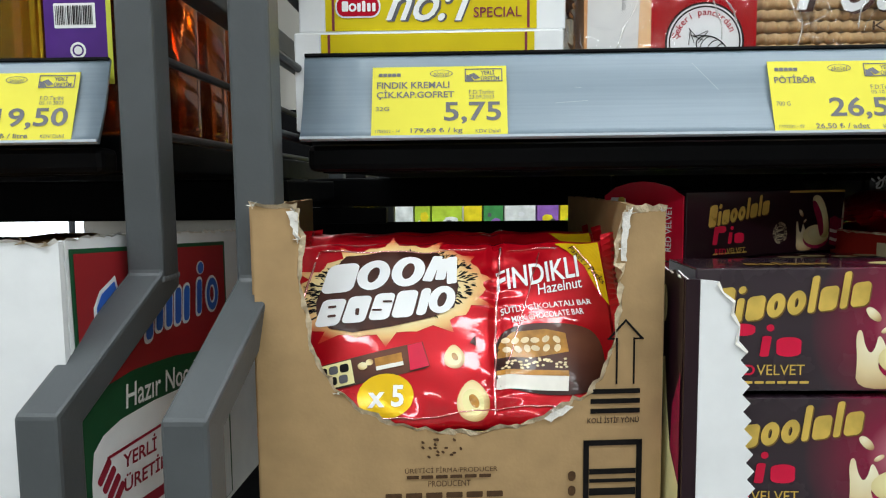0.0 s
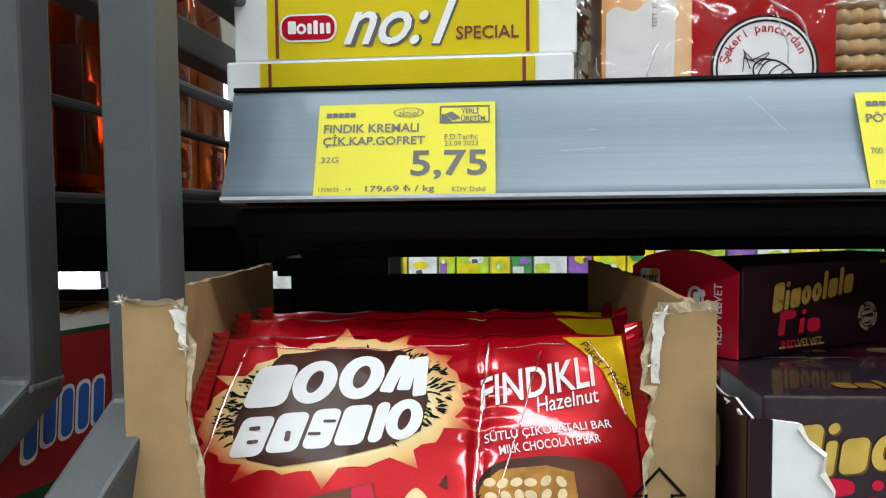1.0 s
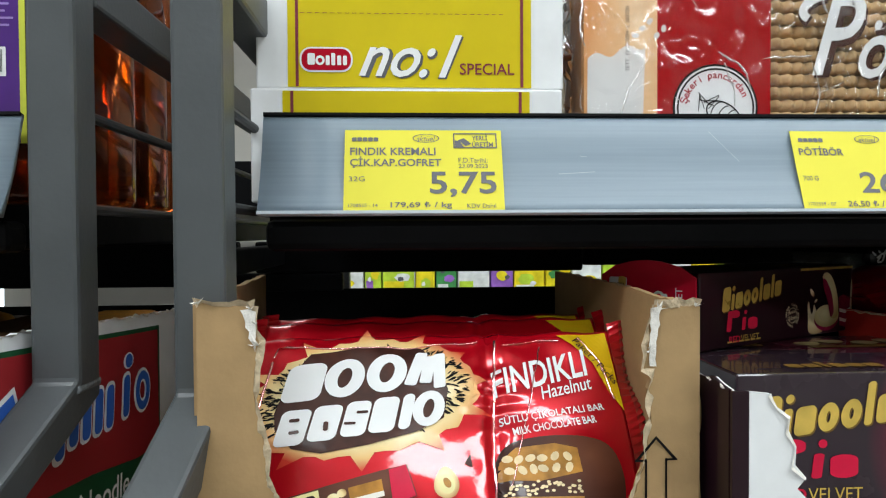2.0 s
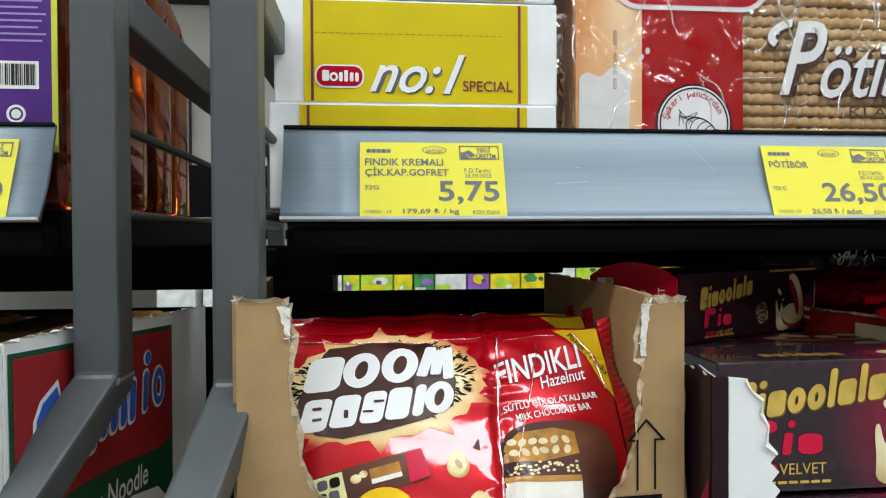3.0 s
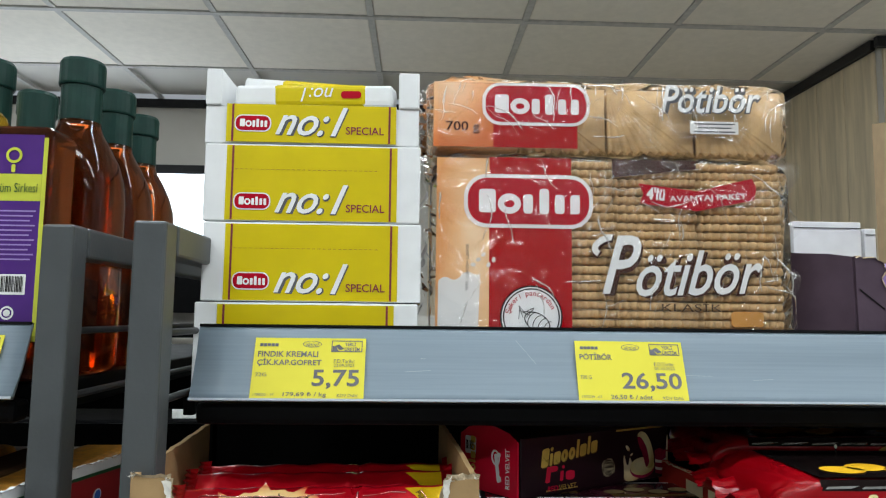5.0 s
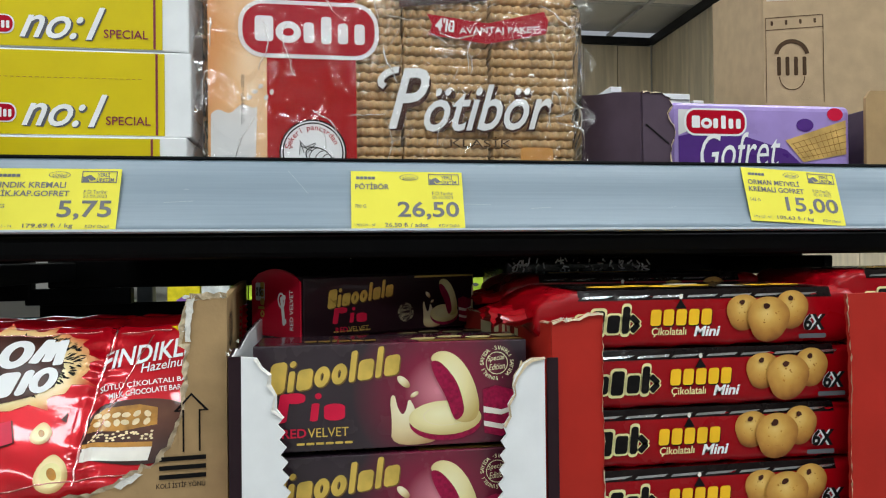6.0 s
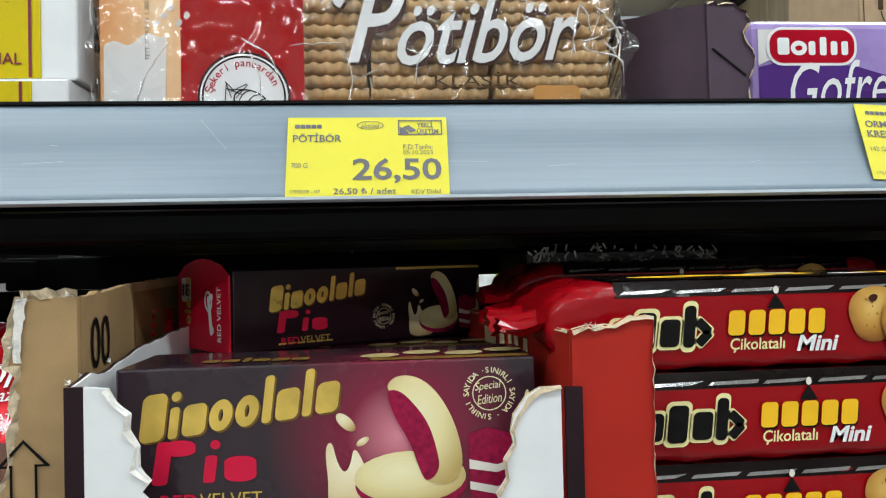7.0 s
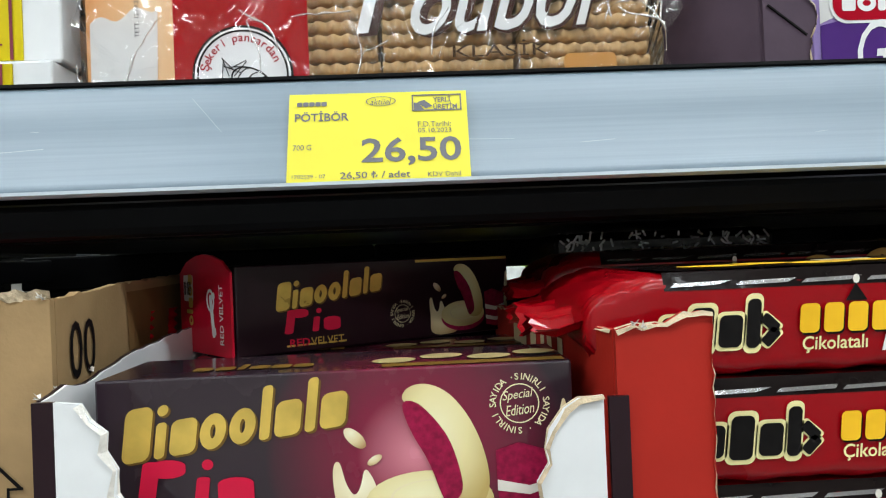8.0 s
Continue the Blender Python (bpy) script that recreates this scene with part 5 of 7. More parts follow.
# ---- mini cake packs in a red carton ----
def cake_pack(label, x0, x1, y0, depth, z0, h, seed):
    pk = thing("mini_cake_pack", label, "snack pack", ((x0 + x1) / 2, y0 + depth / 2, z0), group="red mini cake packs")
    bm = bmesh.new()
    nx, nr = 84, 56
    rows = []
    for i in range(nx + 1):
        f = i / nx
        x = x0 + (x1 - x0) * f
        e = min(f * (x1 - x0), (1 - f) * (x1 - x0) + 0.016)
        k = min(1.0, 0.30 + 0.70 * math.sqrt(max(0.0, min(1.0, e / 0.022))))
        ring_ = []
        for j in range(nr):
            a = 6.28318 * j / nr
            c, s = math.cos(a), math.sin(a)
            py, pz = math.copysign(abs(c) ** 0.24, c), math.copysign(abs(s) ** 0.24, s)
            slack = max(0.0, 1 - e / 0.034)
            wr = 0.0009 * math.sin(x * 160 + seed + 3 * a) + 0.0006 * math.sin(x * 330 + 2 * a + seed) + 0.0080 * slack * noise.noise(Vector((x * 110, c * 4.5 + seed, s * 4.5))) + 0.0070 * slack * noise.noise(Vector((x * 230 + seed, c * 9, s * 9)))
            ring_.append(bm.verts.new((x, y0 + depth / 2 + py * (depth / 2 + wr * (py > -0.5)) * (0.9 + 0.1 * k), z0 + h / 2 + pz * (h / 2 + min(wr, 0.002) * (0.5 + 0.5 * slack)) * k)))
        rows.append(ring_)
    for a, b in zip(rows, rows[1:]):
        for j in range(nr):
            bm.faces.new((a[j], a[(j + 1) % nr], b[(j + 1) % nr], b[j]))
    bm.faces.new(rows[0][::-1]), bm.faces.new(rows[-1])
    bmesh.ops.recalc_face_normals(bm, faces=bm.faces)
    body = part("wrapper", bm, FOIL2, pk, "glossy red wrapper", smooth=True)
    for s, x, reach in ((-1, x0, 0.018), (1, x1, 0.006)):
        bm = bmesh.new()
        rr = []
        n = 36
        for j in range(n + 1):
            y = y0 + depth * (0.06 + 0.88 * j / n)
            zc = z0 + h * 0.5 + 0.004 * math.sin(j * 0.5 + seed)
            rr.append([bm.verts.new((x - s * 0.004, y, zc + 0.004)), bm.verts.new((x + s * reach * 0.5, y, zc + 0.0012 * (j % 2))), bm.verts.new((x + s * (reach - 0.0016 * (j % 2)), y, zc + 0.003 * math.sin(j * 0.33)))])
        for p, q in zip(rr, rr[1:]):
            for c in range(2):
                bm.faces.new((p[c], p[c + 1], q[c + 1], q[c]))
        part("crimped_end", bm, FOIL2, pk, "crimped wrapper end", smooth=False)
    F = lambda u, v, k: Vector((x0 + u, y0 + 0.0002 - k, z0 + v))
    L = 0.0010
    ink = [rrect(0.030 + 0.0105 * k, 0.0170 + 0.0010 * (k % 2), 0.0085, 0.0115 + 0.004 * (k == 1), 0.0022, 0, 0.12) for k in range(3)] + [rrect(0.0595, 0.0195, 0.0050, 0.0175, 0.002, 0, 0.1), rrect(0.0655, 0.0195, 0.0040, 0.0070, 0.001, 45), rrect(0.0655, 0.0145, 0.0040, 0.0070, 0.001, -45)]
    decal("mark_outline", [[(cx + (px - cx) * 1.32, cy + (py - cy) * 1.22) for px, py in p] for p in ink for cx, cy in ((sum(q[0] for q in p) / len(p), sum(q[1] for q in p) / len(p)),)], CREAM, body, F, L)
    decal("mark_mark", ink, INK, body, F, L + 0.0003)
    amber = [rrect(0.0800 + 0.0088 * k, 0.0205, 0.0072, 0.0105, 0.0018, 0, 0.1) for k in range(5)]
    decal("amber_shadow", [[(px + 0.0006, py - 0.0008) for px, py in p] for p in amber] + [[(0.0935, 0.0262), (0.0975, 0.0325), (0.1015, 0.0262)]], INK, body, F, L)
    decal("amber_mark", amber, MAGYEL, body, F, L + 0.0003)
    decal("spout", [oval(0.0975, 0.0340, 0.0013, 0.0017, n=8)], NOUGAT, body, F, L + 0.0003)
    words("print", "Çikolatalı", 0.0770, 0.0080, 0.0240, 0.0060, CREAM, body, F, L, 0.012, 0.1)
    words("print", "Mini", 0.1060, 0.0078, 0.0190, 0.0068, WHITEINK, body, F, L, 0.03, 0.25)
    for cx, cy, a, b in ((0.1420, 0.0225, 0.0122, 0.0118), (0.1765, 0.0238, 0.0118, 0.0128), (0.1590, 0.0178, 0.0152, 0.0148)):
        if x0 + cx + a > x1 - 0.004:
            continue
        rg = random.Random(int(cx * 1e4) + seed)
        shape_ = soft([(cx + a * px * 1.05, cy + b * py * 1.05) for px, py in ((-1.0, 0.15), (-0.80, 0.72), (-0.20, 1.0), (0.50, 0.92), (1.0, 0.40), (0.92, -0.20), (0.50, -0.80), (-0.10, -1.0), (-0.65, -0.80), (-0.85, -0.35))])
        decal("muffin", [shape_], BUN, body, F, L)
        decal("crust_fleck", [oval(cx + rg.uniform(-0.5, 0.5) * a, cy + rg.uniform(-0.5, 0.6) * b, a * rg.uniform(0.02, 0.06), b * rg.uniform(0.015, 0.05), rg.uniform(0, 180), 7, 0.25, rg) for _ in range(9)], CARAMEL, body, F, L + 0.0003)
        decal("chocolate_spot", [oval(cx - a * 0.12, cy + b * 0.60, a * 0.17, b * 0.14, 20, n=9, jag=0.2, rng=rg)], CHOC, body, F, L + 0.0005)
        L += 0.0006
    for hv, ink_, up_ in ((0.09, WHITEINK, 0.0030), (0.035, INK, 0.0034)):
        words("print", "6X", 0.1835, 0.0100, 0.0165, 0.0110, ink_, body, F, up_, hv, 0.15)
    decal("print", [rrect(0.1900, 0.0062, 0.0200, 0.0030, 0.001)], GREYINK, body, F, 0.0030)
    # dark top panel with printed food, silver pleats along the front edge
    T = lambda u, v, k: Vector((x0 + u, y0 + v, z0 + h + k))
    W = x1 - x0
    top = decal("top_panel", [[(0.030, 0.006), (W - 0.020, 0.006), (W - 0.020, depth * 0.9), (0.030, depth * 0.9)]], BLACKWRAP, body, T, 0.0009, 0.012)
    decal("top_food", [oval(0.058 + 0.021 * k, 0.026 + 0.008 * (k % 2), 0.015, 0.011, 20 * (k % 3), n=18) for k in range(4)] + [oval(0.165 + 0.02 * k, 0.026, 0.015, 0.009, n=16) for k in range(2)], MAGYEL, body, T, 0.0014)
    decal("top_cream", [oval(0.150, 0.024, 0.013, 0.008, 10), oval(0.124, 0.05, 0.014, 0.008, 10)], NOUGAT, body, T, 0.0014)
    E = lambda u, v, k: Vector((x0 + u, y0 + 0.0012 - k + max(0, v) * 0.35, z0 + h - 0.0062 + v))
    decal("dark_edge", [[(0.028, 0.0), (W - 0.018, 0.0), (W - 0.018, 0.0066), (0.028, 0.0066)]], BLACKWRAP, body, E, 0.0012, 0.02)
    rg = random.Random(seed)
    decal("silver_pleat", [[(u, 0.0012), (u + 0.022 * rg.uniform(0.7, 1.0), 0.0016), (u + 0.0228, 0.0031), (u + 0.002, 0.0026)] for u in [0.030 + 0.024 * k for k in range(7)]], SILVER, body, E, 0.0018)
    return pk


rng = random.Random(5)
for k in range(6):
    z = 1.3605 - 0.0385 * k if k < 5 else LOW + 0.0035
    cake_pack("red wrapped pack of six chocolate mini cakes, in a stack", 0.2985 + (0.0, 0.012, 0.004, 0.010, 0.0, 0.006)[k], 0.523, 0.3425 + (0.002, 0, 0.001, 0, 0, 0)[k], 0.105, z, 0.0383 if k < 5 else 0.0350, 3 + 5 * k)
for k in range(5):
    z = 1.3665 - 0.0405 * k if k < 4 else LOW + 0.0035
    cake_pack("red wrapped pack of six chocolate mini cakes behind the stack", 0.305, 0.523, 0.452, 0.10, z, 0.040 if k < 4 else 0.0735, 31 + k)

redbox = thing("red_carton", "red printed carton with a torn rim around the cake packs", "carton", (0.42, 0.40, LOW))
RF = face(0.3285)
rl = jag([(0.3035, 1.3815), (0.3100, 1.3830), (0.3200, 1.3835), (0.3270, 1.3865), (0.3365, 1.3860)], 0.003, 0.0006, rng)
redge = jag([(0.3365, 1.3860), (0.3360, 1.34), (0.3365, 1.30), (0.3360, LOW + 0.001)], 0.004, 0.0005, rng)
fl = part("front_flap", slab([(0.3035, LOW)] + rl[:-1] + redge, RF, 0.003), REDCARD, redbox, "plain red front flap")
torn_edge(rl, RF, 0.0016, TORN, fl, rng)
torn_edge(redge, RF, 0.0008, TORN, fl, rng)
shreds([(0.3095, 1.3830), (0.3120, 1.3815)], RF, 0.003, TORN_W, fl, rng)
rr_ = jag([(0.5060, LOW + 0.001), (0.5055, 1.30), (0.5065, 1.35), (0.5040, 1.3950)], 0.004, 0.0005, rng)
fr_ = part("front_flap", slab(rr_ + [(0.5330, 1.3955), (0.5330, LOW)], RF, 0.003), REDCARD, redbox, "plain red front flap")
torn_edge(rr_[::-1], RF, 0.0010, TORN, fr_, rng)
RL = lambda u, v, h: Vector((0.3035 - 0.10 * (u - 0.33) - h, u, v))
rim = jag([(0.3320, 1.3815), (0.38, 1.3790), (0.43, 1.3775), (0.52, 1.3770)], 0.005, 0.0006, rng)
sd = part("side_panel", slab([(0.3320, LOW)] + rim + [(0.52, LOW)], RL, 0.003), REDCARD, redbox)
torn_edge(rim, RL, 0.0012, TORN, sd, rng)
decal("side_print", [[(0.385, 1.345), (0.392, 1.345), (0.392, 1.372), (0.385, 1.372)], [(0.397, 1.345), (0.404, 1.345), (0.408, 1.372), (0.401, 1.372)], [(0.412, 1.345), (0.418, 1.345), (0.418, 1.372), (0.412, 1.372)], [(0.426, 1.35), (0.436, 1.35), (0.436, 1.371), (0.426, 1.371)], [(0.444, 1.35), (0.470, 1.35), (0.470, 1.371), (0.444, 1.371)]], PALE, sd, RL, 0.0006)
part("side_panel", box(0.5305, 0.5335, 0.3320, 0.56, LOW, 1.393), REDCARD, redbox)
part("base_panel", box(0.292, 0.530, 0.3320, 0.56, LOW + 0.0005, LOW + 0.003), REDCARD, redbox)
for k in range(5):
    z_ = 1.3690 - 0.0405 * k if k < 4 else LOW + 0.0005
    cake_pack("red wrapped cake pack in the stack beside the carton", 0.5385, 0.740, 0.385, 0.11, z_, 0.040 if k < 4 else 0.0785, 61 + k)
blk = thing("speckled_pack", "black snack pack with white squiggles, at the back", "snack pack", (0.40, 0.57, 1.37))
part("wrapper", box(0.33, 0.48, 0.556, 0.66, LOW + 0.03, 1.4195, 0.006, seg=3), BLACKWRAP, blk)
part("base", box(0.34, 0.47, 0.565, 0.65, LOW, LOW + 0.03, 0.004), REDCARD, blk)
rg = random.Random(6)
decal("squiggle", [rrect(rg.uniform(0.335, 0.475), rg.uniform(1.405, 1.418), rg.uniform(0.002, 0.007), 0.0014, 0.0006, rg.uniform(0, 180)) for _ in range(70)], WHITEINK, blk, face(0.556), 0.0006)
decal("squiggle", [rrect(rg.uniform(0.335, 0.475), rg.uniform(0.56, 0.64), rg.uniform(0.002, 0.008), 0.002, 0.0006, rg.uniform(0, 180)) for _ in range(80)], WHITEINK, blk, lambda u, v, h: Vector((u, v, 1.4195 + h)), 0.0006)


# ---- yellow wafer boxes on the upper shelf ----
def wafer_box(label, x0, y0, z0, open_top=False, w=0.168, h=0.0615, d=0.15):
    bx = thing("wafer_box", label, "box", (x0 + w / 2, y0 + d / 2, z0), group="stack of yellow wafer boxes")
    if open_top:
        body = part("carton_body", box(x0, x0 + w, y0 + 0.002, y0 + d, z0, z0 + 0.030, 0.001), WHITE, bx)
        for a, b in ((x0, x0 + 0.0125), (x0 + w - 0.0165, x0 + w)):
            part("end_wall", box(a, b, y0, y0 + d, z0 + 0.0302, z0 + 0.0595, 0.0012), WHITE, bx, "tall white end wall")
        part("rear_wall", box(x0 + 0.0165, x0 + w - 0.0195, y0 + d - 0.003, y0 + d, z0 + 0.0302, z0 + 0.056), WHITE, bx)
        top = z0 + 0.031
    else:
        body = part("carton_body", box(x0, x0 + w, y0, y0 + d, z0, z0 + h - 0.0005, 0.0012), WHITE, bx)
        top = z0 + h - 0.002
    xl, xr = x0 + 0.0172, x0 + 0.1498
    F = face(y0)
    panel = part("yellow_panel", slab([(xl, z0 + 0.0008), (xr, z0 + 0.0008), (xr, top), (xl, top)], lambda u, v, k: F(u, v, k + 0.0007), 0.0006), YELLOW, bx, "glossy yellow printed front")
    for a_ in (xl + 0.0042, xr - 0.0060):
        decal("border", [[(a_, z0 + 0.001), (a_ + 0.0016, z0 + 0.001), (a_ + 0.0016, top - 0.0002), (a_, top - 0.0002)]], PLUM, panel, F, 0.0011)
    if not open_top:
        decal("fold_line", [[(xl + 0.0068 + 0.004 * k, z0 + 0.0405), (xl + 0.0092 + 0.004 * k, z0 + 0.0405), (xl + 0.0092 + 0.004 * k, z0 + 0.0408), (xl + 0.0068 + 0.004 * k, z0 + 0.0408)] for k in range(28)], PLUM, panel, F, 0.0011)
    bx0 = xl + 0.0072
    decal("badge_rim", [rrect(bx0 + 0.0135, z0 + 0.0155, 0.0285, 0.0135, 0.0058)], WHITEINK, panel, F, 0.0012)
    decal("badge", [rrect(bx0 + 0.0135, z0 + 0.0155, 0.0265, 0.0116, 0.005)], BADGE, panel, F, 0.0014)
    decal("badge_mark", [rrect(bx0 + 0.0055, z0 + 0.0157, 0.0040, 0.0062, 0.0008)] + ring(bx0 + 0.0102, z0 + 0.0150, 0.0025, 0.0026, 0.0013) + [rrect(bx0 + a_, z0 + 0.0150 + d_, 0.0021, h_, 0.0006) for a_, d_, h_ in ((0.0143, 0.0, 0.0052), (0.0173, 0.0006, 0.0066), (0.0205, 0.0, 0.0052), (0.0236, 0.0, 0.0052))], WHITEINK, panel, F, 0.0016)
    for dx, dz, m_, l in ((0.0009, -0.0008, GREYINK, 0.0012), (0, 0, WHITEINK, 0.0015)):
        words("print", "no:1", bx0 + 0.0310 + dx, z0 + 0.0066 + dz, 0.0560, 0.0235, m_, panel, F, l, 0.010 if m_ is WHITEINK else 0.030, 0.42, -1)
    words("print", "SPECIAL", bx0 + 0.0860, z0 + 0.0078, 0.0300, 0.0062, PLUM, panel, F, 0.0012, 0.01)
    return bx


WX, WY = -0.0965, 0.4375
wafer_box("closed yellow and white box of wafers on the shelf", WX - 0.002, WY - 0.006, TOP + 0.0006)
wafer_box("closed yellow and white box of wafers", WX, WY, TOP + 0.0626)
wafer_box("closed yellow and white box of wafers", WX - 0.0015, WY + 0.0008, TOP + 0.1244)
wafer_box("opened yellow and white box with wafers standing in it", WX - 0.003, WY + 0.001, TOP + 0.1862, True)
rng = random.Random(21)
for k in range(6):
    wf = thing("wafer_packet", "yellow and white wafer packet in the open box", "packet", (-0.02, 0.46 + 0.018 * k, TOP + 0.2165), group="wafers in the open box")
    x0 = WX + 0.018 + rng.uniform(0, 0.004)
    y0 = 0.4425 + 0.0215 * k
    zt = TOP + 0.2165
    hgt = 0.016 + (0.010 if k else 0.001) + rng.uniform(0, 0.003)
    hub = Vector((x0 + 0.063, y0 + 0.009, zt))
    lean = Matrix.Translation(hub) @ Matrix.Rotation(radians((-1.2, 3.2, -2.0, 2.4, -1.0, 1.5)[k]), 4, "Y") @ Matrix.Translation(-hub)
    bm = box(x0, x0 + 0.126, y0, y0 + 0.018, zt + 0.001, zt + hgt, 0.004, seg=3)
    for v in bm.verts:
        if abs(v.co.x - hub.x) > 0.050:
            v.co.z += rng.uniform(-0.0012, 0.0012)
    bm.transform(lean)
    part("wrapper", bm, WHITE, wf)
    bm = box(x0 + 0.030, x0 + 0.105, y0 - 0.0006, y0 + 0.0186, zt + 0.0012, zt + hgt + 0.0006, 0.004, seg=3)
    bm.transform(lean)
    part("sleeve", bm, YELLOW, wf, "yellow printed middle")
    Fw = lambda u, v, h, y0=y0, lean=lean: lean @ Vector((u, y0 - h, v))
    decal("badge", [rrect(x0 + 0.092, zt + hgt * 0.55, 0.016, 0.006, 0.0025)], BADGE, wf, Fw, 0.0012)
    words("print", "no:1", x0 + 0.078, zt + hgt * 0.85, 0.026, hgt * 0.6, WHITEINK, wf, Fw, 0.0013, 0.0, 0.3, 180)


# ---- biscuit packs in clear film ----
def biscuit_mesh(w, d, t):
    bm = bmesh.new()
    n = 54
    rows = []
    for z, s in ((-0.5, 0.30), (-0.22, 0.9), (0.22, 0.9), (0.5, 0.30)):
        front = []
        for i in range(n + 1):
            lump = 0.5 + 0.5 * math.cos(6.28318 * i / n * 9)
            front.append(bm.verts.new((w * i / n, -0.0034 * s * lump - 0.0008 * s, t * 0.5 + t * z * (0.70 + 0.26 * lump))))
        rows.append(front + [bm.verts.new((w, d, t * (0.5 + z))), bm.verts.new((0, d, t * (0.5 + z)))])
    m = len(rows[0])
    for a, b in zip(rows, rows[1:]):
        for i in range(m):
            bm.faces.new((a[i], a[(i + 1) % m], b[(i + 1) % m], b[i]))
    bm.faces.new(rows[0][::-1]), bm.faces.new(rows[-1])
    bmesh.ops.recalc_face_normals(bm, faces=bm.faces)
    me = bpy.data.meshes.new("biscuit")
    for f in bm.faces:
        f.smooth = True
    bm.to_mesh(me), bm.free()
    me.materials.append(BISCUIT)
    return me


def film_shell(x0, x1, y0, y1, z0, z1, seed, parent, ears=True):
    """A slack clear film round a block, with pinched ends."""
    bm = bmesh.new()
    nx, nr = 150, 150
    rows = []
    cy, cz, ry, rz = (y0 + y1) / 2, (z0 + z1) / 2, (y1 - y0) / 2, (z1 - z0) / 2
    for i in range(nx + 1):
        f = i / nx
        x = x0 + (x1 - x0) * f
        e = min(f, 1 - f) * (x1 - x0)
        k = 0.86 + 0.14 * math.sqrt(min(1.0, e / 0.02))
        row = []
        for j in range(nr):
            a = 6.28318 * j / nr
            c, s = math.cos(a), math.sin(a)
            py, pz = math.copysign(abs(c) ** 0.16, c), math.copysign(abs(s) ** 0.16, s)
            y, z = cy + py * ry * k, cz + pz * rz * k
            wr = 0.0010 * noise.noise(Vector((x * 38, y * 38, z * 38 + seed))) + 0.0030 * (1 - abs(noise.noise(Vector((x * 30, y * 30 + seed, z * 30))))) ** 12 * max(0.0, noise.noise(Vector((x * 18 + seed, y * 18, z * 18))) + 0.25)
            row.append(bm.verts.new((x, y + py * wr * 1.2, z + pz * wr)))
        rows.append(row)
    for a, b in zip(rows, rows[1:]):
        for j in range(nr):
            bm.faces.new((a[j], a[(j + 1) % nr], b[(j + 1) % nr], b[j]))
    bm.faces.new(rows[0][::-1]), bm.faces.new(rows[-1])
    bmesh.ops.recalc_face_normals(bm, faces=bm.faces)
    film = part("clear_film", bm, FILM, parent, "clear crinkled film", smooth=True)
    film.visible_shadow = False
    rg = random.Random(int(seed * 10))
    # glossy ridges added at random so that the film shows streaks of glint
    for k in range(44):
        u, v = rg.uniform(x0 + 0.005, x1 - 0.005), rg.uniform(z0 + 0.012, z1 - 0.012)
        if k % 3 == 0:
            u = rg.choice((rg.uniform(x0 + 0.002, x0 + 0.02), rg.uniform(x1 - 0.03, x1 - 0.002), rg.uniform(x0 + 0.13, x0 + 0.16)))
        a = rg.uniform(0.9, 2.2) if rg.random() < 0.6 else rg.uniform(-0.5, 0.5)
        rad = rg.uniform(0.0004, 0.0013)
        bm = bmesh.new()
        rings = []
        for q in range(rg.randint(5, 11)):
            taper = (1 - abs(q - 4) / 9) * (0.35 + 0.65 * abs(math.sin(q * 1.9 + k)))
            rings.append([bm.verts.new((u + math.cos(g) * rad * taper * abs(math.sin(a)), y0 - 0.0002 - math.sin(g) * rad * 0.9 * (0.3 + taper), v + math.cos(g) * rad * taper * abs(math.cos(a)))) for g in (0, 0.785, 1.571, 2.356, 3.142)])
            a += rg.uniform(-0.7, 0.7) * 0.6
            u = min(x1 - 0.001, max(x0 + 0.001, u + math.cos(a) * 0.0042))
            v = min(z1 - 0.006, max(z0 + 0.004, v + math.sin(a) * 0.0042))
        for p, q in zip(rings, rings[1:]):
            for c in range(4):
                bm.faces.new((p[c], p[c + 1], q[c + 1], q[c]))
        cr = part("film_crease", bm, FILMFOLD, film, "glossy ridge added for a glint on the film", smooth=True)
        cr.visible_shadow = False
    for s, x in ((-1, x0), (1, x1)):
        bm = bmesh.new()
        n = 30
        rr = []
        for j in range(n + 1):
            z = z0 + (z1 - z0) * j / n
            w_ = 0.010 + 0.006 * math.sin(j * 0.9 + seed) + (0.006 if j in (0, n) else 0)
            rr.append((bm.verts.new((x - s * 0.001, cy - ry * 0.55, z)), bm.verts.new((x + s * w_ * 0.5, cy - ry * 0.62 + 0.004 * math.sin(j * 1.3), z)), bm.verts.new((x + s * w_, cy - ry * 0.55 + 0.006 * math.sin(j * 0.8 + seed), z))))
        for p, q in zip(rr, rr[1:]):
            for c in range(2):
                bm.faces.new((p[c], p[c + 1], q[c + 1], q[c]))
        ear = part("film_end", bm, FILM, film, "pinched clear film end", smooth=True)
        ear.visible_shadow = False
    return film


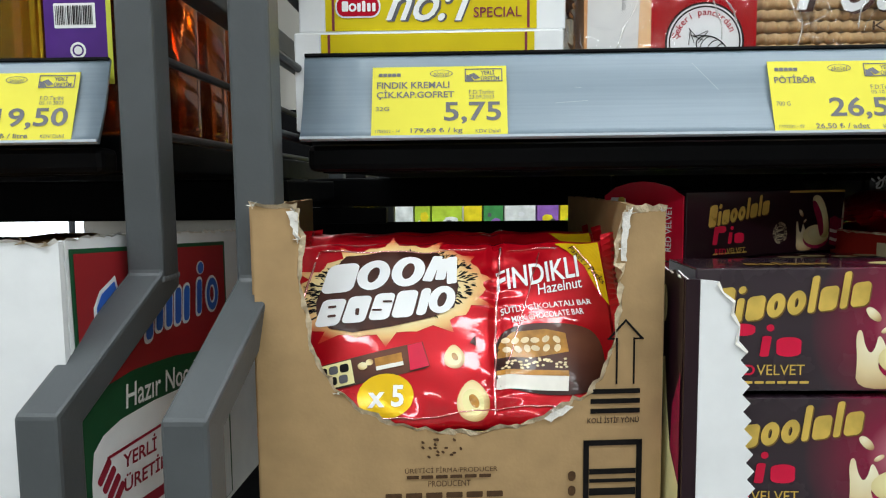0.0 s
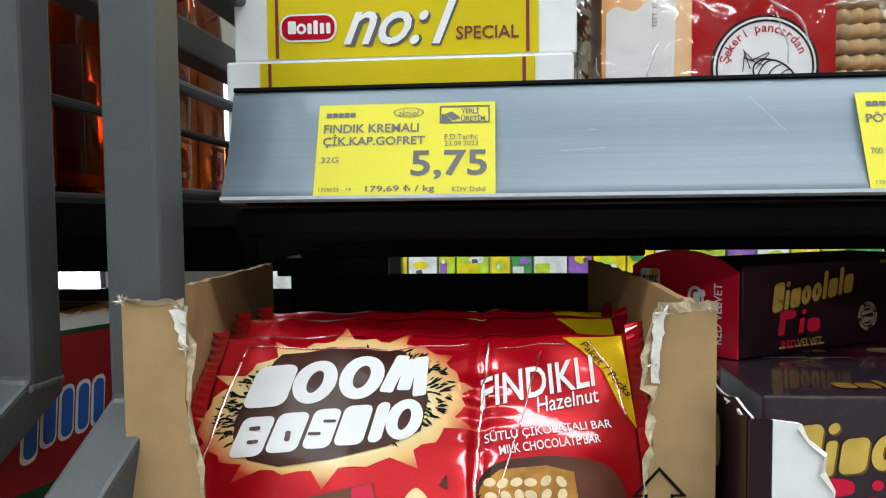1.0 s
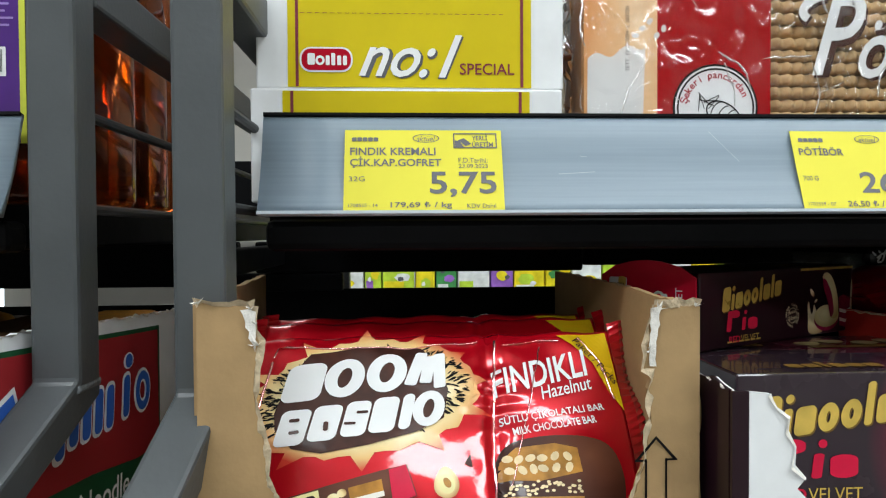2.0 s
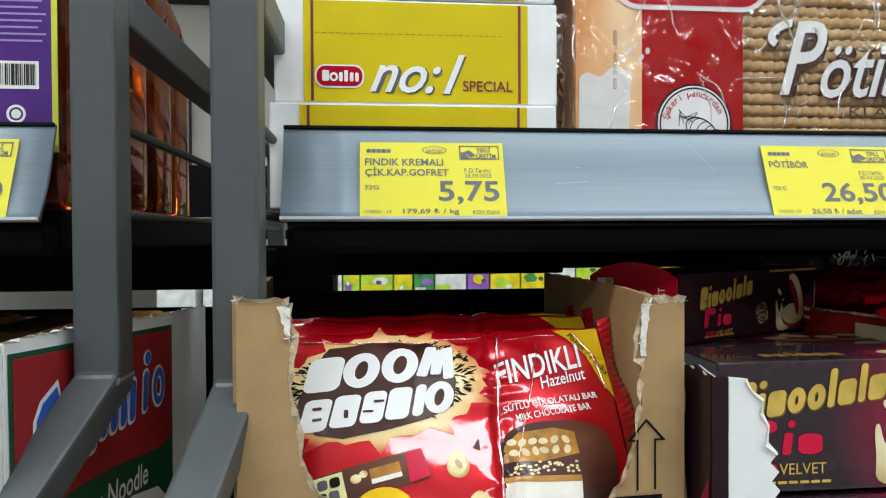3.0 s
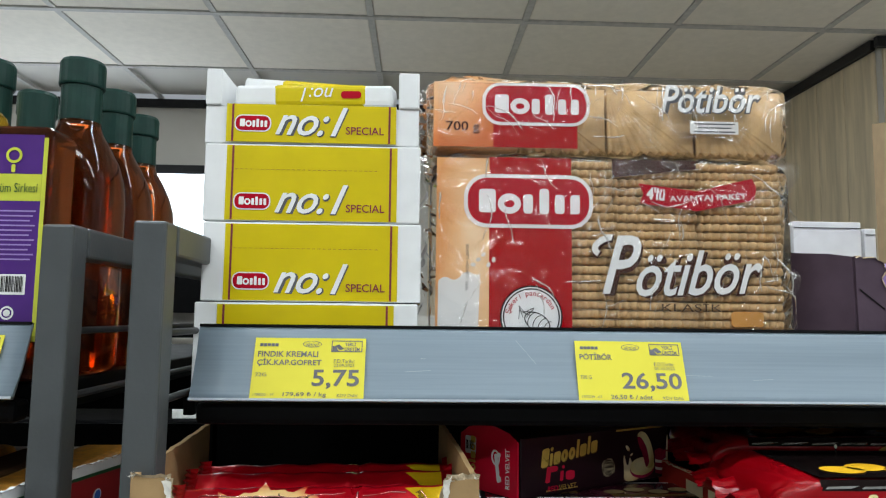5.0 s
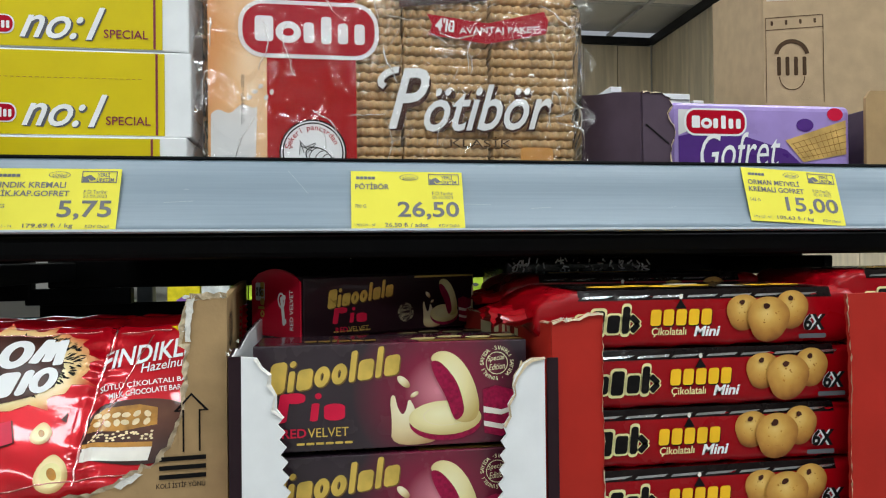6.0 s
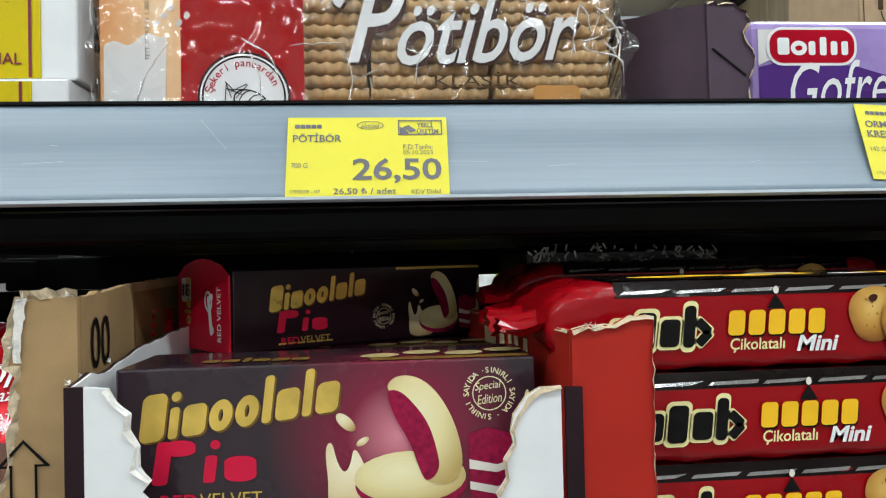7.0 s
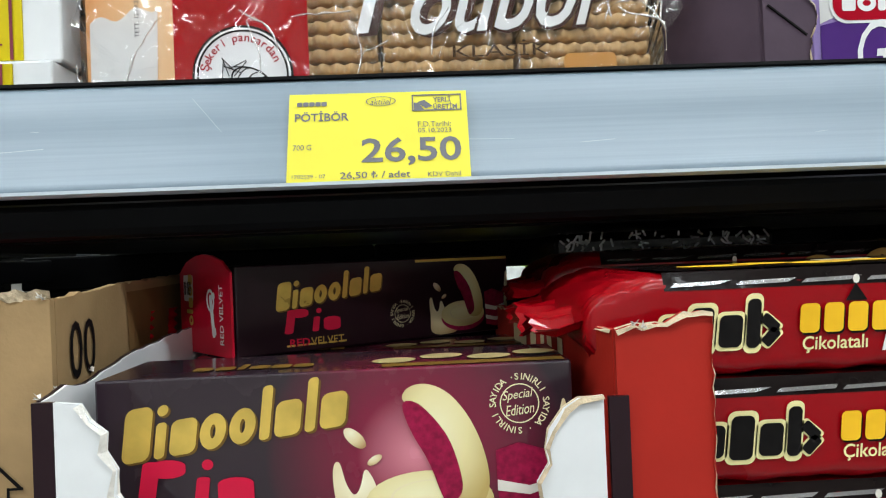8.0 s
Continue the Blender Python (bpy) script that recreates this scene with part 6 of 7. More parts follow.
def oval_badge(cx, cz, w, h, parent, F, L=0.0006):
    decal("badge_rim", [rrect(cx, cz, w, h, h * 0.42, n=8)], WHITEINK, parent, F, L)
    decal("badge", [rrect(cx, cz, w * 0.94, h * 0.86, h * 0.36, n=8)], BADGE, parent, F, L + 0.0002)
    u = w / 10.0
    m_ = [rrect(cx - 3.2 * u, cz, 1.3 * u, h * 0.44, 0.25 * u)] + ring(cx - 1.5 * u, cz - h * 0.05, 0.9 * u, h * 0.19, 0.5 * u) + [rrect(cx + k * u, cz + d * h, 0.75 * u, hh * h, 0.25 * u) for k, d, hh in ((-0.05, -0.05, 0.36), (1.2, 0.0, 0.48), (2.4, -0.05, 0.36), (3.6, -0.05, 0.36))]
    decal("badge_mark", m_, WHITEINK, parent, F, L + 0.0004)


FX0, FX1, FY, FZ0, FZ1 = 0.079, 0.366, 0.4355, TOP + 0.001, 1.6285
pack = thing("biscuit_pack", "clear film pack of stacked plain biscuits with red print", "biscuit pack", ((FX0 + FX1) / 2, 0.48, FZ0), group="biscuit packs")
me = biscuit_mesh(0.0645, 0.055, 0.0070)
rng = random.Random(9)
for cx, cw in ((0.159, 1.0), (0.2255, 1.0), (0.2935, 1.0)):
    for k in range(25):
        piece("biscuit", me, pack, pose(cx + rng.uniform(-0.0008, 0.0008), FY + 0.007 + rng.uniform(-0.0006, 0.0008), FZ0 + 0.002 + 0.00700 * k, rng.uniform(-0.8, 0.8), rng.uniform(-0.5, 0.5), rng.uniform(-1, 1)))
FF = face(FY + 0.0022)
prn = part("printed_panel", slab([(FX0 + 0.004, FZ0 + 0.004), (0.1245, FZ0 + 0.004), (0.1245, FZ1 - 0.004), (FX0 + 0.004, FZ1 - 0.004)], FF, 0.0004), PEACH, pack, "peach printed film")
red = part("red_band", slab([(0.1245, FZ0 + 0.003), (0.1895, FZ0 + 0.003), (0.1895, FZ1 - 0.003), (0.1245, FZ1 - 0.003)], FF, 0.0004), POTIRED, pack, "deep red printed band")
part("lining", box(FX0 + 0.006, FX0 + 0.078, FY + 0.012, FY + 0.06, FZ0 + 0.002, FZ1 - 0.004, 0.003), PEACH, pack)
decal("glass_print", [[(0.0845, FZ0 + 0.006)] + [(0.0850 + 0.0025 * k, 1.527 + 0.0022 * math.sin(k * 0.9) + 0.0006 * k) for k in range(14)] + [(0.1150, FZ0 + 0.006)]], MILK, prn, FF, 0.0004)
decal("splash_print", [oval(0.112 + 0.004 * k, 1.540 + 0.004 * (k % 3), 0.0022, 0.0015, 20 * k, n=8) for k in range(5)], MILK, prn, FF, 0.0004)
words("date_print", "TETT. 12.09.2024  L 203720", 0.1085, 1.520, 0.036, 0.0022, GREYINK, prn, FF, 0.0006, 0, 0, 90)
oval_badge(0.1555, 1.5905, 0.102, 0.0425, pack, FF, 0.0006)
cs = (0.1575, 1.5000)
decal("stamp", [oval(cs[0], cs[1], 0.0245, 0.0245, n=36)], INK, red, FF, 0.0005)
decal("stamp_face", [oval(cs[0], cs[1], 0.0232, 0.0232, n=36)], WHITEINK, red, FF, 0.0007)
decal("stamp_ring", ring(cs[0], cs[1], 0.0222, 0.0222, 0.0010, n=36), INK, red, FF, 0.0009)
arc_words("stamp_print", "Şekeri pancardan", cs[0], cs[1], 0.0165, 0.0058, 172, 20, BADGE, red, FF, 0.0009)
decal("beet_print", [oval(cs[0] + 0.0045, cs[1] - 0.004, 0.0110, 0.0070, -30, n=18)], WHITEINK, red, FF, 0.0009)
decal("beet_lines", ring(cs[0] + 0.0045, cs[1] - 0.004, 0.0110, 0.0070, 0.0008, -30) + [p for k in range(4) for p in ring(cs[0] + 0.001 + 0.004 * k, cs[1] - 0.002 - 0.0022 * k, 0.0035, 0.0060, 0.0006, -30, 8, 100, 240)] + [rrect(cs[0] - 0.0095 + 0.0014 * k, cs[1] + 0.003 + 0.0010 * (k % 3), 0.0095, 0.00045, 0.0002, 85 + 24 * k) for k in range(7)], INK, red, FF, 0.0011)
for dx, dz, m_, l, hv in ((0.0012, -0.0014, CHOC, 0.0006, 0.055), (0, 0, WHITEINK, 0.0011, 0.012)):
    words("print", "P", 0.2130 + dx, 1.5185 + dz, 0.0330, 0.0455, m_, pack, FF, l, hv, 0.42, 2)
    words("print", "ötibör", 0.2400 + dx, 1.5165 + dz, 0.1020, 0.0355, m_, pack, FF, l + 0.0001, hv * 0.9, 0.42, 2)
    decal("swash", ring(0.2180 + dx, 1.5565 + dz, 0.0130 + hv * 0.03, 0.0080 + hv * 0.03, 0.0045 + hv * 0.04, 20, 16, 60, 215), m_, pack, FF, l)
words("print", "KLASİK", 0.2600, 1.5055, 0.0480, 0.0080, BROWNINK, pack, FF, 0.0005, 0.0)
rib = decal("ribbon", [[(0.2430, 1.6065), (0.2900, 1.6010), (0.3350, 1.6120), (0.3385, 1.6045), (0.3365, 1.5945), (0.2900, 1.5850), (0.2440, 1.5905), (0.2470, 1.5985)]], BADGE, pack, FF, 0.0006, None, "red printed ribbon")
words("print", "4'lü", 0.2490, 1.5935, 0.0150, 0.0105, WHITEINK, pack, FF, 0.0012, 0.03, 0.1, -3)
words("print", "AVANTAJ PAKET", 0.2680, 1.5905, 0.0620, 0.0062, WHITEINK, pack, FF, 0.0012, 0.01, 0, 3)
decal("biscuit_stamp", [rrect(0.328, 1.500, 0.026, 0.012, 0.003)], mat("tan_print", (0.55, 0.27, 0.07), 0.5), pack, FF, 0.0005)
decal("top_print", [[(0.222, FZ1 - 0.018), (0.29, FZ1 - 0.010), (0.29, FZ1 - 0.003), (0.222, FZ1 - 0.003)]], CHOC, pack, FF, 0.0003)
film_shell(FX0, FX1, FY - 0.0015, 0.515, FZ0 - 0.0005, FZ1 + 0.001, 1.0, pack)

GX0, GX1, GY, GZ0, GZ1 = 0.074, 0.372, 0.4405, 1.6310, 1.6920
pack = thing("biscuit_pack", "clear film biscuit pack lying on its back on another", "biscuit pack", ((GX0 + GX1) / 2, 0.52, GZ0), group="biscuit packs")
me = biscuit_mesh(0.0700, 0.050, 0.0070)
for cx in (0.150, 0.222, 0.295):
    for k in range(12):
        piece("biscuit", me, pack, pose(cx + rng.uniform(-0.0008, 0.0008), GY + 0.0140 + 0.0095 * k, GZ0 + 0.005, 90 + rng.uniform(-1, 1), 0, rng.uniform(-0.6, 0.6)))
GF = face(GY + 0.0024)
prn = part("printed_panel", slab([(GX0 + 0.006, GZ0 + 0.004), (0.128, GZ0 + 0.004), (0.128, GZ1 - 0.004), (GX0 + 0.006, GZ1 - 0.004)], GF, 0.0004), ORANGE, pack, "orange printed film")
part("lining", box(GX0 + 0.008, 0.150, GY + 0.008, GY + 0.14, GZ0 + 0.003, GZ1 - 0.005, 0.003), PEACH, pack)
red = part("red_band", slab([(0.128, GZ0 + 0.004), (0.196, GZ0 + 0.004), (0.196, GZ1 - 0.004), (0.128, GZ1 - 0.004)], GF, 0.0004), POTIRED, pack, "deep red printed band")
oval_badge(0.1625, 1.6705, 0.087, 0.0350, pack, GF, 0.0006)
words("print", "700 g", 0.0900, 1.6455, 0.0270, 0.0100, CHOC, prn, GF, 0.0005, 0.012)
for dx, dz, m_, l, hv in ((0.001, -0.001, GREYINK, 0.0006, 0.05), (0, 0, WHITEINK, 0.0010, 0.01)):
    words("print", "Pötibör", 0.2640 + dx, 1.6660 + dz, 0.0830, 0.0230, m_, pack, GF, l, hv, 0.30, 1)
decal("label_print", [rrect(0.308, 1.6545, 0.040, 0.0105, 0.001)], MILK, pack, GF, 0.0006)
decal("label_lines", [rrect(0.308, 1.6575 - 0.0032 * k, 0.034 - 0.006 * (k % 2), 0.0011, 0.0003) for k in range(3)], GREYINK, pack, GF, 0.0009)
film_shell(GX0, GX1, GY - 0.0015, 0.60, GZ0 - 0.0018, GZ1, 5.0, pack)

# ---- purple wafer tray and goods behind ----
ptray = thing("purple_carton", "dull purple carton with a torn front around wafer packs", "carton", (0.47, 0.5, TOP))
PF = face(0.4300)
rng = random.Random(14)
pe = jag([(0.4125, 1.5500), (0.4280, 1.5495), (0.4345, 1.5460), (0.4370, 1.5400), (0.4340, 1.5330), (0.4390, 1.5180), (0.4355, 1.5050), (0.4380, TOP + 0.001)], 0.003, 0.0009, rng)
pf = part("front_flap", slab([(0.4125, TOP)] + pe, PF, 0.003), DUSK, ptray)
torn_edge(pe, PF, 0.0014, TORN, pf, rng)
# fold across the flap, its shade put on as a thin black strip
part("crease", slab([(0.4140, 1.5240), (0.4330, 1.5090), (0.4335, 1.5096), (0.4145, 1.5247)], lambda u, v, h: PF(u, v, h + 0.0008), 0.0008), INK, pf)
PL = lambda u, v, h: Vector((0.4125 - 0.62 * (u - 0.43) - h if u < 0.49 else 0.4125 - 0.62 * 0.06 - h, u, v))
part("side_panel", slab([(0.4325, TOP), (0.4325, 1.5500), (0.4500, 1.5540), (0.4700, 1.5560), (0.4895, 1.5600), (0.4895, TOP)], PL, 0.003), DUSK, ptray)
part("side_panel", box(0.3725, 0.3755, 0.4900, 0.66, TOP, 1.560, 0.0008), DUSK, ptray)
part("side_panel", box(0.632, 0.635, 0.43, 0.66, TOP, 1.547, 0.0008), DUSK, ptray)
part("rear_panel", box(0.3756, 0.6318, 0.657, 0.66, TOP, 1.545, 0.0008), KRAFT_IN, ptray)
post_ = part("corner_flap", slab([(0.6070, TOP), (0.6350, TOP), (0.6350, 1.5560), (0.6120, 1.5560), (0.6075, 1.5500)], PF, 0.003), KRAFT, ptray, "brown torn corner flap")
for k in range(2):
    wp = thing("wafer_pack", "purple wafer pack with printed wafers and berries", "snack pack", (0.53, 0.47, TOP), group="purple wafer packs")
    y0 = 0.4445 + 0.075 * k
    body = part("wrapper", box(0.4430, 0.6060, y0, y0 + 0.07, TOP + 0.0005, 1.5465 + 0.001 * k, 0.006, seg=3), LILAC, wp, "glossy lilac wrapper")
    U = face(y0)
    decal("purple_field", [[(0.4490, TOP + 0.006), (0.4490, 1.5180), (0.4700, 1.5230), (0.5100, 1.5180), (0.5450, 1.5080), (0.5600, 1.4950), (0.5600, TOP + 0.006)]], PURPLE, body, U, 0.0005)
    decal("white_field", [[(0.4490, 1.5190), (0.4490, 1.5400), (0.4600, 1.5400), (0.4560, 1.5220)]], MILK, body, U, 0.0004)
    oval_badge(0.4815, 1.5300, 0.055, 0.0225, body, U, 0.0008)
    words("print", "Gofret", 0.4680, 1.4900, 0.0720, 0.0300, WHITEINK, body, U, 0.0010, 0.0, 0.35, 3)
    wz = [(0.5440, 1.5160), (0.6000, 1.5340), (0.6000, 1.5050), (0.5600, 1.4980)]
    decal("wafer_print", [wz], WAFER, body, U, 0.0007)
    decal("wafer_grid", [[(0.5500 + 0.005 * j, 1.5165 - 0.003 + 0.0016 * j), (0.5505 + 0.005 * j, 1.5167 - 0.003 + 0.0016 * j), (0.5620 + 0.0042 * j, 1.500 + 0.0006 * j), (0.5614 + 0.0042 * j, 1.500 + 0.0006 * j)] for j in range(9)] + [[(0.549 + 0.003 * j, 1.5130 - 0.0038 * j), (0.600, 1.5280 - 0.006 * j), (0.600, 1.5274 - 0.006 * j), (0.549 + 0.003 * j, 1.5124 - 0.0038 * j)] for j in range(4)], WAFERLINE, body, U, 0.0009)
    decal("berry_print", [oval(0.5620, 1.5290, 0.0080, 0.0055, n=14)], PURPLE, body, U, 0.0007)
    decal("strawberry_print", [oval(0.5900, 1.5385, 0.0075, 0.0055, n=14)], REDINK, body, U, 0.0006)
for x0, x1, zt in ((0.498, 0.512, 1.624), (0.5165, 0.600, 1.6175), (0.604, 0.618, 1.610)):
    wb = thing("white_box", "small white cardboard box behind the wafers", "box", ((x0 + x1) / 2, 0.73, TOP), group="small white boxes")
    part("carton_body", box(x0, x1, 0.70, 0.77, TOP + 0.0005, zt, 0.001), WHITE, wb)
    part("lid_line", box(x0 + 0.001, x1 - 0.001, 0.6985, 0.6996, zt - 0.008, zt - 0.0072), GREYINK, wb)
big = thing("brown_carton", "tall open brown carton with a printed emblem", "carton", (0.78, 0.72, TOP))
BIG = Matrix.Translation((0.665, 0.650, TOP)) @ Matrix.Rotation(radians(-9.5), 4, "Z")
BF = lambda u, v, h: BIG @ Vector((u, -h, v))
BS = lambda u, v, h: BIG @ Vector((-h, u, v))
bf = part("front_panel", slab([(0, 0), (0.24, 0), (0.24, 0.275), (0.10, 0.272), (0.004, 0.268), (0.0, 0.290)], BF, 0.004), KRAFT_PALE, big)
part("side_panel", slab([(0.0045, 0), (0.0045, 0.290), (0.152, 0.322), (0.152, 0)], BS, 0.004), KRAFT_PALE, big)
part("side_panel", slab([(0.0045, 0), (0.0045, 0.272), (0.152, 0.272), (0.152, 0)], lambda u, v, h: BIG @ Vector((0.2395 + h, u, v)), 0.004), KRAFT_PALE, big)
part("rear_panel", slab([(0.0045, 0), (0.2350, 0), (0.2350, 0.30), (0.0045, 0.30)], lambda u, v, h: BIG @ Vector((u, 0.152 - h, v)), 0.004), KRAFT_IN, big)
ln = 0.0008
decal("emblem_frame", [[(0.002, 0.150), (0.002 + ln, 0.150), (0.002 + ln, 0.248), (0.002, 0.248)], [(0.068, 0.150), (0.068 + ln, 0.150), (0.068 + ln, 0.252), (0.068, 0.252)], [(0.002, 0.2475), (0.068, 0.2515), (0.068, 0.2523), (0.002, 0.2483)], [(0.002, 0.2335), (0.068, 0.2375), (0.068, 0.2383), (0.002, 0.2343)]], BROWNINK, bf, BF, 0.0006)
decal("emblem_arch", ring(0.032, 0.203, 0.0205, 0.0205, 0.0050, 0, 24, 10, 170), BROWNINK, bf, BF, 0.0006)
decal("emblem_mark", [rrect(0.017 + 0.0098 * k, 0.192, 0.0045, 0.022, 0.0015) for k in range(4)] + ring(0.032, 0.180, 0.0150, 0.0160, 0.0010, 0, 20, 180, 360), BROWNINK, bf, BF, 0.0007)
decal("emblem_dot", [rrect(0.0095 + 0.0165 * k, 0.2420 + 0.001 * k, 0.0028, 0.0055, 0.001) for k in range(4)], BROWNINK, bf, BF, 0.0006)
for k in range(3):
    c_ = BIG @ Vector((0.045 + 0.062 * k, 0.060, 0))
    jar = thing("paper_tub", "pale cardboard tub standing in the brown carton", "tub", (c_.x, c_.y, TOP), group="tubs in the carton")
    part("body", lathe([(0.027, TOP + 0.001), (0.027, 1.722), (0.025, 1.724)], (c_.x, c_.y), 24), KRAFT, jar, smooth=True)
    part("lid", lathe([(0.0285, 1.7242), (0.0285, 1.738), (0.027, 1.740)], (c_.x, c_.y), 24), TORN_W, jar, smooth=True)


# ---- vinegar, oil and noodles in the neighbouring bay ----
def bottle(x, y, label, glass, r=0.036, z0=TOP + 0.001, top=1.726):
    bt = thing("vinegar_bottle", label, "bottle", (x, y, z0), group="bottles on the shelf")
    prof = [(0.90, z0, 1.0), (1.0, z0 + 0.006, 1.0), (1.0, top - 0.126, 1.0), (0.97, top - 0.108, 0.9), (0.88, top - 0.092, 0.7), (0.72, top - 0.077, 0.4), (0.55, top - 0.066, 0.1), (0.49, top - 0.060, 0.0), (0.46, top - 0.050, 0.0), (0.38, top - 0.012, 0.0)]
    bm = bmesh.new()
    n = 40
    rings = []
    for k_, z, q in prof:
        row = []
        for j in range(n):
            c, s_ = math.cos(6.28318 * j / n), math.sin(6.28318 * j / n)
            fat = 1.0 / (abs(c) ** 5 + abs(s_) ** 5) ** 0.2 if q else 1.0
            g = r * k_ * (1 + q * 0.92 * (fat - 1))
            row.append(bm.verts.new((x + g * c, y + g * s_, z)))
        rings.append(row)
    for p, q in zip(rings, rings[1:]):
        for j in range(n):
            bm.faces.new((p[j], p[(j + 1) % n], q[(j + 1) % n], q[j]))
    bm.faces.new(rings[0][::-1]), bm.faces.new(rings[-1])
    part("glass_body", bm, glass, bt, "amber glass full of vinegar", smooth=True)
    part("collar", lathe([(0.0166, top - 0.058), (0.0174, top - 0.056), (0.0170, top - 0.0245)], (x, y)), CAP, bt, "dark green sealed collar")
    part("cap", lathe([(0.0186, top - 0.0242), (0.0192, top - 0.0225), (0.0190, top - 0.003), (0.0174, top)], (x, y)), CAP, bt, "dark green screw cap")
    return bt


for k, (x, y) in enumerate(((-0.238, 0.525), (-0.246, 0.612), (-0.255, 0.700))):
    bt = bottle(x, y, "amber glass vinegar bottle with a dark green cap", AMBER)
    part("paper_label", box(x - 0.030, x + 0.030, y - 0.0372, y - 0.0364, 1.475, 1.535, 0.0003), DARKLABEL, bt, "dark brown paper label", smooth=True)
for k, (x, y) in enumerate(((-0.322, 0.53), (-0.330, 0.62), (-0.40, 0.54))):
    bottle(x, y, "amber glass vinegar bottle behind the labelled bottle", AMBER)

vb = thing("labelled_bottle", "square bottle of grape vinegar with a purple and lime label", "bottle", (-0.232, 0.445, TOP))
part("glass_body", box(-0.2560, -0.2080, 0.4240, 0.4660, TOP + 0.001, 1.640, 0.006, seg=3), AMBER, vb)
VF = face(0.4240)
lab = part("paper_label", slab([(-0.2515, 1.478), (-0.2125, 1.478), (-0.2125, 1.5815), (-0.2515, 1.5815)], lambda u, v, h: VF(u, v, h + 0.0006), 0.0005), PURPLE, vb, "deep purple paper label")
part("edge_stripe", slab([(-0.2125, 1.478), (-0.2095, 1.478), (-0.2095, 1.63), (-0.2125, 1.63)], lambda u, v, h: VF(u, v, h + 0.0006), 0.0005), LIME, vb, "lime edge stripe")
band = part("lime_band", slab([(-0.2515, 1.5817), (-0.2127, 1.5817), (-0.2127, 1.602), (-0.2515, 1.602)], lambda u, v, h: VF(u, v, h + 0.0006), 0.0005), LIME, vb, "lime name band")
part("head_label", slab([(-0.2515, 1.6022), (-0.2127, 1.6022), (-0.2127, 1.632), (-0.2515, 1.632)], lambda u, v, h: VF(u, v, h + 0.0006), 0.0005), PURPLE, vb)
words("print", "Üzüm Sirkesi", -0.2495, 1.5880, 0.0345, 0.0085, GREEN, band, VF, 0.0012, 0.0)
decal("code_field", [rrect(-0.2320, 1.5195, 0.0260, 0.0150, 0.0006)], WHITEINK, lab, VF, 0.0009)
tagged(decal("code_bars", bars(-0.2440, -0.2200, 1.5140, 1.5255, 22, random.Random(3)), INK, lab, VF, 0.0012), kind="stuff")
decal("fine_print", [rrect(-0.2320, 1.574 - 0.0036 * k, 0.034 - 0.004 * (k % 3), 0.0011, 0.0003) for k in range(11)], LILAC, lab, VF, 0.0009)
decal("recycling_mark", ring(-0.2310, 1.4985, 0.0050, 0.0050, 0.0014) + [oval(-0.2310, 1.4985, 0.0026, 0.0026, n=10)], WHITEINK, lab, VF, 0.0009)
decal("emblem", ring(-0.2335, 1.616, 0.006, 0.006, 0.002) + [rrect(-0.2335, 1.606, 0.003, 0.006, 0.001)], LIME, vb, VF, 0.0013)
part("cap", lathe([(0.013, 1.6402), (0.013, 1.668), (0.012, 1.67)], (-0.232, 0.445)), CAP, vb)
ob_ = thing("oil_bottle", "clear bottle of golden oil", "bottle", (-0.285, 0.45, TOP))
part("bottle_body", box(-0.3130, -0.2640, 0.4260, 0.4700, TOP + 0.001, 1.66, 0.009, seg=3), OIL, ob_)
part("cap", lathe([(0.013, 1.6602), (0.013, 1.685), (0.012, 1.687)], (-0.2885, 0.448)), LIME, ob_)

nb = thing("noodle_carton", "white noodle carton, its printed side turned to the aisle end", "carton", (-0.30, 0.46, LOW))
NY0, NY1 = 0.3205, 0.600


def noodle_side(u, v, h):
    """u is the depth along the printed side, v the height."""
    return Vector((-0.187 + 0.045 * (u - 0.36) + h, u, v))


NF = face(NY0)
rng = random.Random(17)
rim = jag([(-0.1890, 1.3870), (-0.2000, 1.3850), (-0.2060, 1.3880), (-0.28, 1.3875), (-0.33, 1.3860), (-0.42, 1.3870)], 0.004, 0.0012, rng)
nf = part("front_panel", slab([(-0.42, LOW), (-0.1890, LOW)] + rim, NF, 0.004), WHITE, nb)
torn_edge(rim, NF, 0.0022, TORN_W, nf, rng)
shreds([(-0.194, 1.386), (-0.206, 1.387)], NF, 0.004, TORN, nf, rng)
rim = jag([(NY1, 1.3770), (0.52, 1.3790), (0.44, 1.3835), (0.38, 1.3870), (NY0 + 0.0045, 1.3880)], 0.004, 0.0008, rng)
ns = part("side_panel", slab([(NY0 + 0.0045, LOW), (NY1, LOW)] + rim, noodle_side, 0.004), WHITE, nb, "white side with red and green print")
torn_edge(rim, noodle_side, 0.0016, TORN_W, ns, rng)
decal("green_border", [[(0.3300, LOW + 0.004), (0.5180, LOW + 0.004), (0.5200, 1.3715), (0.4400, 1.3765), (0.3270, 1.3835)]], GREEN, ns, noodle_side, 0.0005)
red_edge = [(0.3310, 1.3060), (0.3800, 1.3085), (0.4300, 1.3040), (0.4850, 1.2950), (0.5050, 1.2945), (0.5165, 1.2975), (0.5165, 1.3690), (0.4400, 1.3740), (0.3300, 1.3808)]
decal("red_panel", [red_edge], NOODLERED, ns, noodle_side, 0.0008)
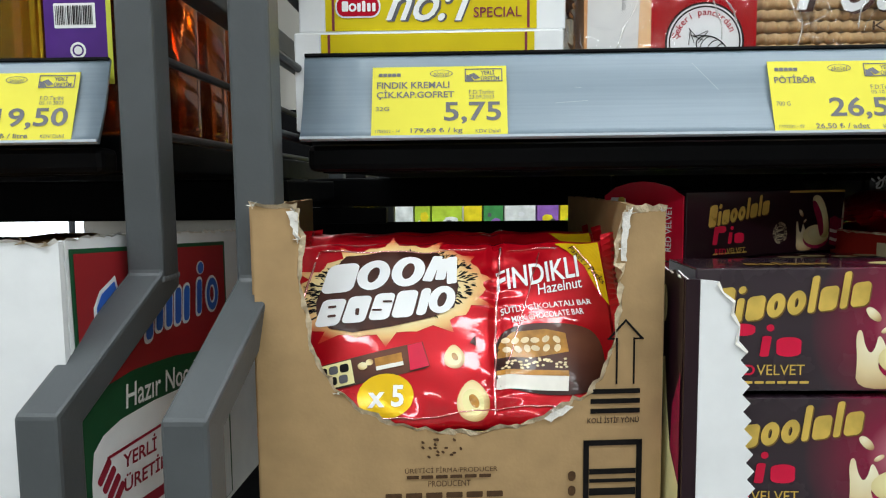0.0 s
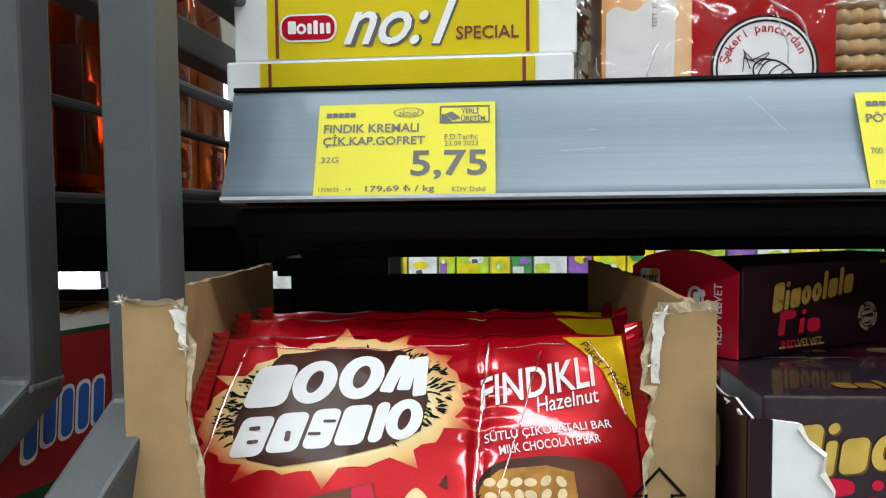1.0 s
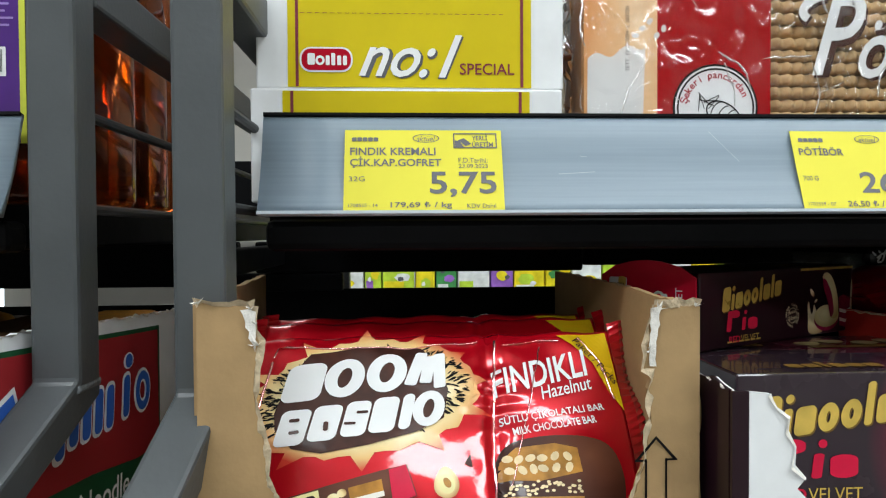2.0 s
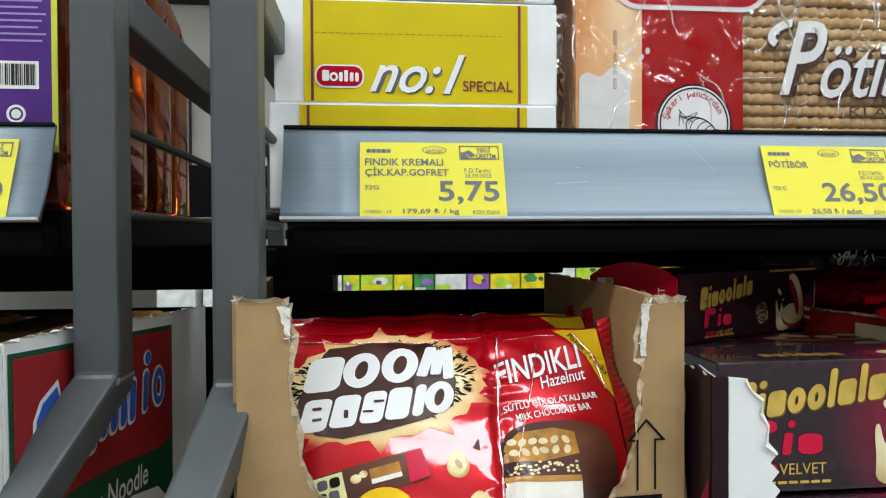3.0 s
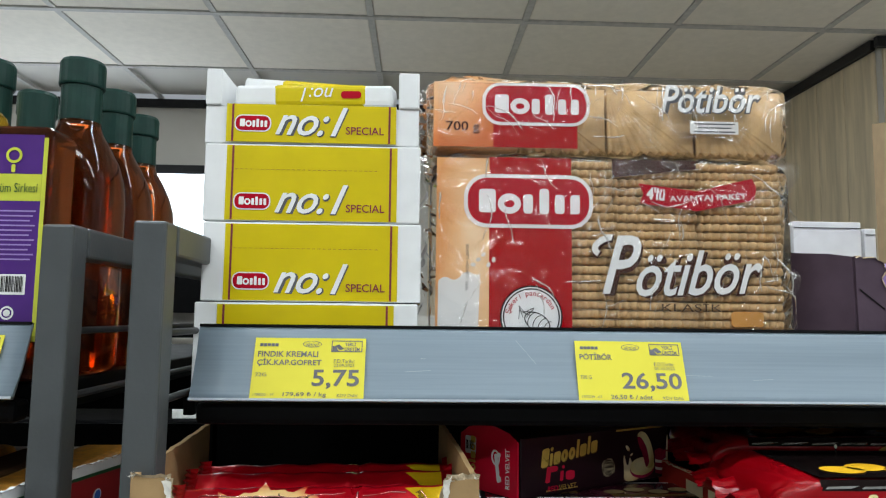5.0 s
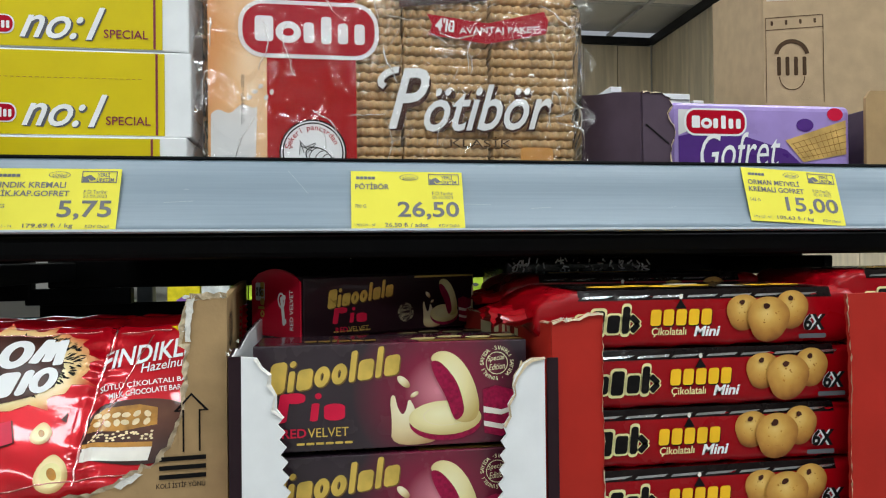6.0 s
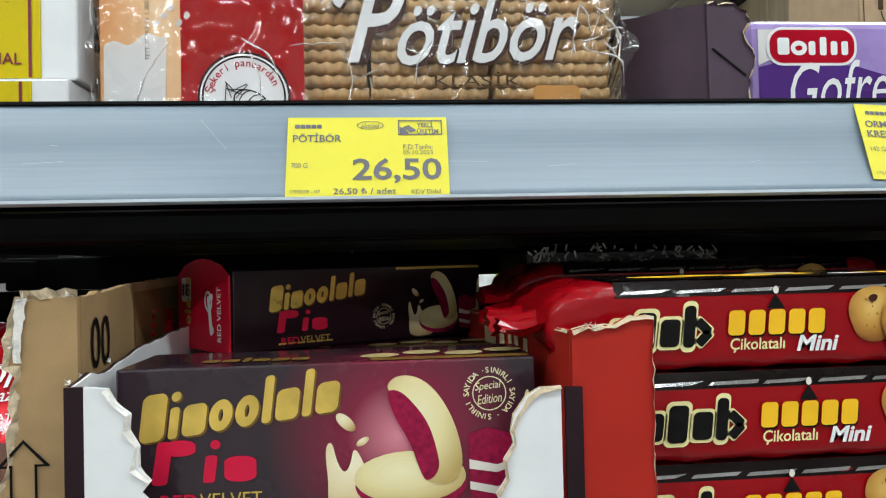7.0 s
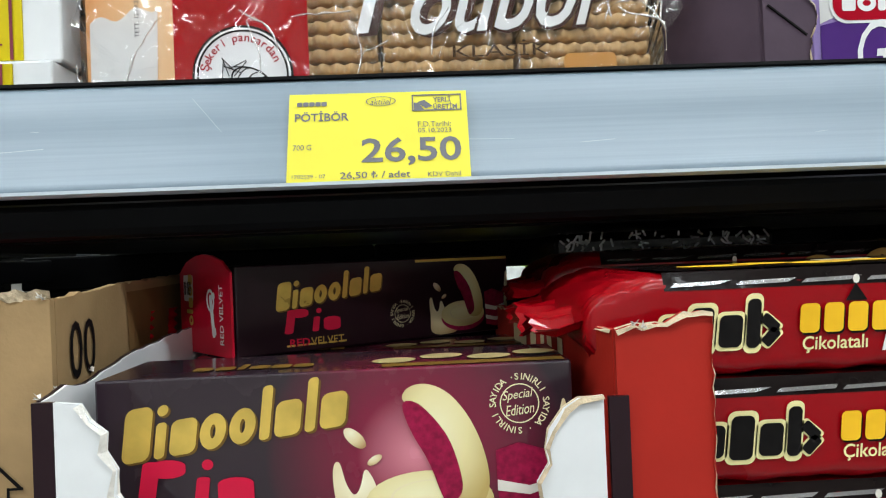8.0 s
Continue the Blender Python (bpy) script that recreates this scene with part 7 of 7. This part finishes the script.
decal("white_panel", [[(0.3330, LOW + 0.005), (0.5150, LOW + 0.005), (0.5150, 1.2500), (0.4900, 1.2700), (0.4500, 1.2790), (0.4000, 1.2835), (0.3640, 1.2845), (0.3460, 1.2815), (0.3370, 1.2755), (0.3340, 1.2600)]], WHITE, ns, noodle_side, 0.0009)
drop = [(0.3655, 1.3655), (0.3700, 1.3520), (0.3680, 1.3440), (0.3600, 1.3390), (0.3500, 1.3375), (0.3440, 1.3420), (0.3440, 1.3510), (0.3500, 1.3590)]
decal("drop_outline", [drop], WHITEINK, ns, noodle_side, 0.0011)
decal("drop_mark", [[(0.3575 + (x - 0.3575) * 0.82, 1.3490 + (z - 1.349) * 0.82) for x, z in drop]], BLUE, ns, noodle_side, 0.0014)
decal("drop_core", [oval(0.3585, 1.3480, 0.0040, 0.0052, -25, n=14)], WHITEINK, ns, noodle_side, 0.0017)
decal("drop_spot", [oval(0.3587, 1.3478, 0.0022, 0.0030, -25, n=10)], NOODLERED, ns, noodle_side, 0.0019)
sh_ = [rrect(0.4000 + 0.0125 * k, 1.3370 - 0.0004 * k, 0.0085, 0.0300 if k == 0 else 0.0235, 0.0036, 0, 0.1) for k in range(5)] + [rrect(0.4700, 1.3365, 0.0078, 0.0240, 0.0035, 0, 0.1), oval(0.4740, 1.3565, 0.0048, 0.0042, n=12)]
e_ = ring(0.4920, 1.3350, 0.0100, 0.0120, 0.0052)
for p in sh_:
    mx, mz = sum(q[0] for q in p) / len(p), sum(q[1] for q in p) / len(p)
    decal("mark_outline", [[(mx + (px - mx) * 1.36, mz + (pz - mz) * 1.16) for px, pz in p]], WHITEINK, ns, noodle_side, 0.0011)
    decal("mark_shape", [p], BLUE, ns, noodle_side, 0.0015)
decal("mark_outline", ring(0.4920, 1.3350, 0.0118, 0.0138, 0.0085), WHITEINK, ns, noodle_side, 0.0011)
decal("mark_shape", e_, BLUE, ns, noodle_side, 0.0015)
words("print", "Hazır Noodle", 0.3690, 1.2885, 0.1030, 0.0140, WHITEINK, ns, noodle_side, 0.0013, 0.01, 0.0, -5.5)
decal("badge_frame", [[(0.3480, 1.2690), (0.4400, 1.2650), (0.4400, 1.2632), (0.3480, 1.2672)]], MAROON, ns, noodle_side, 0.0013)
words("print", "YERLİ", 0.3625, 1.2560, 0.0380, 0.0110, MAROON, ns, noodle_side, 0.0013, 0.02, 0, -6)
words("print", "ÜRETİM", 0.3625, 1.2420, 0.0520, 0.0110, MAROON, ns, noodle_side, 0.0013, 0.02, 0, -6)
for k in range(4):
    decal("badge_icon", [rrect(0.345 + 0.004 * k, 1.262 - 0.006 * k, 0.015, 0.0055, 0.002, 40)], MAROON, ns, noodle_side, 0.0013)
decal("badge_bar", [[(0.3560, 1.2330), (0.4250, 1.2260), (0.4250, 1.2190), (0.3560, 1.2260)]], MAROON, ns, noodle_side, 0.0013)
part("side_panel", box(-0.42, -0.4162, NY0 + 0.0042, NY1, LOW, 1.3815, 0.0008), WHITE, nb)
part("rear_panel", box(-0.4160, -0.1840, NY1 - 0.004, NY1, LOW, 1.3700, 0.0008), WHITE, nb)
for k in range(4):
    npk = thing("noodle_packet", "brown foil noodle packet in the white carton", "packet", (-0.39 + 0.055 * k, 0.46, LOW), group="noodle packets")
    xa = -0.414 + 0.0545 * k
    part("wrapper", box(xa, xa + 0.0535, NY0 + 0.008, NY1 - 0.008, LOW + 0.0005, 1.372 + 0.003 * (k % 2), 0.010, seg=3), CARAMEL if k % 2 else BROWNINK, npk, smooth=False)

# ---- goods across the next aisle ----
far = thing("far_shelf", "shelf across the next aisle, full of bright packs", "shelf", (0, 2.1, 0))
part("deck", box(-1.3, 1.7, 1.88, 2.3, 1.17, 1.20, 0.003), BLACK, far)
part("back_panel", box(-1.3, 1.7, 2.3, 2.33, 0.0, 1.5), PLASTER, far)
part("plinth", box(-1.3, 1.7, 1.90, 2.3, 0.0, 1.17), BLACK, far)
part("upper_back", box(-1.3, -0.26, 2.2, 2.23, 1.5, 1.66), BLACK, far)
part("upper_deck", box(-1.3, -0.26, 1.88, 2.2, 1.43, 1.455, 0.003), BLACK, far)
rng = random.Random(23)
x = -0.30
k = 0
order = (0, 2, 1, 1, 0, 4, 2, 3, 0, 0, 2, 1, 3, 2, 0, 1, 4)
while x < 0.95:
    w = rng.uniform(0.045, 0.095)
    fp = thing("far_pack", "bright coloured pack on the shelf across the aisle", "snack pack", (x + w / 2, 1.98, 1.20), group="packs across the aisle")
    part("carton_body", box(x, x + w - 0.004, 1.90, 2.06, 1.2005, 1.372 + rng.uniform(-0.01, 0.03), 0.004), FARCOL[order[k % len(order)]], fp)
    part("printed_band", box(x + 0.004, x + w * rng.uniform(0.45, 0.9), 1.8985, 1.8995, 1.262, rng.uniform(1.29, 1.31)), FARCOL[order[(k + 5) % len(order)]], fp)
    part("printed_spot", slab(oval(x + w * rng.uniform(0.35, 0.65), rng.uniform(1.295, 1.325), w * 0.24, rng.uniform(0.009, 0.016), n=14, jag=0.15, rng=rng), face(1.8984), 0.0006), FARCOL[order[(k + 7) % len(order)]], fp)
    part("printed_spot", slab(oval(x + w * rng.uniform(0.2, 0.8), rng.uniform(1.275, 1.34), w * 0.10, 0.006, n=10, jag=0.2, rng=rng), face(1.8976), 0.0006), (WHITE, GREYINK)[k % 2], fp)
    x += w
    k += 1
for x0, x1, zt in ((-0.62, -0.52, 1.30), (-0.50, -0.42, 1.305)):
    fp = thing("far_pack", "pale pack on the shelf across the aisle", "snack pack", ((x0 + x1) / 2, 1.98, 1.20), group="packs across the aisle")
    part("carton_body", box(x0, x1, 1.90, 2.06, 1.2005, zt, 0.004), FARCOL[2], fp)
